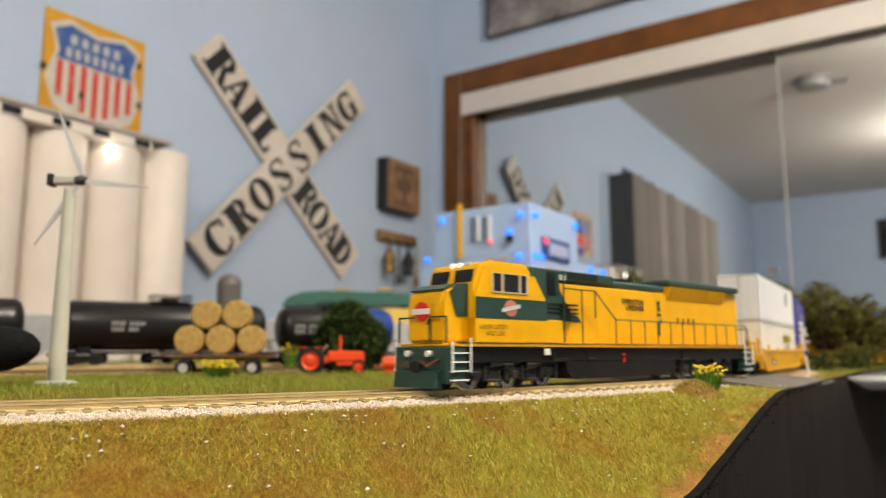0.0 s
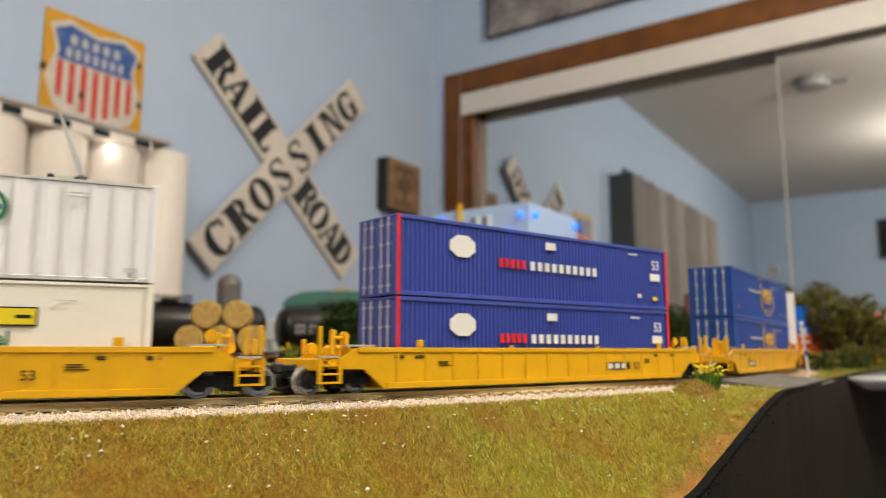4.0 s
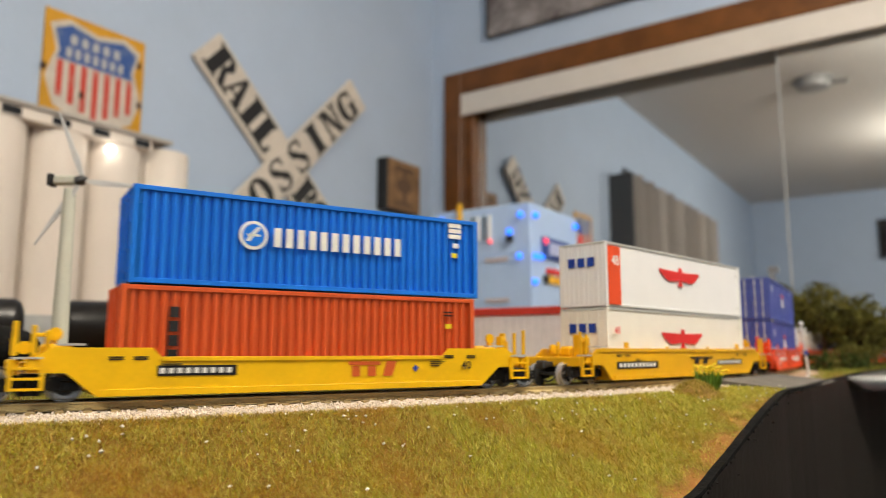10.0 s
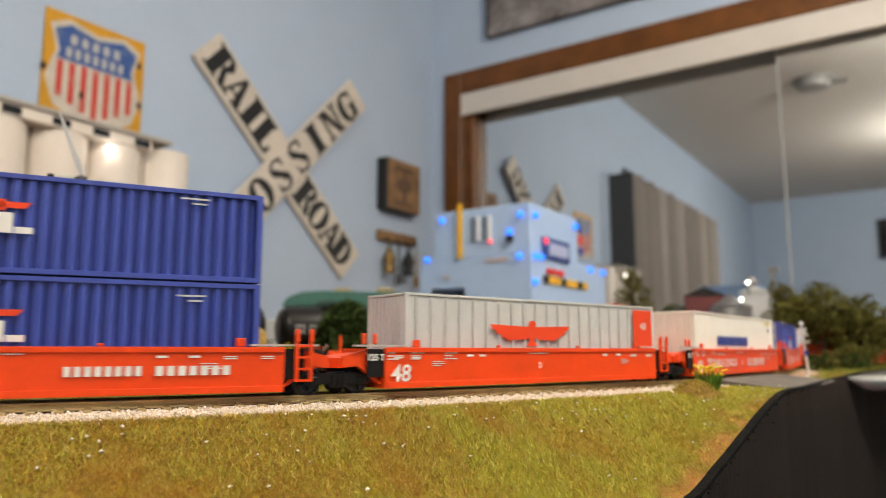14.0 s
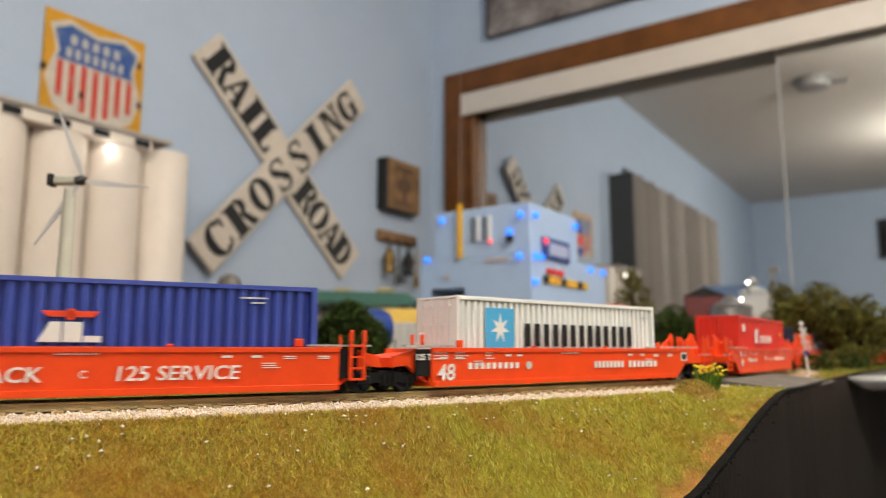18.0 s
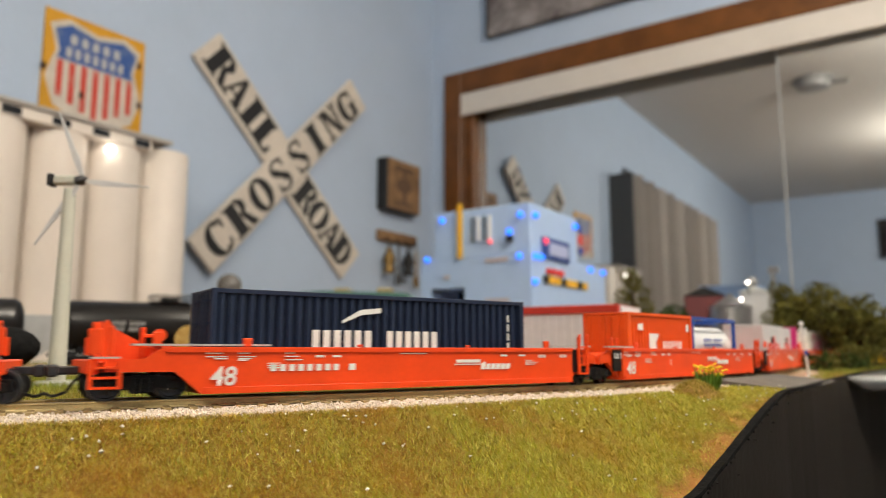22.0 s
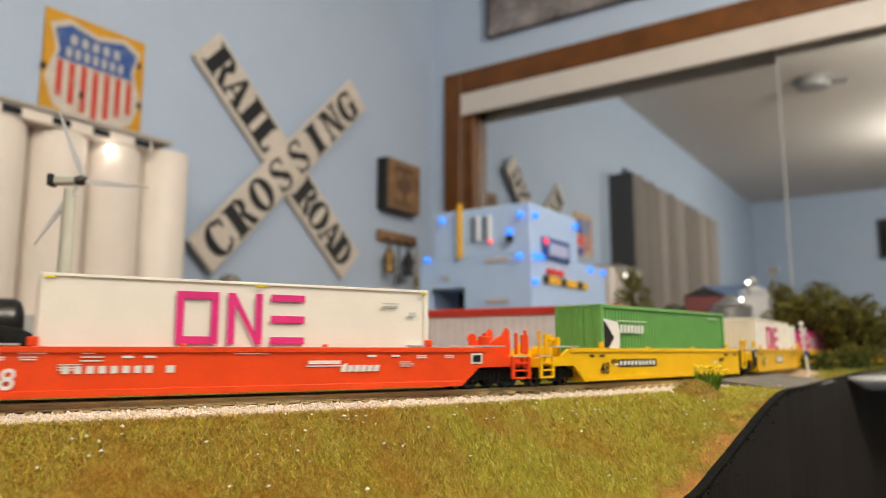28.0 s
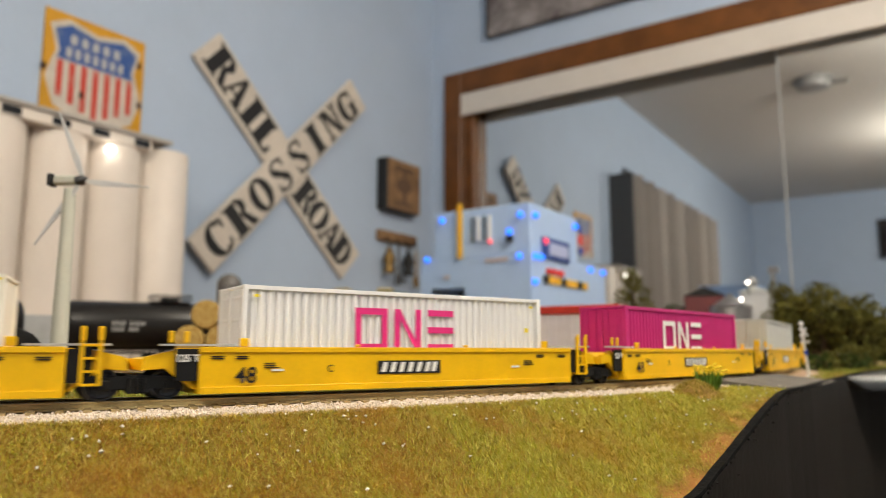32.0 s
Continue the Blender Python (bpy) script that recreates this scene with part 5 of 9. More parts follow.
    # The drawn body is stretched to the long frame: places along it, before and after.
    old = [-0.1300, -0.1255, -0.1105, -0.1035, -0.0848, -0.0835, -0.0725, -0.0633, -0.0425, -0.0165, 0.036, 0.130]
    real = [-0.1425, -0.1370, -0.1225, -0.1118, -0.0905, -0.0875, -0.0762, -0.0645, -0.0445, -0.0165, 0.036, 0.130]
    todo = list(c.children_recursive)
    seen = set()
    for o_ in todo:
        p_ = o_.matrix_basis.translation
        if p_.length > 1e-6:
            o_.matrix_basis = Matrix.Translation((float(np.interp(p_.x, old, real)) - p_.x, 0, 0)) @ o_.matrix_basis
        elif o_.data.name not in seen:
            seen.add(o_.data.name)
            for v_ in o_.data.vertices:
                v_.co.x = float(np.interp(v_.co.x, old, real))
    for x in (-0.0962, 0.0745):
        truck(c, x, r=0.0060, base=0.0236, axles=3, tread=STEEL, frame_m=mat("charcoal_cast_metal", (0.026, 0.026, 0.026), 0.45, grain=0.3, scale=120), at=ce, label="charcoal three axle truck frame")
    for x in (-0.1015, -0.0865, 0.083, 0.098):
        part("brake_cylinder", tube(bmesh.new(), (x - 0.003, -0.0138, 0.0098), (x + 0.003, -0.0138, 0.0098), 0.0016, 10), BLACK, c)
    part("jacking_pad", boxes((-0.079, -0.0755, -0.0172, -0.0158, 0.0142, 0.0172), bevel=0.0003), LETTER_WHITE, c, "white jacking pad")
    return c


locomotive()


# ---- single well cars ----
def single(label, centre, colour, half, total, **kw):
    kw.setdefault("wheel", DARKSTEEL if colour is RED else STEEL)
    return well_car("well_car", label, centre, colour, half, ("tip", "tip"), "train cars", single=total / 2 - half, **kw)


def road_bars(c, x0, x1, z0, z1, n, m, plate=None):
    if plate:
        decals(c, -0.0169, [([rect(x0 - 0.0008, x1 + 0.0008, z0 - 0.0008, z1 + 0.0008)], plate, "dark number panel")])
    decals(c, -0.0172 if plate else -0.0169, [(bars(x0, x1, z0, z1, n), m, "number bars")])


F53, F48, F45, F40, F20 = 0.1855, 0.168, 0.1575, 0.140, 0.0697

c2 = single("yellow model well car with double stacked white containers", 0.4856, YELLOW, 0.0985, 0.262, ribs=14, number_m=LETTER_BLACK)
road_bars(c2, -0.0715, -0.0545, 0.0070, 0.0087, 8, LETTER_WHITE, LETTER_BLACK)
number(c2, "53", 0.056, 0.0085, 0.0030, -0.0169, LETTER_BLACK, "black number")
HU2 = 0.0985
top2 = container("white smooth container with a round blue cross emblem", 0.4836, 0, F53, WHITE, "posts", 1, HU2, "containers", pitch=0.0072, tops=GREY, door="doors",
                 accents=[([disc(0.0425, 0.0222, 0.0062, 28)], LETTER_GREEN, "dark emblem ring"), ([disc(0.0425, 0.0222, 0.0046, 24)], LETTER_WHITE, "white emblem disc"),
                          ([rect(0.0414, 0.0436, 0.0181, 0.0263), rect(0.0382, 0.0413, 0.0213, 0.0231), rect(0.0437, 0.0468, 0.0213, 0.0231)], LETTER_BLUE, "blue cross"),
                          ([rect(-0.0765, -0.0705, z, z + 0.0005) for z in (0.0245, 0.0257, 0.0267)] + [rect(0.0655, 0.0715, z, z + 0.0005) for z in (0.027, 0.0282)] + [rect(0.083, 0.087, 0.003, 0.0045), rect(-0.05, -0.044, 0.0266, 0.0272), rect(0.0, 0.006, 0.0266, 0.0272)], GREY, "small grey stencils")])
container("cream container with a yellow panel, in a well", 0.4836, 0, F53, CREAM, "plain", 0, HU2, "containers",
          accents=[([rect(0.0169, 0.0592, 0.0190, 0.0250)], LETTER_BLACK, "black panel border"), ([rect(0.0174, 0.0587, 0.0195, 0.0245)], LETTER_YELLOW, "yellow panel"),
                   (bars(0.0262, 0.050, 0.0203, 0.0237, 6, 0.7) + [rect(0.019, 0.0235, 0.0215, 0.0225), rect(0.053, 0.0575, 0.0215, 0.0225)], LETTER_BLACK, "black lettering bars"),
                   ([rect(-0.0735 + i * 0.012, -0.067 + i * 0.012, 0.0293, 0.0299) for i in range(3)] + [rect(-0.079, -0.071, 0.0262, 0.0267), rect(0.064, 0.07, 0.027, 0.0275)], GREY, "small grey stencils")])
bm = letters("Intermodal", 0.0042, bold=0.0001)
lab = RIDERS[-1][0]
part("lettering", bm, LETTER_GREEN, lab, "green lettering", Matrix.Translation((0.0385, -0.0144, 0.0150)))

c3 = single("yellow model well car with double stacked blue containers", 0.7565, YELLOW, 0.0985, 0.262, ribs=14, number_m=LETTER_BLACK)
number(c3, "53", 0.0585, 0.0085, 0.0034, -0.0169, LETTER_BLACK, "black number")
decals(c3, -0.0169, [([rect(0.0345, 0.0535, 0.0068, 0.0105)], LETTER_BLACK, "black panel"), (bars(0.036, 0.052, 0.0074, 0.0099, 3, 0.85), LETTER_WHITE, "white lettering bars")])
for lev in (1, 0):
    container("deep blue corrugated container with red end posts and white markings", 0.7576, 0, F53, ROYAL, "corrugated", lev, 0.0985, "containers", rod_m=GREY, pitch=0.0024, amp=0.0004,
              accents=[([rect(-0.0925, -0.0908, 0.0, H), rect(0.0905, 0.0925, 0.0, H)], LETTER_RED, "red end stripe"),
                       ([[(x + 0.0078 * math.cos(a), z + 0.0052 * math.sin(a)) for a in [i * math.pi / 4 + 0.39 for i in range(8)]] for x, z in ((-0.0578, 0.0225),)], LETTER_WHITE, "white octagon"),
                       (bars(-0.0362, -0.0185, 0.0150, 0.0192, 5, 0.8), LETTER_RED, "red lettering bars"),
                       (bars(-0.0165, 0.0330, 0.0148, 0.0190, 10, 0.72) + [rect(-0.006, 0.001, 0.0255, 0.029), rect(0.0578, 0.0655, 0.0284, 0.0292), rect(0.0645, 0.0680, 0.0058, 0.0078)], LETTER_WHITE, "white lettering bars"),
                       ([rect(0.0765, 0.0855, 0.0155, 0.0195)], LETTER_WHITE, "white label"), ([rect(0.0785, 0.0825, 0.0048, 0.0068)], LETTER_YELLOW, "yellow label")])
    number(RIDERS[-1][0], "53", 0.0808, 0.0238, 0.0050, -0.0143, LETTER_WHITE, "white number")

c5 = single("yellow model well car with double stacked blue containers", 1.0335, YELLOW, 0.0985, 0.258, ribs=14, number_m=LETTER_BLACK)
road_bars(c5, -0.0705, -0.0535, 0.0070, 0.0087, 7, LETTER_WHITE, LETTER_BLACK)
number(c5, "53", 0.0585, 0.0085, 0.0028, -0.0169, LETTER_BLACK, "black number")
for lev in (1, 0):
    x0, x1 = -0.0075, 0.0343
    br = []
    for sx, xb in ((1, x0), (-1, x1)):
        br += [rect(min(xb, xb + sx * 0.0035), max(xb, xb + sx * 0.0035), 0.0263, 0.0283), rect(min(xb, xb + sx * 0.0018), max(xb, xb + sx * 0.0018), 0.0112, 0.0263), rect(min(xb, xb + sx * 0.0035), max(xb, xb + sx * 0.0035), 0.0095, 0.0112)]
    container("blue corrugated container with a gold bracket emblem", 1.0338, 0, F53, BLUE, "corrugated", lev, 0.0985, "containers", rod_m=GREY, pitch=0.0024, amp=0.0004,
              accents=[(br + [disc(x, 0.0073, 0.0014, 10) for x in (0.0035, 0.0075, 0.0195, 0.0235)], LETTER_GOLD, "gold brackets and dots"),
                       ([disc(0.0037, 0.0205, 0.0038, 16, 0.0042), rect(0.0092, 0.0158, 0.0163, 0.0185), rect(0.0092, 0.0115, 0.0187, 0.0205), rect(0.0092, 0.0158, 0.0207, 0.0245), [(0.0172, 0.0163), (0.0205, 0.0163), (0.0265, 0.0245), (0.0232, 0.0245)], [(0.0235, 0.0163), (0.0268, 0.0163), (0.0205, 0.0245), (0.0172, 0.0245)]], LETTER_GOLD, "gold emblem blocks"),
                       (bars(0.0005, 0.0255, 0.0137, 0.0150, 10, 0.7) + [rect(-0.0160, -0.0005, 0.0304, 0.0309), rect(0.005, 0.020, 0.0040, 0.0046)], LETTER_GOLD, "gold lettering bars"),
                       (bars(-0.0480, -0.0095, 0.0196, 0.0213, 16, 0.7) + [rect(0.038, 0.058, 0.0272, 0.0278), rect(0.058, 0.0605, 0.006, 0.0075), rect(0.078, 0.082, 0.0052, 0.0075)], GREY, "pale lettering bars"),
                       ([rect(-0.0720, -0.0700, 0.0015, H - 0.0012), rect(0.0625, 0.0645, 0.0015, H - 0.0012)], plastic("blue_post_paint", (0.01, 0.04, 0.22)), "plain post")])
    number(RIDERS[-1][0], "53", -0.0822, 0.0070, 0.0030, -0.0143, LETTER_GOLD, "gold number")

c6 = single("oxide red model well car with painted graffiti", 1.2805, DARK_RED, 0.0765, 0.2255, ribs=0, tabs=False, mid=0.0143, wheel=mat("rusty_wheel", (0.20, 0.08, 0.05), 0.6, 0.3, grain=0.3, scale=200), frame_m=mat("dusty_truck_grey", (0.09, 0.085, 0.075), 0.8, grain=0.3, scale=200))


def ragged(pts, seed, wob=0.0004):
    """A spray-paint outline: rounded and uneven."""
    rd_ = random.Random(seed)
    out = []
    for k in range(len(pts)):
        p, q, r_ = Vector(pts[k - 1]), Vector(pts[k]), Vector(pts[(k + 1) % len(pts)])
        for s_ in (0.25, 0.5, 0.75):
            a_, e_ = (p + q) / 2, (q + r_) / 2
            m_ = a_ * (1 - s_) ** 2 + q * 2 * s_ * (1 - s_) + e_ * s_ ** 2
            out.append((m_.x + rd_.uniform(-wob, wob), m_.y + rd_.uniform(-wob, wob)))
    return out


blue_, lil, yel = [], [], []
for k, x in enumerate((-0.0445, -0.0310, -0.0165, -0.0020, 0.0120)):
    w_ = 0.0078 + 0.0006 * (k % 2)
    hi = 0.0128 + 0.0006 * (k % 3)
    blue_.append(ragged([(x - w_, 0.0022), (x - w_, 0.0088), (x - w_ * 0.6, hi), (x + w_ * 0.4, hi - 0.001 * (k % 2)), (x + w_ * 1.15, hi + 0.0006), (x + w_ * 1.1, 0.0075), (x + w_ * 0.9, 0.0022)], k))
    lil.append(ragged([(x - w_ * 0.85, 0.0024), (x - w_ * 0.8, 0.0085), (x - w_ * 0.3, hi - 0.0018), (x + w_ * 0.5, hi - 0.0028), (x + w_ * 0.95, hi - 0.0012), (x + w_ * 0.7, 0.0062), (x + w_ * 0.75, 0.0024)], 20 + k))
    yel.append(ragged([(x - w_ * 0.75, 0.0045), (x - w_ * 0.1, 0.0078), (x + w_ * 0.55, 0.0070), (x + w_ * 0.5, 0.0050), (x - w_ * 0.2, 0.0042)], 40 + k, 0.0003))
    yel.append(ragged([(x - w_ * 0.6, 0.0024), (x + w_ * 0.6, 0.0026), (x + w_ * 0.5, 0.0042), (x - w_ * 0.5, 0.0036)], 60 + k, 0.0003))
    yel.append(ragged([(x + w_ * 0.45, hi - 0.0042), (x + w_ * 0.8, hi - 0.0022), (x + w_ * 0.7, hi - 0.0050)], 80 + k, 0.0002))
for k, (outs, m, lb) in enumerate(((blue_, LETTER_SKY, "pale blue graffiti outline"), (lil, LETTER_LILAC, "lilac graffiti"), (yel, LETTER_YELLOW, "yellow graffiti fill"))):
    bm = bmesh.new()
    for j, o_ in enumerate(outs):
        slab(bm, o_, -0.0174 - 0.00015 * k - 0.00003 * (j % 2), 0.00012)
    part("graffiti", bm, m, c6, lb)
NAVYE = mat("navy_emblem", (0.012, 0.035, 0.10), 0.5)
decals(c6, -0.0178, [([ragged([(0.0195, 0.0026), (0.0325, 0.0026), (0.0352, 0.0042), (0.0350, 0.0066), (0.0335, 0.0074), (0.0358, 0.0088), (0.0356, 0.0112), (0.0338, 0.0124), (0.0225, 0.0124), (0.0215, 0.0088), (0.0205, 0.0062)], 7, 0.0001)], LETTER_WHITE, "white emblem outline"),
                     ([ragged([(0.0200, 0.0030), (0.0322, 0.0030), (0.0346, 0.0044), (0.0344, 0.0064), (0.0328, 0.0074), (0.0352, 0.0088), (0.0350, 0.0110), (0.0335, 0.0120), (0.0230, 0.0120), (0.0220, 0.0088), (0.0210, 0.0062)], 7, 0.0001)], NAVYE, "navy emblem block"),
                     ([[(0.0198, 0.0056), (0.0232, 0.0056), (0.0242, 0.0070), (0.0290, 0.0054), (0.0318, 0.0058), (0.0338, 0.0094), (0.0306, 0.0096), (0.0296, 0.0078), (0.0250, 0.0096), (0.0216, 0.0094)]], LETTER_WHITE, "white zigzag edge"),
                     ([[(0.0203, 0.0059), (0.0230, 0.0059), (0.0241, 0.0074), (0.0290, 0.0058), (0.0316, 0.0061), (0.0332, 0.0091), (0.0308, 0.0092), (0.0297, 0.0074), (0.0249, 0.0092), (0.0219, 0.0091)]], LETTER_RED, "red zigzag")])
decals(c6, -0.0178, [([ragged([(0.0372, 0.0030), (0.0390, 0.0105), (0.0420, 0.0136), (0.0560, 0.0133), (0.0660, 0.0136), (0.0745, 0.0140), (0.0785, 0.0128), (0.0775, 0.0070), (0.0790, 0.0022), (0.0650, 0.0018), (0.0520, 0.0022), (0.0420, 0.0018)], 3)], LETTER_WHITE, "white graffiti ground")])
bm = bmesh.new()
STROKES = [[(0.0400, 0.0095), (0.0415, 0.0122), (0.0465, 0.0126), (0.0485, 0.0098), (0.0462, 0.0075), (0.0440, 0.0062), (0.0486, 0.0062), (0.0486, 0.0032), (0.0400, 0.0034), (0.0402, 0.0064), (0.0440, 0.0090), (0.0435, 0.0100)],
           [(0.0500, 0.0098), (0.0520, 0.0122), (0.0562, 0.0112), (0.0572, 0.0070), (0.0548, 0.0036), (0.0506, 0.0038), (0.0512, 0.0058), (0.0535, 0.0062), (0.0542, 0.0088), (0.0525, 0.0092)],
           [(0.0592, 0.0120), (0.0622, 0.0126), (0.0626, 0.0060), (0.0652, 0.0058), (0.0646, 0.0028), (0.0584, 0.0030)],
           [(0.0668, 0.0112), (0.0715, 0.0130), (0.0748, 0.0112), (0.0735, 0.0098), (0.0704, 0.0102), (0.0700, 0.0060), (0.0756, 0.0058), (0.0758, 0.0030), (0.0664, 0.0028)]]
for i, sp in enumerate(STROKES):
    slab(bm, ragged(sp, 90 + i, 0.0002), -0.0181, 0.00015)
part("graffiti", bm, LETTER_BLACK, c6, "bold black graffiti strokes")
road_bars(c6, 0.0800, 0.0835, 0.0060, 0.0080, 3, LETTER_WHITE, LETTER_BLACK)
stripes = [[(-0.0535 + 0.0006 * k, 0.0158 + 0.0011 * k), (0.0252 + 0.0006 * k, 0.0158 + 0.0011 * k), (0.0255 + 0.0006 * k, 0.0164 + 0.0011 * k), (-0.0532 + 0.0006 * k, 0.0164 + 0.0011 * k)] for k in range(6)]
container("white container with red speed stripes and a navy emblem", 1.286, 0, F48, WHITE, "plain", 1, 0.0765, "containers",
          accents=[(stripes, LETTER_RED, "red speed stripes"), ([[(0.0330, 0.0155), (0.0480, 0.0155), (0.0505, 0.0175), (0.0500, 0.0275), (0.0480, 0.0290), (0.0350, 0.0290)]], mat("navy_emblem", (0.01, 0.02, 0.07), 0.5), "navy emblem block"),
                   ([[(0.0315, 0.0196), (0.0345, 0.0196), (0.0375, 0.0215), (0.0400, 0.0196), (0.0455, 0.0196), (0.0478, 0.0252), (0.0445, 0.0252), (0.0425, 0.0228), (0.0395, 0.0252), (0.0345, 0.0252)]], LETTER_RED, "red zigzag"),
                   (bars(0.0300, 0.0515, 0.0118, 0.0140, 7, 0.8) + [rect(-0.0825, -0.079, 0.0062, 0.0068), rect(-0.0825, -0.079, 0.0078, 0.0084), rect(0.0765, 0.0785, 0.0058, 0.0075)], LETTER_RED, "red lettering bars"),
                   ([rect(-0.0655 + i * 0.0055, -0.0625 + i * 0.0055, 0.0292, 0.0300) for i in range(5)], GREY, "small grey stencils")])
container("white container with a red vertical label panel", 1.286, 0, F48, WHITE, "plain", 0, 0.0765, "containers",
          accents=[([rect(-0.0650, -0.0585, 0.0050, 0.0322)], LETTER_RED, "red vertical panel"), ([rect(-0.0630, -0.0605, z, z + 0.0028) for z in (0.0125, 0.0190, 0.0255)], LETTER_YELLOW, "yellow lettering bars"), ([rect(0.0455, 0.0630, 0.0262, 0.0288)], mat("orange_label", (0.75, 0.14, 0.03), 0.5), "orange label"), ([rect(-0.0820 + i * 0.011, -0.0745 + i * 0.011, 0.0158, 0.0175) for i in range(1)], mat("orange_label", (0.75, 0.14, 0.03), 0.5), "orange label")])

YELLOW2 = plastic("bright_yellow_car_paint", (0.88, 0.52, 0.004))
c7 = single("bright yellow model well car with blue and orange containers", 1.525, YELLOW2, 0.0735, 0.203, ribs=0, number_m=LETTER_BLACK, tabs=False, mid=0.0140)
road_bars(c7, -0.0550, -0.0305, 0.0088, 0.0106, 9, LETTER_WHITE, LETTER_BLACK)
decals(c7, -0.0169, [([rect(0.0126, 0.0258, 0.0108, 0.0122), rect(0.0140, 0.0172, 0.0066, 0.0105), rect(0.0205, 0.0240, 0.0066, 0.0105), [(0.0270, 0.0066), (0.0310, 0.0066), (0.0330, 0.0122), (0.0285, 0.0122)]], mat("rust_orange_lettering", (0.55, 0.10, 0.02), 0.5), "rust red emblem bars"), ([[(0.0415, 0.0080), (0.0428, 0.0094), (0.0415, 0.0108), (0.0402, 0.0094)]], LETTER_BLUE, "small blue cross mark")])
number(c7, "40", 0.0655, 0.0102, 0.0032, -0.0169, LETTER_BLACK, "black number")
container("bright blue corrugated container with white lettering bars", 1.529, 0, F40, SKY, "corrugated", 1, 0.0735, "containers", pitch=0.0034,
          accents=[([disc(-0.0288, 0.0190, 0.0053, 24)], LETTER_WHITE, "white round emblem"), ([disc(-0.0288, 0.0190, 0.0041, 20)], SKY, "blue emblem centre"), ([[(-0.0318, 0.0168), (-0.0302, 0.0166), (-0.0284, 0.0192), (-0.0262, 0.0218), (-0.0275, 0.0222), (-0.0300, 0.0195)], rect(-0.0312, -0.0264, 0.0186, 0.0194)], LETTER_WHITE, "white emblem mark"),
                   (bars(-0.0212, 0.0335, 0.0152, 0.0224, 12, 0.72), LETTER_WHITE, "white lettering bars"),
                   ([rect(0.0550, 0.0612, z, z + 0.0018) for z in (0.0248, 0.0272, 0.0295)] + [rect(0.0572, 0.0600, 0.0208, 0.0228)], LETTER_WHITE, "white label blocks"), ([rect(0.0562, 0.0592, 0.0166, 0.0186)], LETTER_YELLOW, "yellow label")])
container("orange corrugated container with dark vertical marks", 1.527, 0, F40, ORANGE, "corrugated", 0, 0.0735, "containers", pitch=0.0034,
          accents=[([rect(-0.0545, -0.0512, z, z + 0.0036) for z in (0.0082, 0.0130, 0.0178, 0.0226)], LETTER_BLACK, "dark vertical lettering bars"), ([rect(0.0545, 0.0590, 0.0270, 0.0276), rect(0.0545, 0.0590, 0.0256, 0.0262)], LETTER_BLACK, "small stencil"), ([rect(0.0553, 0.0580, 0.0205, 0.0225)], LETTER_YELLOW, "yellow label")])

c8 = single("yellow model well car with double stacked white containers", 1.766, YELLOW, 0.0845, 0.232, number_m=LETTER_BLACK)
decals(c8, -0.0169, [([rect(-0.0808, -0.0385, 0.0072, 0.0108), rect(0.0360, 0.0728, 0.0080, 0.0108)], LETTER_BLACK, "black panels"), (bars(-0.0785, -0.0405, 0.0080, 0.0100, 10, 0.8) + bars(0.0372, 0.0716, 0.0086, 0.0102, 12, 0.8), LETTER_WHITE, "white lettering bars"),
                     ([rect(0.0, 0.0286, 0.0118, 0.0128), [(0.004, 0.0088), (0.0095, 0.0088), (0.0115, 0.0117), (0.006, 0.0117)], [(0.0155, 0.0088), (0.021, 0.0088), (0.023, 0.0117), (0.0175, 0.0117)]], LETTER_BLACK, "black winged bars")])
for lev in (1, 0):
    acc = [(eagle(-0.0025, 0.0205 if lev else 0.0185, 0.051, 0.0080), LETTER_RED, "red winged emblem"), ([rect(0.0760, 0.0805, z, z + 0.0004) for z in (0.0255, 0.0268, 0.0045, 0.0055)], GREY, "small stencils")]
    if lev:
        acc.append(([rect(-0.0822, -0.0702, 0.0010, 0.0312)], mat("orange_red_panel", (0.80, 0.085, 0.02), 0.5), "orange red panel"))
    container("white container with a red winged emblem" + (" and red panel" if lev else ""), 1.766, 0 if lev else -0.002, F48, WHITE if lev else CREAM, "plain", lev, 0.0845, "containers", tops=GREY, door="doors" if not lev else "ribs", accents=acc)
    number(RIDERS[-1][0], "48", -0.0762, 0.0235 if lev else 0.0215, 0.0050 if lev else 0.0036, -0.0146, LETTER_WHITE if lev else LETTER_RED, "number")
    for yy in (-0.0058, 0.0, 0.0058):
        part("end_emblem", boxes((-F48 / 2 - 0.0010, -F48 / 2 - 0.0008, yy - 0.0021, yy + 0.0021, 0.0205, 0.0252)), LETTER_BLUE, RIDERS[-1][0], "blue end emblem block")


# ---- articulated five-unit well cars ----


def unit(label, centre, colour, left, right, group="train cars", nm=None):
    return well_car("well_car", label, centre, colour, HU, (left, right), group, single=0.0385 if "tip" in (left, right) else None, number_m=nm)


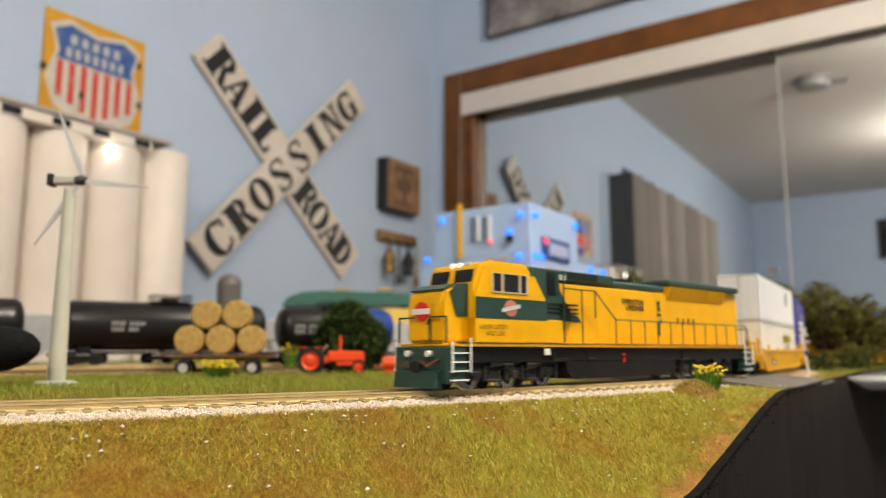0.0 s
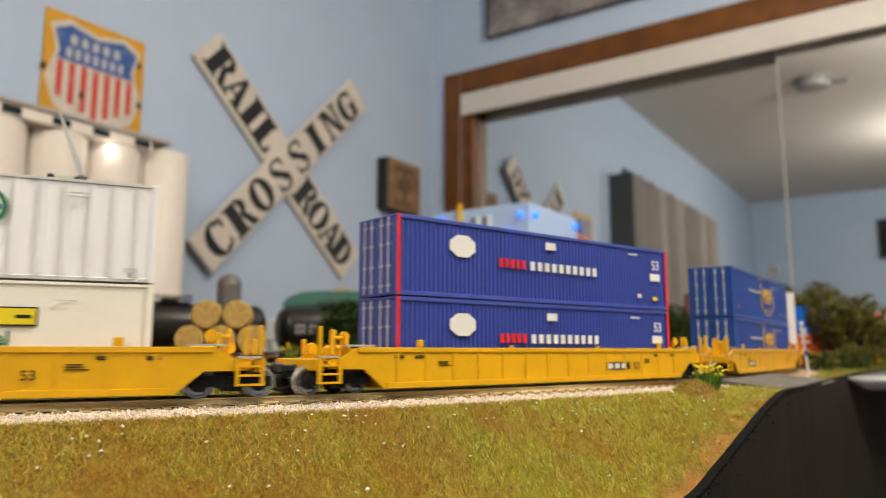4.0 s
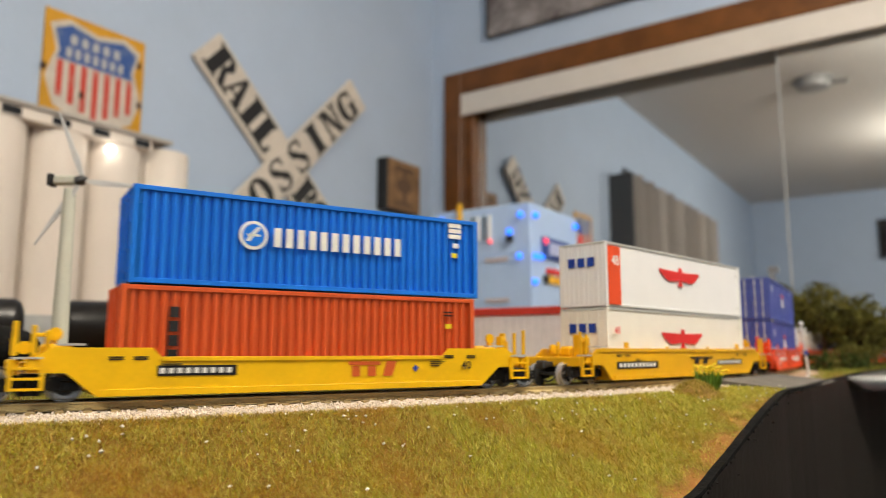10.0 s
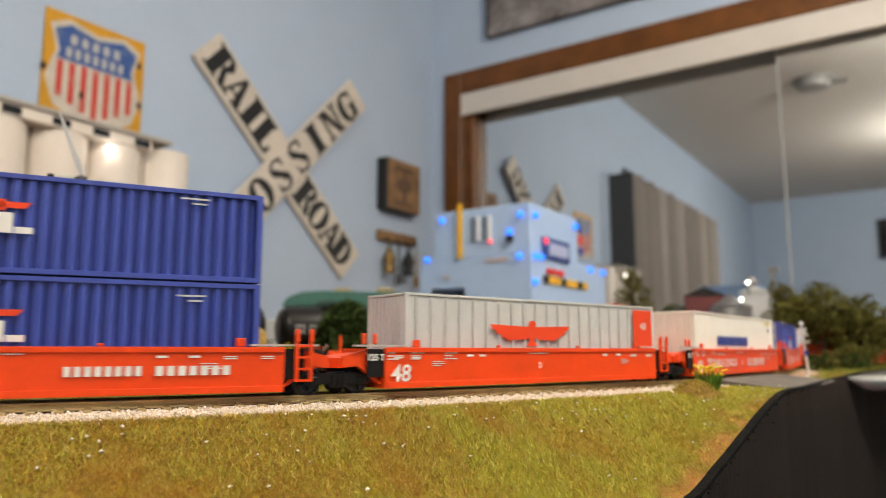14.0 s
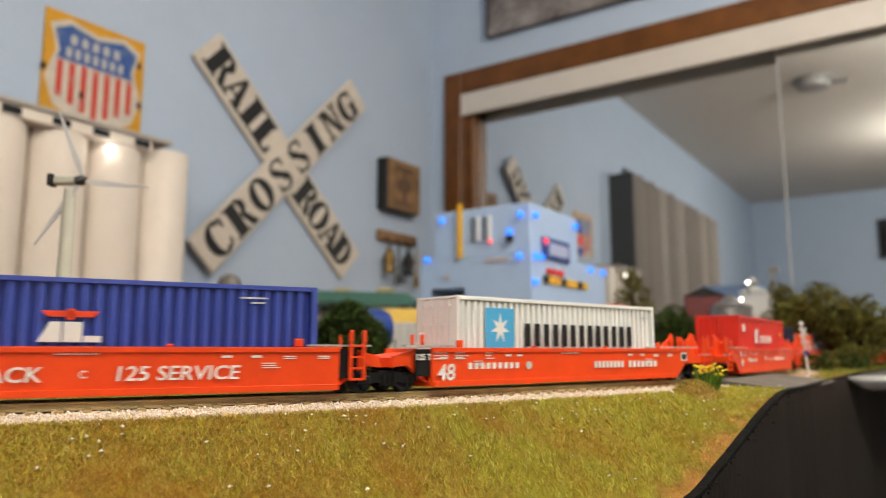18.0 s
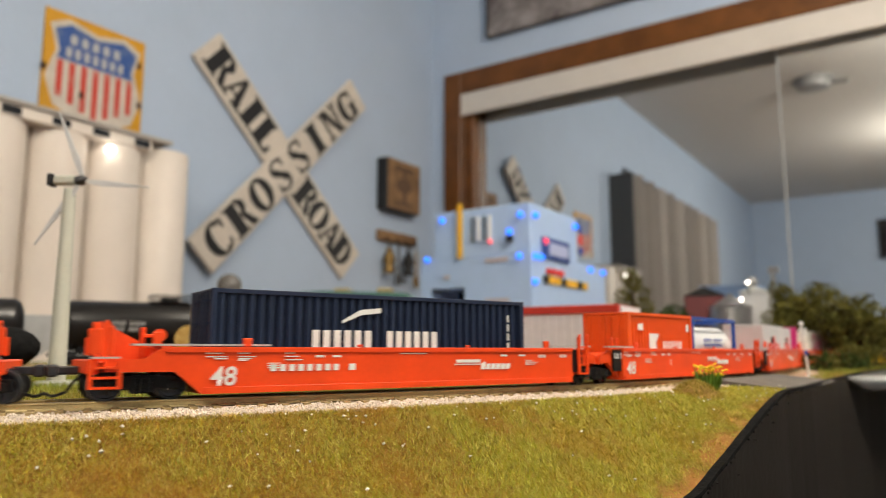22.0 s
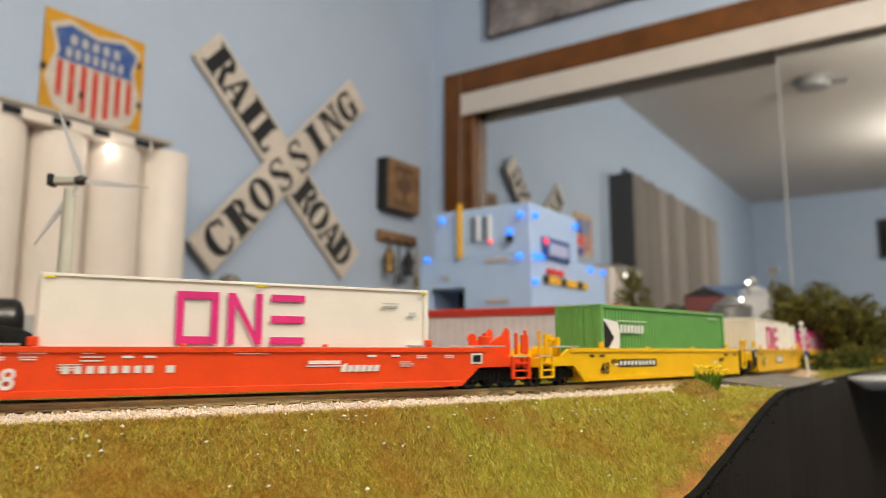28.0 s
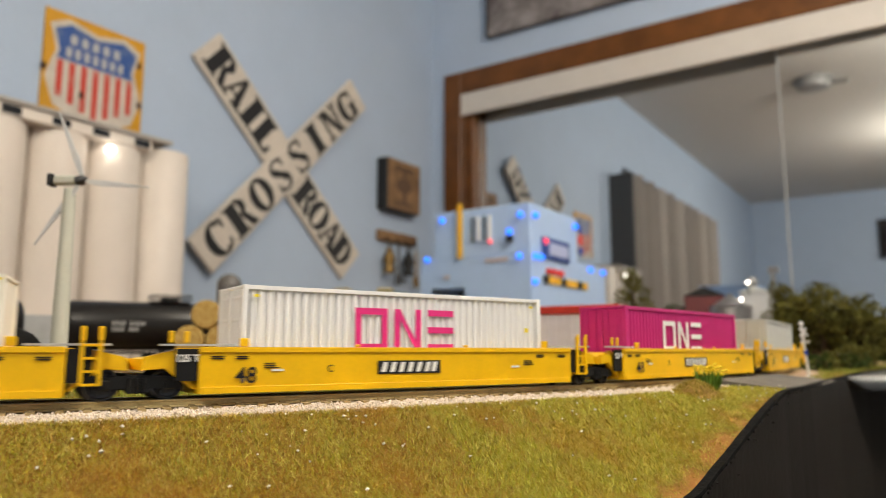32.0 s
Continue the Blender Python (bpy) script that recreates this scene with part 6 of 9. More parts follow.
SP = [(2.0106, "tip", "joint"), (2.2191, "truck", "joint"), (2.4293, "truck", "joint"), (2.6365, "truck", "joint"), (2.8453, "truck", "tip")]
for i, (ce, l, r) in enumerate(SP):
    u = unit("vermilion red articulated model well car", ce, RED, l, r)
    number(u, "48", -0.0785 if i else -0.0755, 0.0072, 0.0064, -0.0169, LETTER_WHITE, "white number", 0.1)
    if i in (2, 3):
        for w_, x in (("DOUBLE STACK", -0.0385), ("125 SERVICE", 0.0285)):
            bm = letters(w_, 0.0046, bold=0.00008, shear=0.12)
            bmesh.ops.scale(bm, vec=(1.12, 1, 1), verts=bm.verts)
            part("lettering", bm, LETTER_WHITE, u, "white lettering", Matrix.Translation((x, -0.0173, 0.0086)))
        number(u, "E" if i == 2 else "C", 0.0, 0.0086, 0.0024, -0.0169, LETTER_WHITE, "white unit letter")
    elif i == 1:
        number(u, "D", -0.0015, 0.0096, 0.0024, -0.0169, LETTER_WHITE, "white unit letter")
    else:
        decals(u, -0.0169, [(bars(-0.0660, -0.0350, 0.0086, 0.0112, 9), LETTER_WHITE, "white number bars"), ([disc(-0.0300, 0.0098, 0.0018, 14)], GREY, "small round stencil"), (bars(0.0155, 0.0392, 0.0080, 0.0112, 8, 0.8) + bars(0.0425, 0.0676, 0.0080, 0.0112, 7, 0.8), LETTER_WHITE, "white lettering bars")])
    if r == "tip":
        decals(u, -0.0169, [([rect(0.090, 0.0955, 0.0108, 0.0152)], LETTER_WHITE, "white inspection label"), ([rect(0.0908, 0.0947, 0.0116, 0.0144)], LETTER_BLACK, "black label centre")])
acc_apl = [([[(-0.0115, 0.0225), (0.0055, 0.0225), (0.0035, 0.0205), (-0.0095, 0.0205)], rect(-0.0042, -0.0018, 0.0196, 0.0232)], mat("orange_red_mark", (0.80, 0.07, 0.02), 0.5), "orange red winged mark"),
           ([[(-0.0122, 0.0125), (-0.0088, 0.0190), (-0.0055, 0.0190), (-0.0055, 0.0125)], rect(-0.0050, 0.0005, 0.0125, 0.0190), rect(0.0010, 0.0062, 0.0125, 0.0146)], LETTER_WHITE, "white emblem blocks"),
           ([rect(0.0500, 0.0600, 0.0282, 0.0288), rect(0.0540, 0.0590, 0.0265, 0.0271)], GREY, "small stencils"), ([rect(-0.0765, -0.0700, H - 0.0006, H - 0.0001)], LETTER_YELLOW, "yellow edge")]
for lev in (1, 0):
    container("navy blue corrugated container with white emblem blocks", 2.0085, 0, F45, ROYAL, "corrugated", lev, HU, "containers", accents=acc_apl, end_m=None, rod_m=GREY, pitch=0.0041, amp=0.0009)
    number(RIDERS[-1][0], "45", -0.0715, 0.0235, 0.0052, -0.0143, LETTER_WHITE, "white number", 0.2)
container("silver ribbed container with a red winged emblem", 2.2264, 0, 0.1640, mat("dull_silver_paint", (0.68, 0.69, 0.69), 0.38, 0.15, grain=0.12, scale=80), "posts", 0, HU, "containers", pitch=0.0078, door="ribs", tops=GREY,
          accents=[(eagle(-0.0112, 0.0180, 0.051, 0.0085), mat("orange_red_mark", (0.80, 0.07, 0.02), 0.5), "red winged emblem"), ([rect(0.0635, 0.0790, 0.001, 0.031)], mat("orange_red_mark", (0.80, 0.07, 0.02), 0.5), "red end panel")])
number(RIDERS[-1][0], "48", 0.0712, 0.0225, 0.0034, -0.0146, LETTER_WHITE, "white number")
container("cream container with blue lettering bars", 2.4350, 0, 0.1640, CREAM, "plain", 0, HU, "containers", door="ribs",
          accents=[(bars(-0.0427, 0.0190, 0.0130, 0.0192, 15, 0.66), LETTER_BLUE, "blue lettering bars"), ([rect(0.0610, 0.0740, 0.0292, 0.0302)], LETTER_YELLOW, "yellow label")])
number(RIDERS[-1][0], "48", 0.0668, 0.0240, 0.0030, -0.0144, LETTER_BLUE, "blue number")
container("navy blue corrugated container with white emblem blocks", 2.6350, 0, F45, ROYAL, "corrugated", 0, HU, "containers", accents=acc_apl, rod_m=GREY, pitch=0.0041, amp=0.0009)
number(RIDERS[-1][0], "45", -0.0740, 0.0165, 0.0050, -0.0143, LETTER_WHITE, "white number", 0.2)
star = [(-0.0450 + (0.0058 if i % 2 == 0 else 0.0022) * math.cos(i * math.pi / 7 + 1.571), 0.0196 + (0.0066 if i % 2 == 0 else 0.0025) * math.sin(i * math.pi / 7 + 1.571)) for i in range(14)]
container("off-white corrugated container with a white star on blue", 2.8453, 0, F40, mat("off_white_box_paint", (0.84, 0.86, 0.85), 0.4, grain=0.04, scale=90), "corrugated", 0, HU, "containers", pitch=0.0036, amp=0.0010,
          accents=[([rect(-0.0537, -0.0363, 0.0110, 0.0285)], LETTER_SKY, "light blue square"), ([star], LETTER_WHITE, "white star"), (bars(-0.0295, 0.0520, 0.0118, 0.0222, 13, 0.66), LETTER_BLACK, "black lettering bars"), ([rect(0.0575, 0.0640, 0.0290, 0.0296), rect(0.0575, 0.0640, 0.0278, 0.0284)], GREY, "small stencils")])

c14 = single("vermilion red model well car with a red container", 3.097, RED, 0.0800, 0.2255)
number(c14, "48", -0.0750, 0.0085, 0.0044, -0.0169, LETTER_WHITE, "white number", 0.1)
decals(c14, -0.0169, [(bars(-0.0563, -0.0328, 0.0090, 0.0110, 8, 0.7), LETTER_WHITE, "white number bars"), ([disc(-0.0085, 0.0112, 0.0018, 14), rect(-0.0035, -0.0018, 0.0102, 0.0110)] + bars(0.002, 0.0115, 0.0095, 0.0108, 4, 0.6) + bars(0.0170, 0.0560, 0.0096, 0.0114, 11, 0.8), LETTER_WHITE, "white lettering bars")])
def tall_mark(x0, x1, dz=0.0):
    """A tall white block with a slanted edge, then shorter blocks."""
    return [([[(x0 + 0.001, 0.0110 + dz), (x0 + 0.0100, 0.0110 + dz), (x0 + 0.0078, 0.0155 + dz), (x0 + 0.0118, 0.0208 + dz), (x0 + 0.001, 0.0208 + dz)]], LETTER_WHITE, "white tall emblem block"), (bars(x0 + 0.0155, x1, 0.0112 + dz, 0.0168 + dz, 8, 0.62), LETTER_WHITE, "white lettering bars")]


container("red corrugated container with white lettering bars", 3.0998, 0, F40, RED2, "corrugated", 0, 0.0800, "containers", lift=0.0018, pitch=0.0034,
          accents=tall_mark(-0.0275, 0.0262, 0.0040) + [([[(-0.0616, 0.0225), (-0.0548, 0.0225), (-0.0548, 0.0270), (-0.0616, 0.0275)]], LETTER_WHITE, "small white flag"), ([rect(0.0535, 0.0575, 0.0215, 0.0235)], LETTER_YELLOW, "yellow label")])

SQ = [(3.3465, "tip", "joint"), (3.5535, "truck", "joint"), (3.7610, "truck", "joint"), (3.9654, "truck", "joint"), (4.1715, "truck", "tip")]
for i, (ce, l, r) in enumerate(SQ):
    u = unit("vermilion red articulated model well car", ce, RED, l, r)
    number(u, "48", -0.0785, 0.0073, 0.0062, -0.0169, LETTER_WHITE, "white number", 0.1)
    x0 = 0.0145
    if i in (0, 4):
        decals(u, -0.0169, [(bars(-0.0616, -0.0336, 0.0090, 0.0114, 8, 0.75) + [rect(-0.0307, -0.0280, 0.0090, 0.0114)], LETTER_WHITE, "white number bars")])
        x0 = 0.0190
    else:
        number(u, " CED"[i], -0.0345 if i < 3 else -0.02, 0.0098, 0.0026, -0.0169, LETTER_WHITE, "white unit letter")
    decals(u, -0.0169, [([rect(x0 - 0.001, x0 + 0.014, 0.0104, 0.0108), rect(x0, x0 + 0.0125, 0.0113, 0.0126)], LETTER_WHITE, "white italic bars"), ([[(x, 0.0084), (x + 0.0022, 0.0084), (x + 0.0028, 0.0108 + (0.001 if k == 0 else 0)), (x + 0.0006, 0.0108)] for k, x in enumerate([x0 + 0.0125 + 0.0027 * j for j in range(6)])], LETTER_WHITE, "white italic lettering bars")])
    if r == "tip":
        decals(u, -0.0169, [([rect(0.090, 0.0955, 0.0108, 0.0152)], LETTER_WHITE, "white inspection label"), ([rect(0.0908, 0.0947, 0.0116, 0.0144)], LETTER_BLACK, "black label centre")])
container("dark navy corrugated container with white lettering bars", 3.3344, 0, F40, NAVY, "corrugated", 0, HU, "containers", lift=0.0, pitch=0.0036, amp=0.0008,
          accents=[(bars(-0.0323, -0.0060, 0.0118, 0.0192, 6, 0.78) + bars(-0.0005, 0.0246, 0.0118, 0.0192, 6, 0.78), LETTER_WHITE, "white lettering blocks"), ([[(-0.0203, 0.0218), (-0.0120, 0.0252), (-0.0034, 0.0262), (-0.0034, 0.0282), (-0.0125, 0.0272), (-0.0203, 0.0228)]], LETTER_WHITE, "white swoosh"), ([rect(0.0600, 0.0612, 0.0120 + i * 0.004, 0.0150 + i * 0.004) for i in range(4)], GREY, "small stencils")])
container("short orange corrugated container with white lettering bars", 3.5180, 0, F20, plastic("vermilion_box_paint", (0.88, 0.115, 0.014)), "corrugated", 0, HU, "containers", lift=0.0, h=H - 0.0014, pitch=0.0030, amp=0.0007,
          accents=tall_mark(-0.0150, 0.0225) + [([[(-0.0255, 0.0225), (-0.0205, 0.0225), (-0.0205, 0.0262), (-0.0255, 0.0255)], rect(0.0270, 0.0300, 0.0225, 0.0265)], LETTER_WHITE, "small white flag")])


def tank_container(centre):
    c = thing("tank_container", Matrix.Identity(4), "silver tank in a blue steel frame with lettering bars", "tank container", "containers")
    RIDERS.append((c, centre, HU + 0.0185, 0.0048, 0.0))
    L, Y, h = F20 / 2, 0.0138, H - 0.0015
    for sx in (-1, 1):
        for sy in (-1, 1):
            part("corner_post", boxes((min(sx * L, sx * (L - 0.002)), max(sx * L, sx * (L - 0.002)), min(sy * Y, sy * (Y - 0.002)), max(sy * Y, sy * (Y - 0.002)), 0, h), bevel=0.0002), BLUE, c)
        part("end_beam", boxes((min(sx * L, sx * (L - 0.0018)), max(sx * L, sx * (L - 0.0018)), -Y + 0.0021, Y - 0.0021, h - 0.002, h)), BLUE, c)
    for sy in (-1, 1):
        part("top_beam", boxes((-L + 0.0021, L - 0.0021, min(sy * Y, sy * (Y - 0.0015)), max(sy * Y, sy * (Y - 0.0015)), h - 0.0018, h)), BLUE, c)
        part("bottom_beam", boxes((-L + 0.0021, L - 0.0021, min(sy * Y, sy * (Y - 0.0015)), max(sy * Y, sy * (Y - 0.0015)), 0.0, 0.002)), BLUE, c)
    m = Matrix.Translation((0, 0, 0.0148)) @ Matrix.Rotation(math.pi / 2, 4, "Y")
    part("tank_shell", lathe(bmesh.new(), [(0.006, -0.031), (0.0105, -0.030), (0.0122, -0.028), (0.0124, 0.028), (0.0105, 0.030), (0.006, 0.031)], 28, m), SILVER, c, "silver tank shell", smooth=True)
    part("top_walkway", boxes((-0.024, 0.024, -0.006, 0.006, 0.0278, 0.0284)), BLUE, c, "blue top walkway")
    decals(c, -0.0130, [(bars(-0.0165, -0.004, 0.0172, 0.0190, 5, 0.6) + bars(-0.001, 0.0125, 0.0172, 0.0190, 7, 0.6) + bars(-0.0165, 0.0125, 0.0142, 0.0158, 14, 0.6), LETTER_BLUE, "blue lettering bars"), ([rect(0.0165, 0.0260, 0.0140, 0.0180), rect(0.0165, 0.0260, 0.0118, 0.0132)], LETTER_WHITE, "white label")])


tank_container(3.5885)
for k, x in enumerate((3.7237, 3.7947)):
    flag = [[(-0.0245, 0.0112), (-0.0060, 0.0112), (-0.0060, 0.0175), (-0.0215, 0.0175)], [(0.0050, 0.0112), (0.0250, 0.0112), (0.0230, 0.0172), (0.0060, 0.0172)], [(-0.0050, 0.0112), (0.0005, 0.0112), (0.0065, 0.0215), (0.0035, 0.0235), (0.001, 0.02)]]
    container("short pale grey ribbed container with a red and black flag emblem", x, 0, F20 + 0.0008, SILVER, "posts", 0, HU, "containers", lift=0.0, h=0.0309, pitch=0.0042, door="ribs",
              accents=[(flag, LETTER_RED, "red emblem panels"), ([rect(-0.0110, -0.0015, 0.0176, 0.0222)], LETTER_BLACK, "black emblem block"), (bars(-0.0210, -0.0090, 0.0126, 0.0160, 3, 0.5) + bars(0.0075, 0.0215, 0.0126, 0.0158, 4, 0.5), LETTER_WHITE, "white lettering bars")])
container("magenta corrugated container with a white square emblem", 3.9725, 0, F40, MAGENTA, "corrugated", 0, HU, "containers", pitch=0.0034, accents=[(square_logo(-0.0274, 0.0223, 0.0098, 0.0265), LETTER_WHITE, "white square emblem")])
container("cream container with a pink square emblem", 4.1725, 0, F40, CREAM, "plain", 0, HU, "containers", lift=0.0028, door="ribs", accents=[(square_logo(-0.0289, 0.0169, 0.0110, 0.0290), PINK, "pink square emblem"), ([rect(0.0490, 0.0560, z, z + 0.0005) for z in (0.0270, 0.0258)] + [rect(0.0610, 0.0640, 0.0225, 0.0240)], GREY, "small stencils"), ([rect(-0.0690, -0.0660, 0.0315, 0.0322), rect(0.0660, 0.0690, 0.0315, 0.0322), rect(-0.002, 0.002, 0.0315, 0.0322)], LETTER_YELLOW, "yellow edge marks")])

TT = [(4.4142, "tip", "joint"), (4.6223, "truck", "joint"), (4.8304, "truck", "joint"), (5.0390, "truck", "joint"), (5.2475, "truck", "tip")]
for i, (ce, l, r) in enumerate(TT):
    u = unit("yellow articulated model well car", ce, YELLOW2, l, r, nm=LETTER_BLACK)
    number(u, "48", -0.0695, 0.0075, 0.0054, -0.0169, LETTER_BLACK, "black number", 0.05)
    if i == 0:
        road_bars(u, -0.0555, -0.0195, 0.0090, 0.0112, 10, LETTER_WHITE, LETTER_BLACK)
    else:
        number(u, " ECDA"[i], -0.0375, 0.0096, 0.0026, -0.0169, LETTER_BLACK, "black unit letter")
        decals(u, -0.0169, [([rect(-0.0172, 0.0120, 0.0073, 0.0124)], LETTER_BLACK, "black panel"), ([[(x, 0.0080), (x + 0.0021, 0.0080), (x + 0.0032, 0.0118), (x + 0.0011, 0.0118)] for x in (-0.0158, -0.0118, -0.0078, -0.0038, 0.0002, 0.0042, 0.0074)], LETTER_WHITE, "white slanted emblem bars")])
    decals(u, -0.0169, [([rect(-0.0600, -0.0555, 0.0090, 0.0098), rect(0.0495, 0.0540, 0.0090, 0.0098)], LETTER_WHITE, "white patch")])
container("leaf green corrugated container with a white and black arrow emblem", 4.4170, 0, F40, GREEN, "corrugated", 0, HU, "containers", pitch=0.0030, amp=0.0006,
          accents=[([[(-0.0674, 0.0085), (-0.0560, 0.0085), (-0.0532, 0.0120), (-0.0528, 0.0200), (-0.0545, 0.0245), (-0.0674, 0.0260)]], LETTER_WHITE, "white emblem field"), ([[(-0.0674, 0.0085), (-0.0665, 0.0085), (-0.0585, 0.0165), (-0.0665, 0.0245), (-0.0674, 0.0245)]], LETTER_BLACK, "black arrow"), (bars(-0.0525, -0.0285, 0.0190, 0.0232, 7, 0.75) + [rect(-0.056, -0.0265, 0.0250, 0.0254)], LETTER_WHITE, "white lettering bars"), ([rect(0.0470, 0.0590, 0.0290, 0.0296)], GREY, "small stencils")])
container("cream container with a pink square emblem", 4.6195, 0, F40, CREAM, "plain", 0, HU, "containers", door="ribs", accents=[(square_logo(-0.0300, 0.0170, 0.0108, 0.0280), PINK, "pink square emblem"), ([rect(0.0490, 0.0560, z, z + 0.0005) for z in (0.0270, 0.0258)] + [rect(0.0600, 0.0640, 0.0225, 0.0238)], GREY, "small stencils"), ([rect(-0.0690, -0.0650, 0.0315, 0.0322), rect(-0.002, 0.002, 0.0315, 0.0322), rect(0.0650, 0.0690, 0.0315, 0.0322)], LETTER_YELLOW, "yellow edge marks")])
container("white corrugated container with a pink square emblem", 4.8300, 0, F40, WHITE, "corrugated", 0, HU, "containers", pitch=0.0034, accents=[(square_logo(-0.0253, 0.0209, 0.0100, 0.0265), PINK, "pink square emblem"), ([rect(0.0600, 0.0620, 0.0180, 0.0200), rect(0.0630, 0.0650, 0.0290, 0.0300), rect(-0.0660, -0.0640, 0.0290, 0.0300)], LETTER_YELLOW, "yellow labels")])
container("magenta corrugated container with a white square emblem", 5.0330, 0, F40, MAGENTA, "corrugated", 0, HU, "containers", pitch=0.0034, accents=[(square_logo(-0.0300, 0.0180, 0.0098, 0.0265), LETTER_WHITE, "white square emblem")])
container("pale grey corrugated container", 5.2475, 0, F40, GREY, "corrugated", 0, HU, "containers", pitch=0.0034)


# ---- scenery: turf, ballast, road ----
def from_arrays(name, verts, faces_n, material, parent=None, label="", category="", kind="stuff"):
    """One mesh of many loose triangles: verts has three rows for each."""
    n = len(verts)
    me = bpy.data.meshes.new(name)
    me.vertices.add(n)
    me.vertices.foreach_set("co", np.asarray(verts, dtype=np.float32).ravel())
    me.loops.add(n)
    me.loops.foreach_set("vertex_index", np.arange(n, dtype=np.int32))
    me.polygons.add(n // 3)
    me.polygons.foreach_set("loop_start", np.arange(0, n, 3, dtype=np.int32))
    me.update(calc_edges=True)
    me.materials.append(material)
    ob = new(name, me)
    ob.parent = parent
    return tagged(ob, label, category, kind=kind)


def inside(x, y, poly):
    """Which of the points lie in the outline."""
    ok = np.zeros(len(x), bool)
    for (x0, y0), (x1, y1) in zip(poly, poly[1:] + poly[:1]):
        cut = ((y0 > y) != (y1 > y)) & (x < (x1 - x0) * (y - y0) / (y1 - y0 + 1e-12) + x0)
        ok ^= cut
    return ok


ROAD_NEAR = [(0.197, 0.40), (0.295, 0.545)]
ROAD = [(0.197, 0.40), (0.295, 0.545), (0.205, 0.62), (0.108, 0.475)]
rng = np.random.default_rng(7)


def grass_mat(name, fibres, patch, scale, ramp, share):
    """Grass fibres: each takes one of several colours, and noise lays patches of another over them."""
    m = bpy.data.materials.new(name)
    m.use_nodes = True
    nt = m.node_tree
    b = nt.nodes["Principled BSDF"]
    b.inputs["Roughness"].default_value = 0.5
    b.inputs["Specular IOR Level"].default_value = 0.35
    geo = nt.nodes.new("ShaderNodeNewGeometry")
    cr = nt.nodes.new("ShaderNodeValToRGB")
    el = cr.color_ramp.elements
    el[0].color, el[0].position = (*fibres[0], 1), 0.0
    el[1].color, el[1].position = (*fibres[-1], 1), 1.0
    for i in range(1, len(fibres) - 1):
        e = el.new(i / (len(fibres) - 1))
        e.color = (*fibres[i], 1)
    nt.links.new(geo.outputs["Random Per Island"], cr.inputs["Fac"])
    tc = nt.nodes.new("ShaderNodeTexCoord")
    n1 = nt.nodes.new("ShaderNodeTexNoise")
    n1.inputs["Scale"].default_value = scale
    n1.inputs["Detail"].default_value = 5
    nt.links.new(tc.outputs["Object"], n1.inputs["Vector"])
    mr = nt.nodes.new("ShaderNodeMapRange")
    mr.inputs["From Min"].default_value, mr.inputs["From Max"].default_value = ramp
    mr.inputs["To Max"].default_value = share
    nt.links.new(n1.outputs["Fac"], mr.inputs["Value"])
    mix = nt.nodes.new("ShaderNodeMix")
    mix.data_type = "RGBA"
    nt.links.new(mr.outputs["Result"], mix.inputs["Factor"])
    nt.links.new(cr.outputs["Color"], mix.inputs["A"])
    mix.inputs["B"].default_value = (*patch, 1)
    nt.links.new(mix.outputs["Result"], b.inputs["Base Color"])
    return m


def blades(n, x0, x1, y0, y1, keep, length, width, lean):
    x, y = rng.uniform(x0, x1, n), rng.uniform(y0, y1, n)
    ok = inside(x, y, OUT) & ~inside(x, y, ROAD)
    x, y = x[ok], y[ok]
    ok = np.abs(near_line(x, y)) > 0.0255
    x, y = x[ok], y[ok]
    ok = keep(x, y)
    x, y = x[ok], y[ok]
    m = len(x)
    a = rng.uniform(0, 2 * np.pi, m)
    ln = length * rng.uniform(0.5, 1.3, m)
    tilt = np.abs(rng.normal(lean, 0.28, m))
    b = rng.uniform(0, np.pi, m)
    d, at = near_line(x, y, True)
    low, steep = fall(at, -d)
    h = np.interp(at, _g, _a)
    base = np.stack([x, y, GZ - low + rng.uniform(-0.0002, 0.0009, m)], 1)
    side = np.stack([np.cos(b), np.sin(b), np.zeros(m)], 1) * (width * rng.uniform(0.6, 1.4, m))[:, None]
    # directions along the track, down the slope and away from the ground
    t1 = np.stack([np.cos(h), np.sin(h), 0 * h], 1)
    f = np.stack([np.sin(h), -np.cos(h), 0 * h], 1)
    c_ = 1 / np.sqrt(1 + steep ** 2)
    up_ = f * (steep * c_)[:, None] + np.array([0, 0, 1.0]) * c_[:, None]
    t2 = np.cross(up_, t1)
    tip = (t1 * (np.cos(a) * np.sin(tilt))[:, None] + t2 * (np.sin(a) * np.sin(tilt))[:, None] + up_ * np.cos(tilt)[:, None]) * ln[:, None]
    v = np.empty((m, 3, 3))
    v[:, 0], v[:, 1], v[:, 2] = base - side, base + side, base + tip
    return v.reshape(-1, 3)


# The palest fibre colours put glints into the green grass.
TURF = grass_mat("olive_static_grass", [(0.14, 0.15, 0.006), (0.50, 0.46, 0.012), (0.26, 0.34, 0.010), (0.92, 0.82, 0.20), (0.20, 0.26, 0.008), (0.55, 0.38, 0.015), (0.10, 0.11, 0.005), (0.75, 0.66, 0.05)], (0.42, 0.20, 0.012), 40, (0.47, 0.65), 0.5)
MEADOW = grass_mat("green_meadow_grass", [(0.10, 0.16, 0.01), (0.25, 0.32, 0.03), (0.20, 0.26, 0.02), (0.34, 0.32, 0.05)], (0.26, 0.20, 0.03), 18, (0.45, 0.7), 0.7)


def front_side(x, y):
    return near_line(x, y) < 0


def field(x, y):
    d = near_line(x, y)
    return (d > 0) & (y < 0.60 + 0.3 * (x + 0.4)) & (y < 0.64)


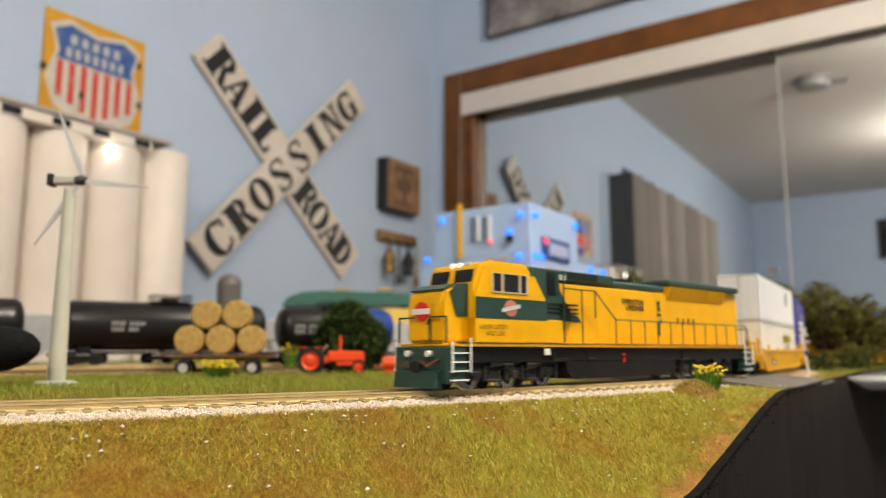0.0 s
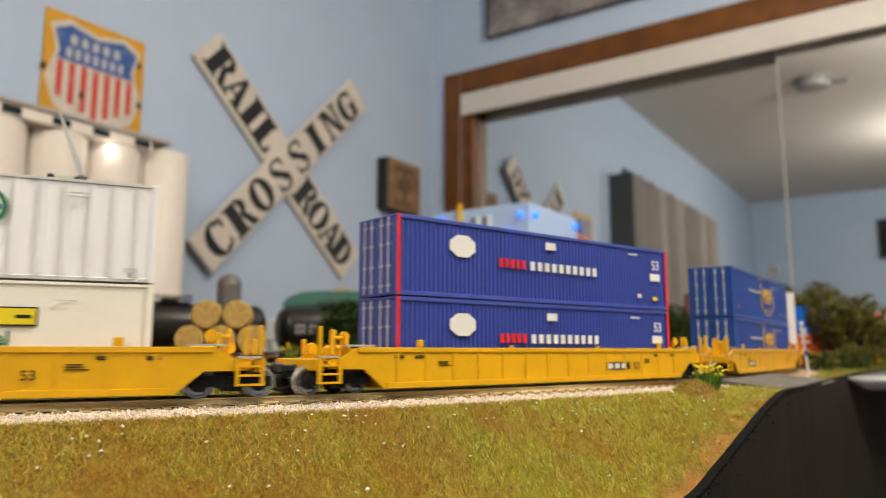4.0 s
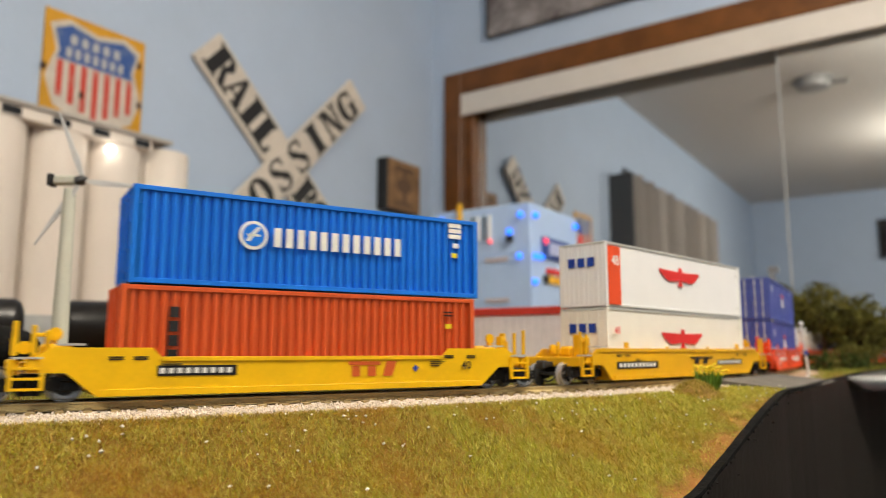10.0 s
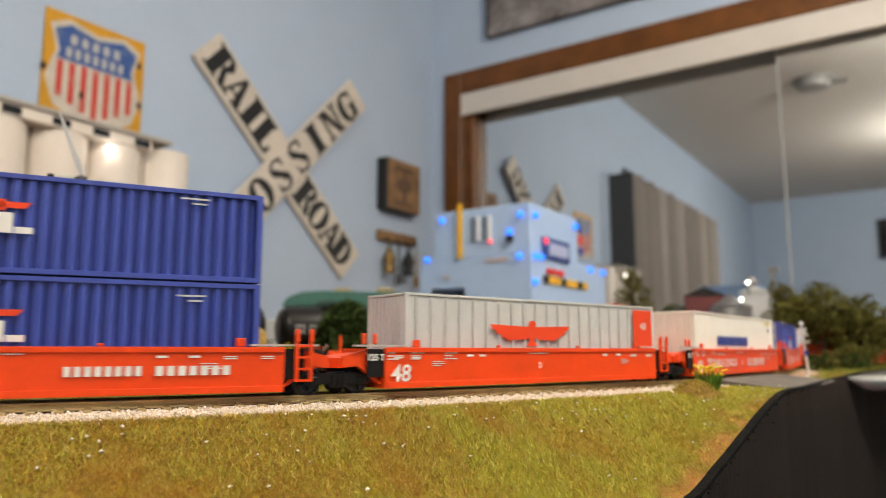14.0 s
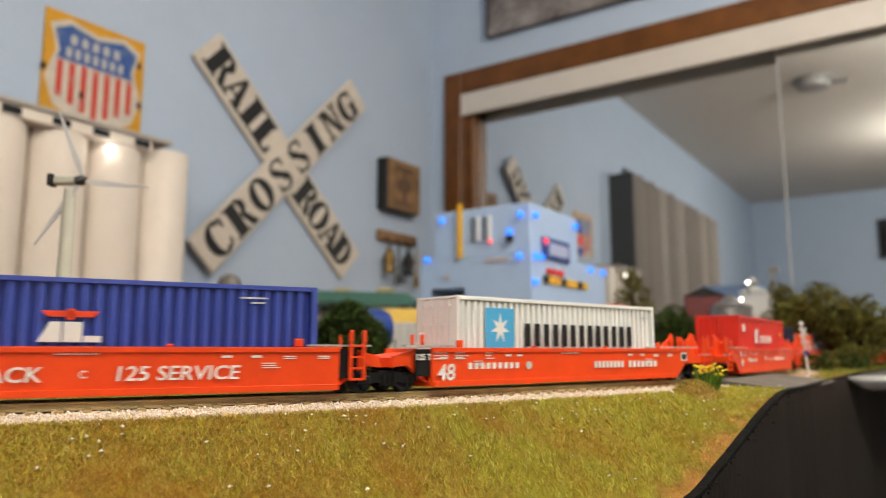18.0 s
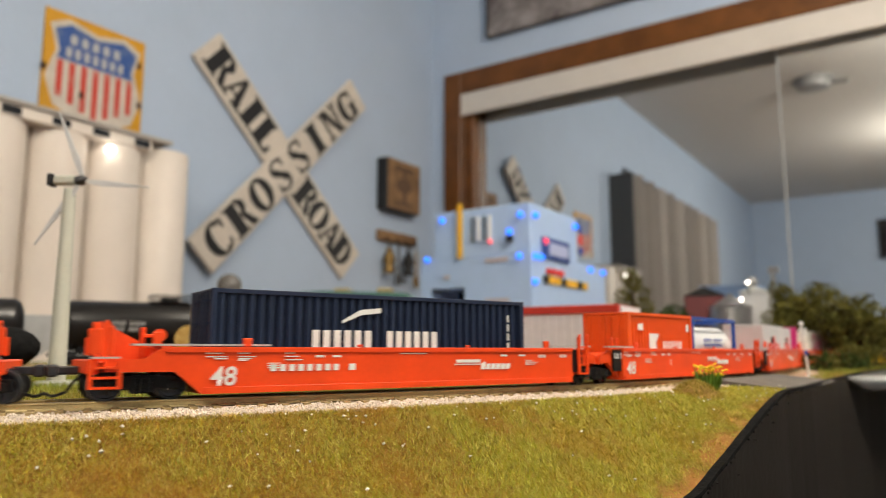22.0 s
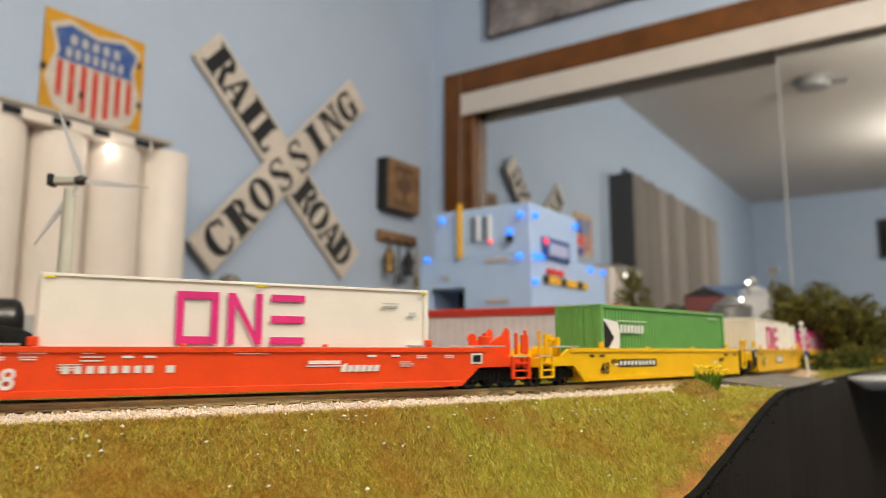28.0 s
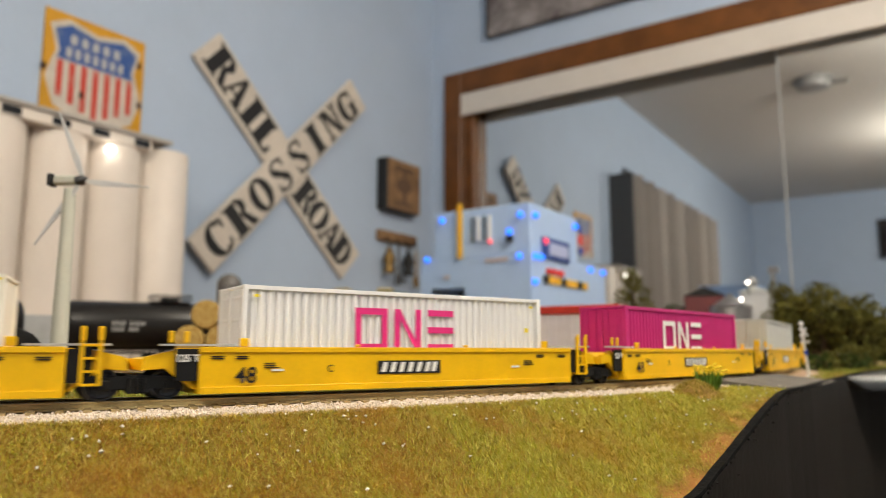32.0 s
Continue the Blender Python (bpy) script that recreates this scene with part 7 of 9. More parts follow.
EDGE_X, EDGE_Y = np.array(EDGE[60:154:2]).T


def bank(x, y):
    """Thinner grass towards the table's edge, where bare earth shows."""
    d = np.full(len(x), 9.0)
    for ex, ey in zip(EDGE_X, EDGE_Y):
        d = np.minimum(d, np.hypot(x - ex, y - ey))
    d += 0.003 * np.sin(x * 260 + 2 * np.sin(y * 170))
    near = np.abs(x) < 0.68 * y + 0.012
    return near & front_side(x, y) & (rng.uniform(0, 1, len(x)) < np.clip((d - 0.001) / 0.011, 0.12, 1))


def brownish(x, y):
    """Where the bank is dry: mostly towards the far end of it, in drifts."""
    f = 0.5 + (-x - 0.005 + 0.03 * np.sin(y * 60 + 3 * np.sin(x * 45)) + 0.012 * np.sin(x * 210 + y * 130)) / 0.09
    return rng.uniform(0, 1, len(x)) < np.clip(f, 0.08, 0.62)


# Here too the palest fibres carry painted glints.
DRY = grass_mat("dry_brown_static_grass", [(0.20, 0.11, 0.006), (0.48, 0.29, 0.012), (0.30, 0.25, 0.010), (0.85, 0.66, 0.16), (0.24, 0.12, 0.008), (0.55, 0.24, 0.016), (0.13, 0.08, 0.005), (0.62, 0.46, 0.05)], (0.42, 0.165, 0.014), 40, (0.45, 0.65), 0.5)
from_arrays("foreground_grass", blades(2600000, -0.22, 0.26, 0.12, 0.46, lambda x, y: bank(x, y) & ~brownish(x, y), 0.0027, 0.00009, 1.25), 0, TURF, None, "short olive green static grass on the bank", "grass")
from_arrays("dry_grass", blades(2600000, -0.22, 0.26, 0.12, 0.46, lambda x, y: bank(x, y) & brownish(x, y), 0.0027, 0.00009, 1.28), 0, DRY, None, "short dry brown static grass on the bank", "grass")
from_arrays("meadow_grass", blades(90000, -0.55, 0.12, 0.24, 0.66, field, 0.0035, 0.00022, 0.5), 0, MEADOW, None, "green static grass behind the track", "grass")
from_arrays("roadside_grass", blades(50000, 0.2, 0.75, 0.45, 1.15, lambda x, y: near_line(x, y) < -0.03, 0.004, 0.0003, 0.5), 0, MEADOW, None, "green grass beyond the road", "grass")
from_arrays("layout_grass", blades(60000, -0.9, 0.9, 0.62, 1.7, lambda x, y: (near_line(x, y) > 0.03) & (y > 0.60), 0.005, 0.0005, 0.5), 0, MEADOW, None, "rough green grass between the model buildings", "grass")


def stones(n, place, size):
    """Small broken stones: eight-faced lumps."""
    p = place(n)
    m = len(p)
    o = np.array([(1, 0, 0), (-1, 0, 0), (0, 1, 0), (0, -1, 0), (0, 0, 1), (0, 0, -1)], float)
    v = o[None] * (size * rng.uniform(0.55, 1.2, (m, 1, 1))) * rng.uniform(0.7, 1.15, (m, 6, 1)) + rng.normal(0, size * 0.16, (m, 6, 3))
    a = rng.uniform(0, 6.28, m)
    c, s = np.cos(a), np.sin(a)
    v = np.stack([v[..., 0] * c[:, None] - v[..., 1] * s[:, None], v[..., 0] * s[:, None] + v[..., 1] * c[:, None], v[..., 2] * 0.75], 2) + p[:, None]
    f = np.array([(0, 2, 4), (2, 1, 4), (1, 3, 4), (3, 0, 4), (2, 0, 5), (1, 2, 5), (3, 1, 5), (0, 3, 5)])
    return v[:, f].reshape(-1, 3)


def along(lo, hi, s0, s1, zlo, zhi):
    def place(n):
        s = rng.uniform(s0, s1, n)
        o = rng.uniform(lo, hi, n)
        a = np.interp(s, _g, _a)
        x = np.interp(s, _g, _x) - o * np.sin(a)
        y = np.interp(s, _g, _y) + o * np.cos(a)
        f = (np.abs(o) - 0.011) / 0.014
        return np.stack([x, y, zhi + (zlo - zhi) * np.clip(f, 0, 1) + rng.uniform(-0.0002, 0.0003, n)], 1)
    return place


def loose(n):
    x, y = rng.uniform(-0.2, 0.22, n), rng.uniform(0.12, 0.44, n)
    d = near_line(x, y)
    ok = (d < -0.024) & (d > -0.09) & inside(x, y, OUT) & (rng.uniform(0, 1, n) < 0.12 + np.exp((d + 0.024) / 0.010))
    return np.stack([x, y, ground_z(x, y) + 0.0018], 1)[ok]


BALLAST = mat("cream_ballast_stone", (0.74, 0.64, 0.54), 0.85, grain=0.25, scale=300, island=0.22)
CHIP = mat("white_stone_chip", (0.78, 0.74, 0.68), 0.8, grain=0.1, scale=300, island=0.1)
from_arrays("ballast", stones(24000, along(-0.0262, -0.0124, -0.32, 0.30, GZ + 0.0003, TIE_TOP - 0.0002), 0.00058), 0, BALLAST, None, "cream crushed stone ballast beside the rails", "ballast")
from_arrays("far_ballast", stones(3500, along(0.0122, 0.0225, -0.32, 0.28, GZ + 0.0003, TIE_TOP - 0.0006), 0.0008), 0, mat("tan_ballast_stone", (0.36, 0.27, 0.14), 0.9, grain=0.3, scale=300, island=0.25), None, "tan ballast behind the rails", "ballast")
from_arrays("bend_ballast", stones(3500, along(-0.034, -0.0122, 0.43, 0.78, GZ + 0.0003, TIE_TOP - 0.0004), 0.0010), 0, mat("pinkish_gravel", (0.52, 0.38, 0.27), 0.9, grain=0.3, scale=300, island=0.2), None, "pinkish gravel on the bend", "gravel")
from_arrays("loose_stones", stones(2600, loose, 0.0007), 0, CHIP, None, "white stone chips strewn on the grass", "stones")

# Road crossing.
ASPHALT = mat("worn_grey_asphalt", (0.15, 0.14, 0.125), 0.9, grain=0.35, scale=60, bump=0.3)
rd = thing("road", Matrix.Identity(4), "worn grey asphalt road over the track", "road", kind="structure")


def road_piece(o0, o1, s0, s1, z):
    bm = bmesh.new()
    n = 8
    t_, b_ = [], []
    for i in range(n + 1):
        s = s0 + (s1 - s0) * i / n
        t_.append([bm.verts.new((*line(s, o)[:2], GZ + 0.0007 if o < -0.05 else z)) for o in (o0, o1)])
        b_.append([bm.verts.new((*line(s, o)[:2], GZ - 0.001)) for o in (o0, o1)])
    for i in range(n):
        bm.faces.new((t_[i][0], t_[i + 1][0], t_[i + 1][1], t_[i][1]))
        bm.faces.new((t_[i][0], b_[i][0], b_[i + 1][0], t_[i + 1][0]))
        bm.faces.new((t_[i][1], t_[i + 1][1], b_[i + 1][1], b_[i][1]))
    bm.faces.new((t_[0][0], t_[0][1], b_[0][1], b_[0][0]))
    bm.faces.new((t_[-1][1], t_[-1][0], b_[-1][0], b_[-1][1]))
    bmesh.ops.recalc_face_normals(bm, faces=bm.faces)
    return bm


part("approach", road_piece(-0.052, -0.0115, 0.285, 0.425, RAIL_TOP - 0.0006), ASPHALT, rd)
part("centre_panel", road_piece(-0.0068, 0.0068, 0.285, 0.425, RAIL_TOP - 0.0006), ASPHALT, rd)
part("approach", road_piece(0.0115, 0.09, 0.285, 0.425, RAIL_TOP - 0.0006), ASPHALT, rd)

# Earth mound beside the road.
bm = bmesh.new()
MX, MY = line(0.222, -0.034)[:2]
grid = [[None] * 25 for _ in range(25)]
for i in range(25):
    for j in range(25):
        dx, dy = (i - 12) / 12, (j - 12) / 12
        r = min(1, math.hypot(dx, dy))
        hz = 0.0074 * (1 - r * r) ** 1.5 + 0.0006 * noise.noise(Vector((dx * 4, dy * 4, 1)))
        grid[i][j] = bm.verts.new((MX + dx * 0.0145, MY + dy * 0.0175, float(ground_z(MX + dx * 0.0145, MY + dy * 0.0175)[0]) - 0.0008 + hz))
for i in range(24):
    for j in range(24):
        bm.faces.new((grid[i][j], grid[i + 1][j], grid[i + 1][j + 1], grid[i][j + 1]))
ob = new("mound", mesh_of("mound", bm, mat("bare_brown_earth", (0.32, 0.19, 0.05), 0.95, grain=0.4, scale=120, bump=0.5)))
tagged(ob, "small brown earth mound beside the track", "mound", kind="structure")
mv = []
m_ = 2600
th, rr = rng.uniform(0, 6.28, m_), np.sqrt(rng.uniform(0, 0.8, m_))
bx_, by_ = MX + 0.0145 * rr * np.cos(th), MY + 0.0175 * rr * np.sin(th)
bz_ = ground_z(bx_, by_) - 0.0012 + 0.0075 * (1 - rr ** 2) ** 1.5
aa = rng.uniform(0, 6.28, m_)
b0 = np.stack([bx_, by_, bz_], 1)
sd_ = np.stack([np.cos(aa), np.sin(aa), 0 * aa], 1) * 0.0002
tp = np.stack([rng.normal(0, 0.0012, m_), rng.normal(0, 0.0012, m_), rng.uniform(0.001, 0.0025, m_)], 1)
mv = np.stack([b0 - sd_, b0 + sd_, b0 + tp], 1).reshape(-1, 3)
from_arrays("mound_grass", mv, 0, mat("brown_dry_grass", (0.44, 0.34, 0.06), 0.8, grain=0.3, scale=40, island=0.4), None, "dry brown grass on the mound", "grass")


# ---- plants ----
LEAF = mat("flower_leaf_green", (0.13, 0.26, 0.03), 0.6, grain=0.3, scale=200, island=0.35)
PETAL = mat("yellow_petal", (0.88, 0.66, 0.02), 0.6, grain=0.2, scale=300, island=0.2)


def flower_tuft(x, y, w, h, label, n=150):
    t = thing("flower_tuft", pose(x, y, float(ground_z(x, y)[0]) if y < 0.5 else GZ), label, "plant", "flower tufts")
    a = rng.uniform(0, 6.28, n)
    r = np.sqrt(rng.uniform(0, 1, n))
    base = np.stack([np.cos(a) * r * w * 0.2, np.sin(a) * r * w * 0.2, np.zeros(n)], 1)
    tip = np.stack([np.cos(a) * r * w * 0.5, np.sin(a) * r * w * 0.5, h * rng.uniform(0.55, 0.95, n)], 1)
    b = rng.uniform(0, 3.14, n)
    sd = np.stack([np.cos(b), np.sin(b), 0 * b], 1) * w * 0.035
    from_arrays("leaves", np.stack([base - sd, base + sd, tip], 1).reshape(-1, 3), 0, LEAF, t, "green leaves")
    k = n // 3
    sel = rng.choice(n, k, replace=False)
    from_arrays("blossom", stones(k, lambda q: tip[sel] + np.array([0, 0, h * 0.04]), w * 0.06), 0, PETAL, t, "yellow flowers")
    return t


flower_tuft(0.1415, 0.390, 0.019, 0.0155, "tuft of yellow flowers beside the road")
flower_tuft(-0.172, 0.56, 0.028, 0.0145, "yellow flowering weeds before the hay wagon", 220)
flower_tuft(-0.155, 0.74, 0.02, 0.03, "tall yellow flowers behind the tractor", 120)

CROWN = mat("dark_foliage", (0.075, 0.080, 0.016), 0.95, grain=0.5, scale=40, island=0.6, col2=(0.115, 0.098, 0.020))
FIR = mat("deep_green_foliage", (0.040, 0.068, 0.014), 0.95, grain=0.5, scale=40, island=0.45)
BARK = mat("grey_brown_bark", (0.09, 0.06, 0.035), 0.9, grain=0.5, scale=120, bump=0.4)


def foliage(lobes, n, size):
    """Loose leaves over uneven lobes (x, y, z, radius)."""
    out = []
    for (x, y, z, r) in lobes:
        m = int(n * (r / 0.03) ** 2)
        d = rng.normal(0, 1, (m, 3))
        d /= np.linalg.norm(d, axis=1)[:, None]
        c = np.array([x, y, z]) + d * (r * np.cbrt(rng.uniform(0.25, 1.1, m)))[:, None]
        q = rng.normal(0, size, (m, 3, 3))
        out.append((c[:, None] + q).reshape(-1, 3))
    return np.concatenate(out)


def tree(x, y, h, w, material, label, seed, trunk=0.28, lobes=22, n=1000, size=0.0019, group="model trees"):
    rd_ = random.Random(seed)
    t = thing("tree", pose(x, y, GZ), label, "tree", group)
    bm = tube(bmesh.new(), (0, 0, 0), (0.002, 0, h * 0.6), h * 0.035, 8, h * 0.018)
    L = []
    for i in range(lobes):
        f = (i + 0.5) / lobes
        a = i * 2.4 + rd_.uniform(-0.5, 0.5)
        z = h * (trunk + (0.93 - trunk) * f)
        rad = w * 0.5 * math.sin(math.pi * (0.18 + 0.78 * f)) ** 0.7
        px, py = math.cos(a) * rad * 0.62, math.sin(a) * rad * 0.62
        L.append((px, py, z, w * rd_.uniform(0.15, 0.24)))
        tube(bm, (0, 0, h * (0.2 + 0.4 * f)), (px, py, z), h * 0.012, 5, h * 0.004)
    part("trunk", bm, BARK, t, "grey brown trunk and limbs")
    from_arrays("crown", foliage(L, n, size), 0, material, t, "uneven leafy crown")
    return t


for x, y, h, w, sd in [(0.487, 0.93, 0.108, 0.080, 1), (0.522, 0.905, 0.086, 0.074, 2), (0.452, 0.95, 0.082, 0.060, 4), (0.562, 0.95, 0.064, 0.068, 12), (0.520, 0.99, 0.070, 0.075, 3)]:
    tree(x, y, h, w, CROWN, "bushy dark green model tree near the road", sd, trunk=0.34, lobes=18, n=800)
tree(0.555, 1.185, 0.135, 0.062, CROWN, "tall dark green model tree behind the grain bins", 5, trunk=0.1, lobes=18)
tree(0.60, 1.23, 0.115, 0.075, CROWN, "dark green model tree behind the track", 15, trunk=0.1, lobes=14)
tree(0.345, 1.31, 0.172, 0.078, CROWN, "dark green model tree behind the blue building", 6, trunk=0.1, lobes=18)
tree(0.315, 1.0, 0.075, 0.085, FIR, "low dark green model tree behind the white shed", 7, trunk=0.12)
tree(0.70, 1.13, 0.06, 0.085, FIR, "low dark green model bush by the table's edge", 8, trunk=0.1)
tree(-0.0955, 0.750, 0.065, 0.078, FIR, "broad dark green bush behind the tractor", 9, trunk=0.16, lobes=30, n=1300)
for i, (x, y, w) in enumerate([(0.385, 0.752, 0.03), (0.415, 0.79, 0.034), (0.445, 0.80, 0.03), (0.50, 0.862, 0.05), (0.40, 0.815, 0.03), (0.452, 0.82, 0.036), (0.520, 0.90, 0.04)]):
    b_ = thing("bush", pose(x, y, GZ), "low green model bush by the road", "bush", "low bushes")
    rd_ = random.Random(40 + i)
    from_arrays("leaves", foliage([(rd_.uniform(-0.4, 0.4) * w, rd_.uniform(-0.4, 0.4) * w, w * 0.3, w * 0.32) for _ in range(5)], 500, 0.0016), 0, CROWN if i % 2 else FIR, b_, "small green leaves")
    part("stem", tube(bmesh.new(), (0, 0, 0), (0, 0, w * 0.4), 0.0012, 6), BARK, b_)

# ---- crossing post ----
WHITEPAINT = mat("chipped_white_paint", (0.74, 0.73, 0.70), 0.5, grain=0.15, scale=200)
cp = thing("crossing_post", pose(0.302, 0.604, GZ, 0, -5, 0), "white model crossbuck post beside the road", "sign post")
part("base", boxes((-0.003, 0.003, -0.003, 0.003, 0, 0.0015), bevel=0.0004), GREY, cp)
part("post", tube(bmesh.new(), (0, 0, 0.0015), (0, 0, 0.043), 0.0011, 8), WHITEPAINT, cp)
for a in (48, -48):
    part("crossbuck_board", boxes((-0.0043, 0.0043, -0.0018 - (a > 0) * 0.0008, -0.0011 - (a > 0) * 0.0008, -0.0008, 0.0008)), WHITEPAINT, cp, "", Matrix.Translation((0, 0, 0.037)) @ Matrix.Rotation(radians(a), 4, "Y"))
part("bell", lathe(bmesh.new(), [(0.0018, 0.043), (0.002, 0.0445), (0.001, 0.046)], 10), WHITEPAINT, cp)
part("lamp_bar", boxes((-0.0032, 0.0032, -0.0022, -0.0012, 0.0285, 0.0297)), WHITEPAINT, cp)
for x in (-0.0028, 0.0028):
    part("signal_lamp", tube(bmesh.new(), (x, -0.0034, 0.029), (x, -0.0022, 0.029), 0.0009, 12), WHITEPAINT, cp)
part("blue_tag", boxes((-0.0013, 0.0013, -0.0016, -0.0011, 0.0185, 0.022)), LETTER_BLUE, cp, "small blue tag")

# ---- wind turbine ----
TURB = mat("pale_grey_green_tower", (0.55, 0.56, 0.48), 0.45, grain=0.08, scale=60)
wt = thing("wind_turbine", pose(-0.244, 0.462, GZ), "pale grey model wind turbine with three blades", "wind turbine")
part("base_plate", lathe(bmesh.new(), [(0.0135, 0), (0.0135, 0.001), (0.011, 0.0028), (0.006, 0.0032)], 28), TURB, wt, "round base plate")
part("tower", lathe(bmesh.new(), [(0.0056, 0.003), (0.0037, 0.1265)], 20), TURB, wt, "tapered tower", smooth=True)
NX, NZ = 0.0045, 0.1300
part("nacelle", boxes((-0.0105, 0.004, -0.0035, 0.0035, NZ - 0.001, NZ + 0.0052), bevel=0.0012), TURB, wt, "grey nacelle")
part("nacelle_back", boxes((-0.0140, -0.0106, -0.0038, 0.0038, NZ - 0.0016, NZ + 0.0062), bevel=0.0005), LETTER_BLACK, wt, "dark nacelle end")
part("hub", lathe(bmesh.new(), [(0.0032, 0), (0.0036, 0.002), (0.003, 0.005), (0.0012, 0.0072)], 16, Matrix.Translation((NX, -0.001, NZ + 0.0012)) @ Matrix.Rotation(radians(75), 4, "Y")), DARKSTEEL, wt, "dark hub", smooth=True)
for k, (tx, tz) in enumerate(((-0.0190, 0.0465), (0.0435, -0.0045), (-0.0285, -0.0425))):
    d = Vector((tx, 0, tz))
    n_ = Vector((-d.z, 0, d.x)).normalized()
    h0 = Vector((0.009, -0.002, NZ + 0.0018))
    bm = bmesh.new()
    prof = [(0.0, 0.0010), (0.12, 0.0016), (0.3, 0.0022), (0.6, 0.0015), (1.0, 0.0003)]
    up_ = [h0 + d * f + n_ * w * 0.6 for f, w in prof]
    dn_ = [h0 + d * f - n_ * w * 1.2 for f, w in prof]
    a_ = [bm.verts.new(p + Vector((0, -0.0004, 0))) for p in up_ + dn_[::-1]]
    b2_ = [bm.verts.new(p + Vector((0, 0.0006, 0))) for p in up_ + dn_[::-1]]
    m_ = len(a_)
    for i in range(m_):
        bm.faces.new((a_[i], a_[(i + 1) % m_], b2_[(i + 1) % m_], b2_[i]))
    bm.faces.new(a_[::-1])
    bm.faces.new(b2_)
    bmesh.ops.recalc_face_normals(bm, faces=bm.faces)
    part("blade", bm, mat("grey_blade_plastic", (0.64, 0.65, 0.65), 0.35, grain=0.1, scale=60), wt, "slim grey blade")

# ---- hay wagon, bales and tractor ----
PLANK = mat("brown_wagon_planks", (0.24, 0.11, 0.045), 0.75, grain=0.4, scale=120, bump=0.2)
TYRE = mat("black_rubber", (0.015, 0.015, 0.016), 0.75, grain=0.3, scale=200)
RIMW = mat("pale_grey_rim", (0.55, 0.55, 0.54), 0.4, grain=0.1, scale=100)
wg = thing("hay_wagon", pose(-0.2025, 0.664, GZ, 0, 0, 10), "brown wooden model hay wagon with grey wheels", "wagon")
for i in range(7):
    y = -0.013 + i * 0.0038
    part("plank", boxes((-0.048, 0.050, y, y + 0.0035, 0.0165, 0.0182), bevel=0.0002), PLANK, wg)
part("chassis", boxes((-0.04, 0.042, -0.004, 0.004, 0.0135, 0.0163)), mat("yellow_green_chassis", (0.35, 0.32, 0.04), 0.6), wg, "yellow green chassis")
for x in (-0.030, 0.029):
    part("axle", tube(bmesh.new(), (x, -0.011, 0.0068), (x, 0.011, 0.0068), 0.0012), BLACK, wg)
    part("axle_bracket", boxes((x - 0.002, x + 0.002, -0.003, 0.003, 0.0068, 0.0134)), BLACK, wg)
    for sy in (-1, 1):
        bm = lathe(bmesh.new(), [(0.0068, -0.0022), (0.0072, -0.0012), (0.0072, 0.0012), (0.0068, 0.0022), (0.0042, 0.0022), (0.0042, -0.0022)], 24, Matrix.Translation((x, sy * 0.0125, 0.0068)) @ Matrix.Rotation(math.pi / 2, 4, "X"))
        w_ = part("wheel", bm, TYRE, wg, "black tyre", smooth=True)
        part("rim", lathe(bmesh.new(), [(0.0041, -0.0018), (0.0041, 0.0019), (0.003, 0.0012), (0.0015, 0.0022)], 20, Matrix.Translation((x, sy * 0.0125, 0.0068)) @ Matrix.Rotation(sy * math.pi / 2, 4, "X")), RIMW, w_, "pale grey rim", smooth=True)
HAY = mat("golden_hay", (0.54, 0.40, 0.14), 0.9, grain=0.45, scale=250, bump=0.6, col2=(0.36, 0.20, 0.05))
cw, sw = math.cos(radians(10)), math.sin(radians(10))
for i, (dx, dz) in enumerate(((-0.0265, 0.0), (0.0005, 0.0), (0.0275, 0.0), (-0.0130, 0.0228), (0.0140, 0.0228))):
    bl = thing("hay_bale", pose(-0.2025 + dx * cw, 0.664 + dx * sw, GZ + 0.0183 + 0.0131 + dz, 90, i * 37, 10), "round golden hay bale stacked on the wagon", "hay bale", "hay bales")
    bm = lathe(bmesh.new(), [(0.002, -0.0118), (0.0118, -0.0118), (0.0130, -0.0105), (0.0131, 0), (0.0130, 0.0105), (0.0118, 0.0118), (0.002, 0.0118)], 30)
    for v in bm.verts:
        k = 1 + 0.025 * noise.noise(v.co * 300)
        v.co.x *= k
        v.co.y *= k
    part("roll", bm, HAY, bl, smooth=True)
tr = thing("tractor", pose(-0.1045, 0.690, GZ, 0, 0, 4) @ Matrix.Scale(1.1, 4), "orange red model farm tractor parked on the grass", "tractor")
TRED = plastic("tractor_orange_red", (0.86, 0.085, 0.015))
part("bonnet", boxes((-0.004, 0.026, -0.0045, 0.0045, 0.0105, 0.0195), bevel=0.0012), TRED, tr)
part("grille", boxes((0.0261, 0.0272, -0.0042, 0.0042, 0.0095, 0.0190), bevel=0.0004), TRED, tr)
part("gearbox", boxes((-0.022, -0.0041, -0.0055, 0.0055, 0.0085, 0.0145), bevel=0.001), TRED, tr)
part("front_frame", boxes((0.004, 0.026, -0.0035, 0.0035, 0.0075, 0.0104)), TRED, tr)
part("seat", boxes((-0.0175, -0.0125, -0.0035, 0.0035, 0.0175, 0.0190), (-0.0188, -0.0176, -0.0035, 0.0035, 0.0175, 0.0225), bevel=0.0004), TRED, tr)
part("seat_post", boxes((-0.016, -0.0145, -0.001, 0.001, 0.0146, 0.0174)), BLACK, tr)
part("exhaust_pipe", tubes([((0.0065, 0, 0.0195), (0.0065, 0, 0.0325))], 0.0013), TRED, tr, "upright exhaust pipe")
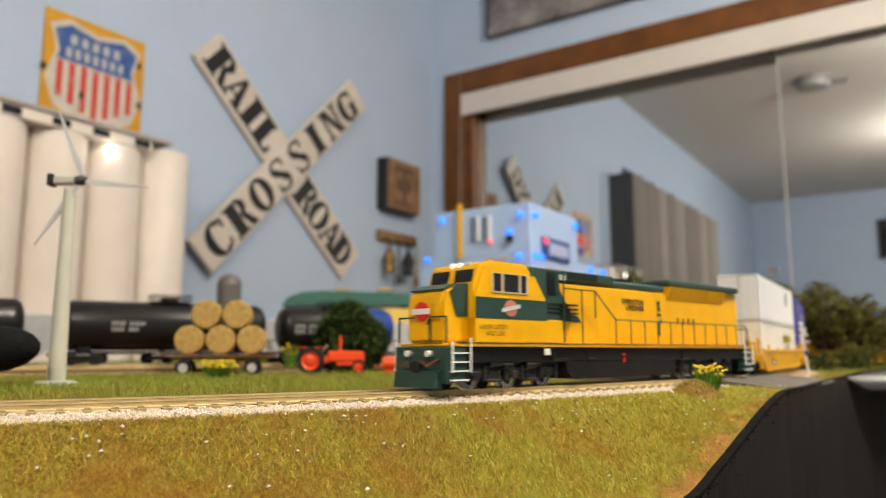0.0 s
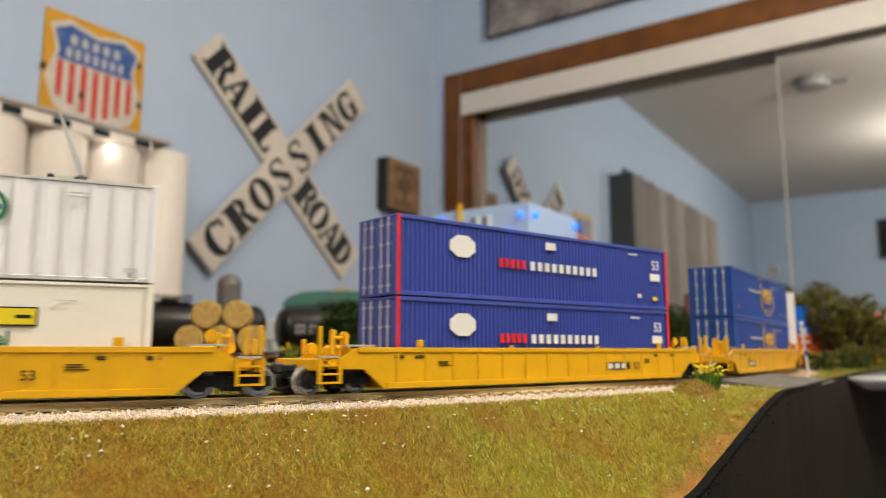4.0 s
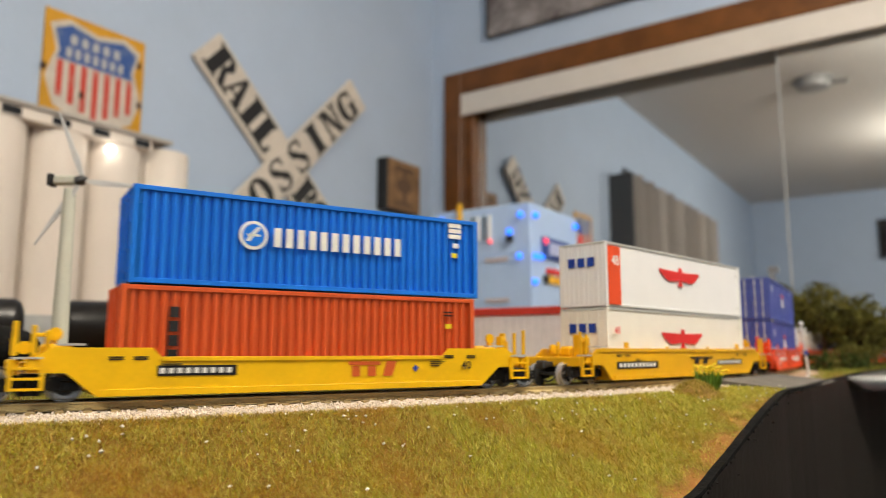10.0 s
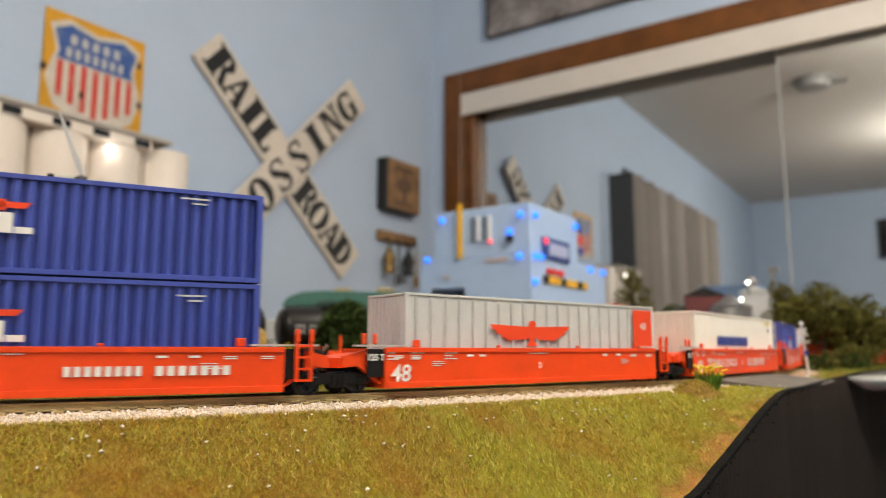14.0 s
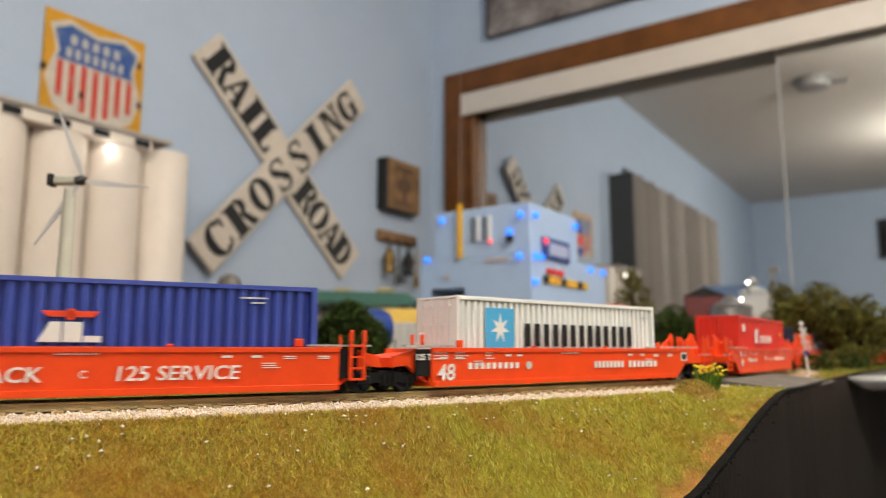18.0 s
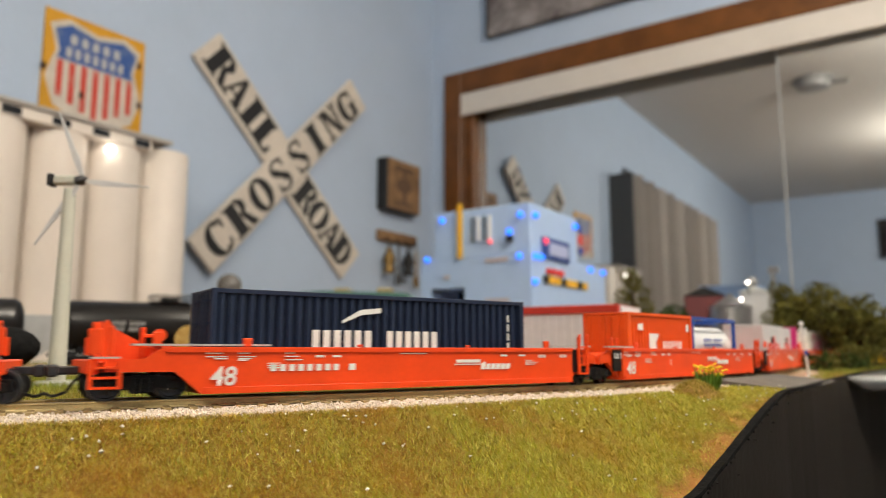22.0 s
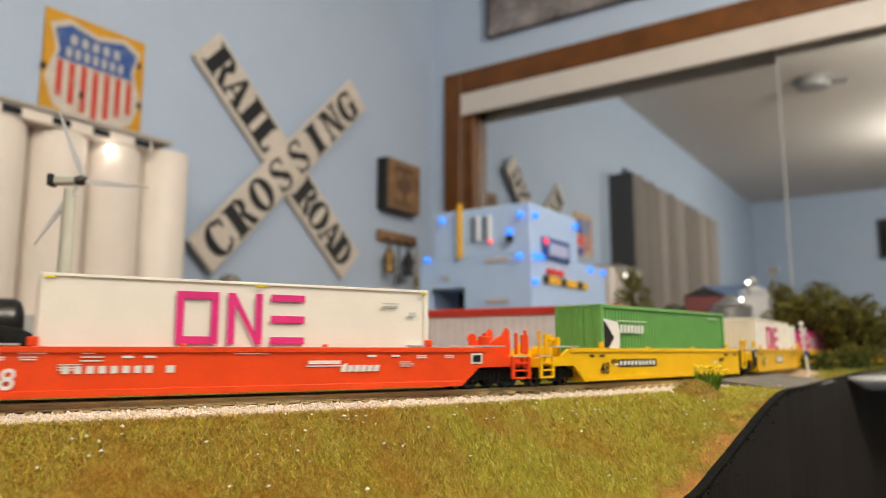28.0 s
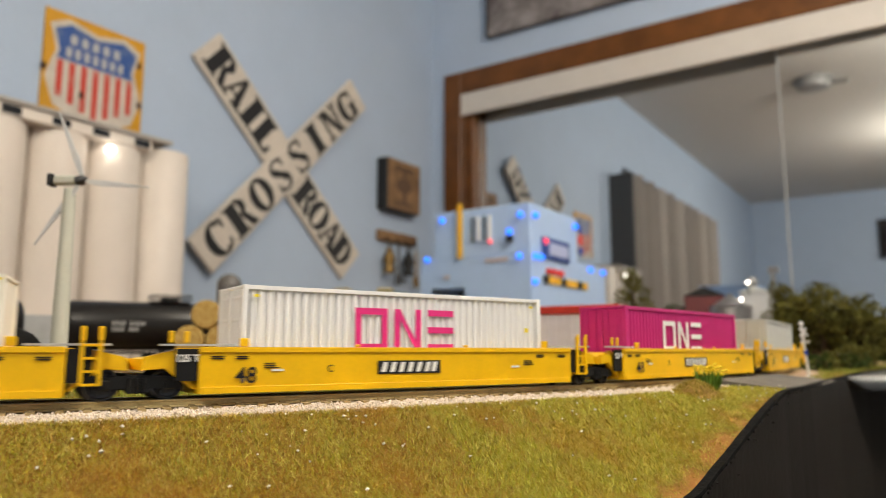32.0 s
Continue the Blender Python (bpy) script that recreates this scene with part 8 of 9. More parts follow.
part("steering_wheel", lathe(bmesh.new(), [(0.0033, 0), (0.0035, 0.0005), (0.0030, 0.0009), (0.0005, 0.0007)], 14, Matrix.Translation((-0.006, 0, 0.0218)) @ Matrix.Rotation(radians(-50), 4, "Y")), mat("pale_knob", (0.55, 0.45, 0.38), 0.6), tr, "pale steering wheel")
part("steering_column", tubes([((-0.003, 0, 0.0185), (-0.006, 0, 0.0218))], 0.0006), BLACK, tr)
for x, r, wd, ys in ((-0.0175, 0.0115, 0.0026, 0.0095), (0.0225, 0.0062, 0.0018, 0.0035)):
    part("axle", tubes([((x, -ys, r), (x, ys, r))], 0.0012), TRED, tr)
    for sy in (-1, 1):
        m = Matrix.Translation((x, sy * ys, r)) @ Matrix.Rotation(-sy * math.pi / 2, 4, "X")
        w_ = part("wheel", lathe(bmesh.new(), [(r * 0.93, -wd), (r, -wd * 0.6), (r, wd * 0.6), (r * 0.93, wd), (r * 0.66, wd), (r * 0.66, -wd)], 26, m), TYRE, tr, "black tyre", smooth=True)
        part("rim", lathe(bmesh.new(), [(r * 0.65, -wd * 0.7), (r * 0.65, wd * 0.9), (r * 0.5, wd * 0.3), (r * 0.2, wd * 0.9)], 18, m), TRED, w_, "orange red rim", smooth=True)
for x in (-0.0235, -0.0115):
    part("fender", boxes((x - 0.003, x + 0.003, -0.0120, -0.0075, 0.0222, 0.0230)), TRED, tr)
im = thing("farm_implement", pose(-0.052, 0.705, GZ), "small orange red farm implement on the grass", "implement")
part("drum", tube(bmesh.new(), (-0.006, 0, 0.010), (0.008, 0, 0.010), 0.0062, 16), TRED, im)
part("stand", boxes((-0.005, 0.007, -0.003, 0.003, 0.0, 0.0045)), TRED, im)
part("drawbar", boxes((-0.014, -0.0061, -0.0008, 0.0008, 0.006, 0.0075)), TRED, im)


# ---- siding with tank cars ----
SX, SY, SA = -0.265, 0.70, radians(30)
SZ = CZ - 0.0148


def siding(d, off=0.0, z=0.0, rz=0):
    return pose(SX + d * math.cos(SA) - off * math.sin(SA), SY + d * math.sin(SA) + off * math.cos(SA), SZ + z, 0, 0, 30 + rz)


sd = thing("siding_track", siding(0, 0.045, 0), "brown siding tracks on a raised roadbed", "track", kind="structure")
part("roadbed", prism(bmesh.new(), [(-0.5, -0.0066), (0.50, -0.0066), (0.50, -0.0012), (-0.5, -0.0012)], -0.078, 0.115), mat("brown_siding_ballast", (0.22, 0.13, 0.06), 0.9, grain=0.4, scale=90, bump=0.5), sd, "brown ballasted roadbed")
for o in (-0.045, 0.040):
    for dy in (-0.0085, 0.0085):
        part("rail", boxes((-0.5, 0.5, o + dy - 0.0006, o + dy + 0.0006, -0.0011, 0.0021)), RAILM, sd)
from_arrays("siding_gravel", stones(4000, lambda n: np.stack([SX + (q := rng.uniform(-0.42, 0.25, n)) * math.cos(SA) + (w := rng.uniform(0.034, 0.056, n)) * math.sin(SA), SY + q * math.sin(SA) - w * math.cos(SA), GZ + 0.001 + rng.uniform(0, 0.002, n)], 1), 0.0010), 0, mat("tan_siding_gravel", (0.50, 0.40, 0.27), 0.9, grain=0.3, scale=300, island=0.2), None, "tan gravel along the siding", "gravel")


def tank_car(d, off, shell, label, length=0.185, r=0.0228):
    c = thing("tank_car", siding(d, off, 0.0022), label, "tank car", "tank cars")
    L = length / 2
    m = Matrix.Translation((0, 0, 0.0358)) @ Matrix.Rotation(math.pi / 2, 4, "Y")
    part("tank", lathe(bmesh.new(), [(0.004, -L), (r * 0.6, -L + 0.001), (r * 0.88, -L + 0.004), (r, -L + 0.009), (r, L - 0.009), (r * 0.88, L - 0.004), (r * 0.6, L - 0.001), (0.004, L)], 32, m), shell, c, "long cylindrical tank", smooth=True)
    part("frame", boxes((-L, L, -0.006, 0.006, 0.0098, 0.0122)), BLACK, c)
    for sgn in (-1, 1):
        x = sgn * (L - 0.020)
        part("saddle", boxes((x - 0.006, x + 0.006, -0.013, 0.013, 0.0110, 0.0185), bevel=0.001), BLACK, c)
        bm = bmesh.new()
        for y0, y1 in ((-0.0128, -0.0108), (0.0108, 0.0128)):
            prism(bm, [(x - 0.0145, 0.004), (x - 0.013, 0.0075), (x, 0.0088), (x + 0.013, 0.0075), (x + 0.0145, 0.004), (x + 0.008, 0.0038), (x, 0.002), (x - 0.008, 0.0038)], y0, y1)
        t = part("truck", bm, BLACK, c, "black truck frame")
        for xa in (x - 0.0102, x + 0.0102):
            if (0.0052, DARKSTEEL.name) not in WHEELS:
                WHEELS[(0.0052, DARKSTEEL.name)] = wheel_mesh(0.0052, DARKSTEEL)
            w_ = new("wheelset", WHEELS[(0.0052, DARKSTEEL.name)])
            w_.parent = t
            w_.matrix_basis = Matrix.Translation((xa, 0, 0.0052))
        xe = sgn * (L + 0.001)
        part("end_platform", boxes((min(xe - sgn * 0.008, xe + sgn * 0.003), max(xe - sgn * 0.008, xe + sgn * 0.003), -0.0155, 0.0155, 0.0105, 0.0116)), BLACK, c)
        part("end_rail", tubes([((xe, -0.0155, 0.0116), (xe, -0.0155, 0.024)), ((xe, -0.0155, 0.024), (xe - sgn * 0.010, -0.0155, 0.0255)), ((xe - sgn * 0.010, -0.0155, 0.0255), (xe - sgn * 0.010, -0.0155, 0.0116)), ((xe, -0.0155, 0.024), (xe, 0.0155, 0.024)), ((xe, 0.0155, 0.0116), (xe, 0.0155, 0.024))], 0.0006), BLACK, c)
        part("coupler", boxes((min(xe, xe + sgn * 0.0085), max(xe, xe + sgn * 0.0085), -0.0018, 0.0018, 0.0078, 0.0108)), DARKSTEEL, c)
    part("manway", lathe(bmesh.new(), [(0.008, 0.057), (0.008, 0.0625), (0.006, 0.0635)], 20), BLACK, c)
    part("top_platform", boxes((-0.018, 0.018, -0.012, 0.012, 0.0588, 0.0595)), BLACK, c)
    rows = []
    for x in (-0.018, -0.006, 0.006, 0.018):
        rows += [((x, -0.012, 0.0595), (x, -0.012, 0.0655)), ((x, 0.012, 0.0595), (x, 0.012, 0.0655))]
    for z in (0.0625, 0.0655):
        rows += [((-0.018, -0.012, z), (0.018, -0.012, z)), ((-0.018, 0.012, z), (0.018, 0.012, z)), ((-0.018, -0.012, z), (-0.018, 0.012, z)), ((0.018, -0.012, z), (0.018, 0.012, z))]
    part("platform_railing", tubes(rows, 0.0004), BLACK, c)
    bm = bmesh.new()
    for x0, x1, z in ((-0.052, -0.040, 0.0375), (-0.037, -0.023, 0.0375), (-0.052, -0.041, 0.0322), (-0.038, -0.029, 0.0322)):
        for i in range(5):
            xx = x0 + (x1 - x0) * i / 5
            for zz in (z - 0.0013, z, z + 0.0013):
                y = -math.sqrt(max(0, r ** 2 - (zz - 0.0358) ** 2)) - 0.0002
                box(bm, xx, xx + (x1 - x0) * 0.14, y - 0.0002, y + 0.0002, zz - 0.0006, zz + 0.0006)
    part("stencil", bm, mat("faded_grey_stencil", (0.30, 0.30, 0.30), 0.6), c, "faded grey stencil bars")
    return c


tank_car(0.0, 0.0, TANKBLACK, "glossy black model tank car on the siding")
tank_car(-0.213, 0.0, TANKBLACK, "glossy black model tank car on the siding")
short = tank_car(0.171, 0.0, TANKBLACK, "short black model tank car with a blue end", 0.128)
part("blue_band", lathe(bmesh.new(), [(0.0231, 0.030), (0.0231, 0.0555), (0.0204, 0.0608), (0.0140, 0.0640)], 32, Matrix.Translation((0, 0, 0.0358)) @ Matrix.Rotation(math.pi / 2, 4, "Y")), mat("blue_tank_paint", (0.015, 0.05, 0.26), 0.4, grain=0.2, scale=60), short, "deep blue tank end", smooth=True)


def hopper(d, off):
    c = thing("hopper_car", siding(d, off, 0.0022), "pale grey model covered hopper car on the siding", "hopper car", "hopper cars")
    HG = plastic("hopper_grey", (0.44, 0.45, 0.45))
    bm = bmesh.new()
    prism(bm, [(-0.085, 0.018), (-0.085, 0.046), (0.085, 0.046), (0.085, 0.018), (0.070, 0.018), (0.058, 0.006), (0.046, 0.006), (0.034, 0.016), (0.018, 0.006), (-0.018, 0.006), (-0.034, 0.016), (-0.046, 0.006), (-0.058, 0.006), (-0.070, 0.018)], -0.0160, 0.0160)
    part("body", bm, HG, c, "grey hopper body")
    for i in range(15):
        x = -0.084 + i * 0.012
        part("side_rib", boxes((x - 0.0008, x + 0.0008, -0.0172, -0.0161, 0.018, 0.0455)), HG, c)
    part("roof_walk", boxes((-0.086, 0.086, -0.004, 0.004, 0.0475, 0.0482)), GRATE, c)
    part("roof", boxes((-0.085, 0.085, -0.014, 0.014, 0.0461, 0.0474), bevel=0.0006), HG, c)
    for sgn in (-1, 1):
        for k in range(3):
            x = sgn * (0.072 + k * 0.006)
            part("end_post", boxes((x - 0.0006, x + 0.0006, -0.0150, -0.0140, 0.011, 0.0179)), HG, c)
        bm = boxes((sgn * 0.068 - 0.014, sgn * 0.068 + 0.014, -0.0128, -0.0108, 0.003, 0.0085), (sgn * 0.068 - 0.014, sgn * 0.068 + 0.014, 0.0108, 0.0128, 0.003, 0.0085), bevel=0.0008)
        t = part("truck", bm, BLACK, c)
        for dx in (-0.0102, 0.0102):
            w_ = new("wheelset", WHEELS[(0.0052, DARKSTEEL.name)])
            w_.parent = t
            w_.matrix_basis = Matrix.Translation((sgn * 0.068 + dx, 0, 0.0052))
        part("sill", boxes((min(sgn * 0.055, sgn * 0.089), max(sgn * 0.055, sgn * 0.089), -0.0150, 0.0150, 0.0098, 0.0112)), HG, c)


for d in (-0.33, -0.128, 0.072, 0.272):
    hopper(d, 0.085)

# ---- foam covered microphone ----
mic = thing("microphone", pose(-0.262, 0.418, GZ), "black foam covered microphone on a small stand", "microphone")
FOAM = mat("black_foam", (0.012, 0.012, 0.012), 0.95, grain=0.6, scale=500, bump=1.0)
bm = bmesh.new()
bmesh.ops.create_icosphere(bm, subdivisions=5, radius=1)
for v in bm.verts:
    k = 1 + 0.02 * noise.noise(v.co * 28)
    v.co = Vector((v.co.x * 0.030 * k, v.co.y * 0.0138 * k, v.co.z * 0.0138 * k))
part("foam_windscreen", bm, FOAM, mic, "black foam windscreen", Matrix.Translation((0.0, 0, 0.0225)) @ Matrix.Rotation(radians(-3), 4, "Y"), smooth=True)
part("barrel", tube(bmesh.new(), (-0.090, 0, 0.018), (-0.026, 0, 0.021), 0.006, 16), BLACK, mic)
part("stand_post", tube(bmesh.new(), (-0.06, 0, 0.002), (-0.06, 0, 0.014), 0.003, 10), DARKSTEEL, mic)
part("stand_foot", lathe(bmesh.new(), [(0.02, 0), (0.02, 0.0015), (0.012, 0.003)], 24, Matrix.Translation((-0.06, 0, 0))), DARKSTEEL, mic)

# ---- grain elevator ----
CONC = mat("off_white_concrete", (0.75, 0.685, 0.62), 0.38, grain=0.06, scale=20, bump=0.02)
el = thing("grain_elevator", room_pose(1.15, 0.14, GZ), "tall off-white model grain elevator of round silos", "grain elevator")
TOPZ = 0.452
for i in range(4):
    y = -(0.0715 + 0.113 * i)
    part("silo", lathe(bmesh.new(), [(0.0563, 0), (0.0563, TOPZ - (0.028 if i else 0.016)), (0.054, TOPZ - (0.0279 if i else 0.013))], 40, Matrix.Translation((0, y, 0))), CONC, el, "round off-white silo", smooth=True)
part("gallery_band", boxes((-0.052, 0.058, -0.47, -0.131, TOPZ - 0.0277, TOPZ - 0.006), bevel=0.001), CONC, el)
part("roof_slab", boxes((-0.06, 0.064, -0.48, -0.088, TOPZ - 0.0058, TOPZ + 0.002), bevel=0.001), mat("grey_roof_slab", (0.42, 0.39, 0.36), 0.6, grain=0.1, scale=40), el, "grey roof slab")
for s_ in (1.305, 1.392, 1.468, 1.555):
    y = -(s_ - 1.15)
    part("window", boxes((0.0582, 0.0605, y - 0.016, y + 0.016, TOPZ - 0.024, TOPZ - 0.010)), GLASS, el, "dark gallery opening")

# Glowing balls placed at bright spots on the elevator, mill and grain bin.
WGLOW = mat("white_ball_glow", (1.0, 0.93, 0.82), 0.3, emit=9.0)
bm = bmesh.new()
bmesh.ops.create_icosphere(bm, subdivisions=2, radius=0.0085, matrix=Matrix.Translation((0.060, -0.222, TOPZ - 0.046)))
part("lamp_bulb", bm, WGLOW, el, "small glowing white ball", smooth=True)

# ---- light blue building with blue lamps ----
BB = mat("pale_blue_styrene", (0.41, 0.57, 0.84), 0.5, grain=0.06, scale=40)
CX, CY = 0.1533, 1.25
bb = thing("model_factory", pose(CX, CY, GZ, 0, 0, -34), "pale blue two tier model factory lit by blue lamps", "model building")
G0 = 0.0215
ZT = 0.1695 + G0
part("lower_block", prism(bmesh.new(), [(-0.236, 0), (-0.213, 0), (-0.213, 0.116 + G0), (-0.137, 0.116 + G0), (-0.137, 0), (0, 0), (0, ZT), (-0.236, ZT)], 0.0, 0.12), BB, bb, "pale blue lower storey with a dark doorway")
part("rear_block", boxes((-0.236, 0.0, 0.1202, 0.345, 0, ZT)), BB, bb, "pale blue rear of the lower storey")
part("upper_block", boxes((-0.205, -0.001, 0.0005, 0.205, 0.1697 + G0, 0.2613 + G0), bevel=0.001), BB, bb, "pale blue upper storey")
part("parapet", boxes((-0.236, -0.2055, 0.0, 0.345, 0.1697 + G0, 0.174 + G0), (-0.205, 0.0, 0.206, 0.345, 0.1697 + G0, 0.174 + G0)), BB, bb)
# Near-black sheet paints in the shade of the doorway recess.
part("door_shade", boxes((-0.2125, -0.1375, 0.10, 0.1195, 0.0, 0.115 + G0)), mat("doorway_shade_black", (0.02, 0.025, 0.03), 0.8), bb, "dark sheet standing for shade inside the doorway")
LED = mat("blue_led_glow", (0.015, 0.19, 1.0), 0.3, emit=1.7)
REDLED = mat("red_led_glow", (1.0, 0.06, 0.08), 0.3, emit=1.2)


def bulb(x, y, z, m, label, r=0.0058):
    bm = bmesh.new()
    bmesh.ops.create_icosphere(bm, subdivisions=2, radius=r, matrix=Matrix.Translation((x, y, z + G0)))
    part("lamp_bulb", bm, m, bb, label, smooth=True)


for t_, z in ((0.185, 0.245), (0.040, 0.211), (0.219, 0.173), (0.021, 0.166), (0.018, 0.240)):
    bulb(-t_, -0.004, z, LED, "glowing blue lamp")
for t_, z in ((0.015, 0.239), (0.187, 0.243), (0.259, 0.164), (0.328, 0.164), (0.012, 0.165), (0.035, 0.166), (0.008, 0.120)):
    bulb(0.004, t_, z, LED, "glowing blue lamp")
bulb(-0.081, -0.002, 0.197, REDLED, "glowing red lamp", 0.004)
bulb(0.003, 0.052, 0.197, REDLED, "glowing red lamp", 0.006)
part("yellow_post", boxes((-0.150, -0.140, -0.006, -0.001, 0.1697 + G0, 0.273 + G0), bevel=0.001), LETTER_GOLD, bb, "yellow post")
for i in range(4):
    x = -0.120 + i * 0.012
    part("window_slot", boxes((x, x + 0.006, -0.003, -0.0005, 0.199 + G0, 0.245 + G0), bevel=0.0005), WHITE if i % 2 else mat("slate_slot", (0.12, 0.15, 0.19), 0.5), bb, "tall slot window")
part("lamp_box", boxes((-0.046, -0.034, -0.006, -0.0005, 0.194 + G0, 0.203 + G0)), LETTER_BLACK, bb, "small black box")
part("sign_panel", boxes((0.0, 0.004, 0.043, 0.156, 0.166 + G0, 0.205 + G0)), mat("navy_sign_panel", (0.03, 0.07, 0.30), 0.4), bb, "dark blue sign panel")
part("sign_screen", boxes((0.0041, 0.0055, 0.066, 0.146, 0.174 + G0, 0.196 + G0)), mat("pale_sign_screen", (0.40, 0.46, 0.70), 0.4), bb, "pale sign centre")
for i in range(8):
    y = 0.045 + i * 0.0255
    part("sign_letter_block", boxes((0.0, 0.004, y, y + 0.018, 0.121 + G0, 0.135 + G0)), LETTER_GOLD if i % 3 else LETTER_BLACK, bb, "sign block")
for i in range(3):
    y = 0.06 + i * 0.026
    part("sign_letter_block", boxes((0.0, 0.004, y, y + 0.018, 0.139 + G0, 0.149 + G0)), LETTER_RED, bb, "red sign block")
for x0, x1, z in ((-0.092, -0.044, 0.163), (-0.182, -0.170, 0.137), (-0.092, -0.044, 0.090)):
    part("faded_label", boxes((x0, x1, -0.002, -0.0003, z - 0.004 + G0, z + 0.003 + G0)), mat("faded_orange_print", (0.48, 0.42, 0.46), 0.6), bb, "faded orange lettering bar")
for i in range(3):
    z = 0.19 + 0.022 * i
    part("side_sign", boxes((0.0, 0.003, 0.208, 0.222, z + G0, z + 0.015 + G0)), (LETTER_BLUE, LETTER_RED, LETTER_BLUE)[i], bb, "small side sign")

# ---- white shed with red roof band ----
sx0, sy0, sx1, sy1 = -0.022, 0.722, 0.151, 0.622
ang = math.degrees(math.atan2(sy1 - sy0, sx1 - sx0))
sl = math.hypot(sx1 - sx0, sy1 - sy0)
sh = thing("white_shed", pose(sx0, sy0, GZ, 0, 0, ang), "long white ribbed model shed with a red roof edge", "model building")
part("wall", boxes((0.0, sl, 0.0, 0.064, 0.0, 0.0540)), plastic("shed_white", (0.86, 0.83, 0.87)), sh, "white ribbed wall")
for i in range(26):
    x = 0.004 + i * (sl - 0.008) / 25
    part("rib", boxes((x - 0.0008, x + 0.0008, -0.0008, -0.0001, 0.0, 0.0538)), plastic("shed_white", (0.86, 0.83, 0.87)), sh)
part("roof_edge", boxes((-0.002, sl + 0.0005, -0.0025, 0.0665, 0.0541, 0.0615), bevel=0.0006), plastic("roof_red", (0.62, 0.05, 0.03)), sh, "red roof edge")
part("end_board", boxes((sl + 0.0006, sl + 0.0022, 0.002, 0.062, 0.046, 0.0605)), plastic("shed_white", (0.86, 0.83, 0.87)), sh)

# ---- far pieces: green shed, yellow and blue tanks, round grey tank, grain bins ----
gs = thing("green_shed", pose(-0.275, 1.23, GZ, 0, 0, -6), "long model shed with a rounded teal green roof", "model building")
TEAL = plastic("teal_roof", (0.06, 0.17, 0.14))
bm = bmesh.new()
prism(bm, [(0.0, 0.098), (0.01, 0.112), (0.035, 0.121), (0.07, 0.123), (0.215, 0.118), (0.225, 0.108), (0.225, 0.098)], 0.0, 0.09)
part("roof", bm, TEAL, gs, "rounded teal green roof")
part("wall", boxes((0.003, 0.222, 0.003, 0.087, 0.0, 0.0979)), plastic("dull_green_wall", (0.10, 0.15, 0.13)), gs)
for x in (0.085, 0.16):
    part("roof_vent", boxes((x, x + 0.025, 0.02, 0.06, 0.1205, 0.129), bevel=0.002), plastic("tan_vent", (0.42, 0.34, 0.18)), gs, "tan roof vent")
for i in range(6):
    x = 0.02 + i * 0.034
    part("wall_panel", boxes((x, x + 0.026, 0.0, 0.0029, 0.06, 0.09)), plastic("dull_green_wall", (0.10, 0.15, 0.13)), gs)
for nm, x, y, r, ln, colr, lb in (("storage_tank", -0.055, 1.0, 0.032, 0.075, LETTER_GOLD, "yellow model storage tank lying on cradles"), ("storage_tank", -0.100, 0.96, 0.020, 0.036, BLUE, "blue model storage tank lying on cradles")):
    st = thing(nm, pose(x, y, GZ), lb, "storage tank")
    zc_ = 0.048 if r > 0.03 else 0.046
    part("shell", lathe(bmesh.new(), [(0.004, -ln / 2), (r * 0.7, -ln / 2 + 0.002), (r, -ln / 2 + 0.008), (r, ln / 2 - 0.008), (r * 0.7, ln / 2 - 0.002), (0.004, ln / 2)], 30, Matrix.Translation((0, 0, zc_)) @ Matrix.Rotation(math.pi / 2, 4, "Y")), plastic("tank_yellow", (0.62, 0.42, 0.09)) if r > 0.03 else colr, st, smooth=True)
    for sx_ in (-0.25, 0.25):
        part("cradle", boxes((sx_ * ln - 0.003, sx_ * ln + 0.003, -r * 0.7, r * 0.7, 0.0, zc_ - r * 0.7)), BLACK, st)
    part("manhole", tube(bmesh.new(), (0, 0, zc_ + r - 0.002), (0, 0, zc_ + r + 0.003), 0.006, 14), BLACK, st)
gt = thing("round_tank", pose(-0.297, 1.0, GZ), "grey model storage tank with a domed top", "storage tank")
part("wall", lathe(bmesh.new(), [(0.0165, 0), (0.0165, 0.112)], 28), plastic("tank_grey", (0.13, 0.12, 0.11)), gt, smooth=True)
part("dome", lathe(bmesh.new(), [(0.0168, 0.1121), (0.0155, 0.119), (0.010, 0.125), (0.003, 0.1275)], 28), plastic("tank_grey", (0.13, 0.12, 0.11)), gt, smooth=True)
GALV = mat("galvanised_steel", (0.36, 0.36, 0.36), 0.3, 0.8, grain=0.15, scale=60)
gb = thing("grain_bin", pose(0.525, 1.32, GZ), "round galvanised model grain bin", "grain bin", "grain bins")
part("wall", lathe(bmesh.new(), [(0.036, 0)] + [(0.036 + 0.0005 * (i % 2), 0.004 * i) for i in range(1, 26)], 36), GALV, gb)
part("roof", lathe(bmesh.new(), [(0.038, 0.1005), (0.010, 0.118), (0.004, 0.120)], 36), GALV, gb, smooth=True)
part("cap", lathe(bmesh.new(), [(0.006, 0.1201), (0.006, 0.124), (0.002, 0.126)], 14), GALV, gb)
fm = thing("feed_mill", pose(0.592, 1.36, GZ, 0, 0, -34), "white model feed mill beside the grain bin", "model building")
part("tower", boxes((-0.026, 0.026, -0.026, 0.03, 0, 0.130), bevel=0.001), mat("grey_white_siding", (0.55, 0.56, 0.57), 0.5, grain=0.1, scale=60), fm)
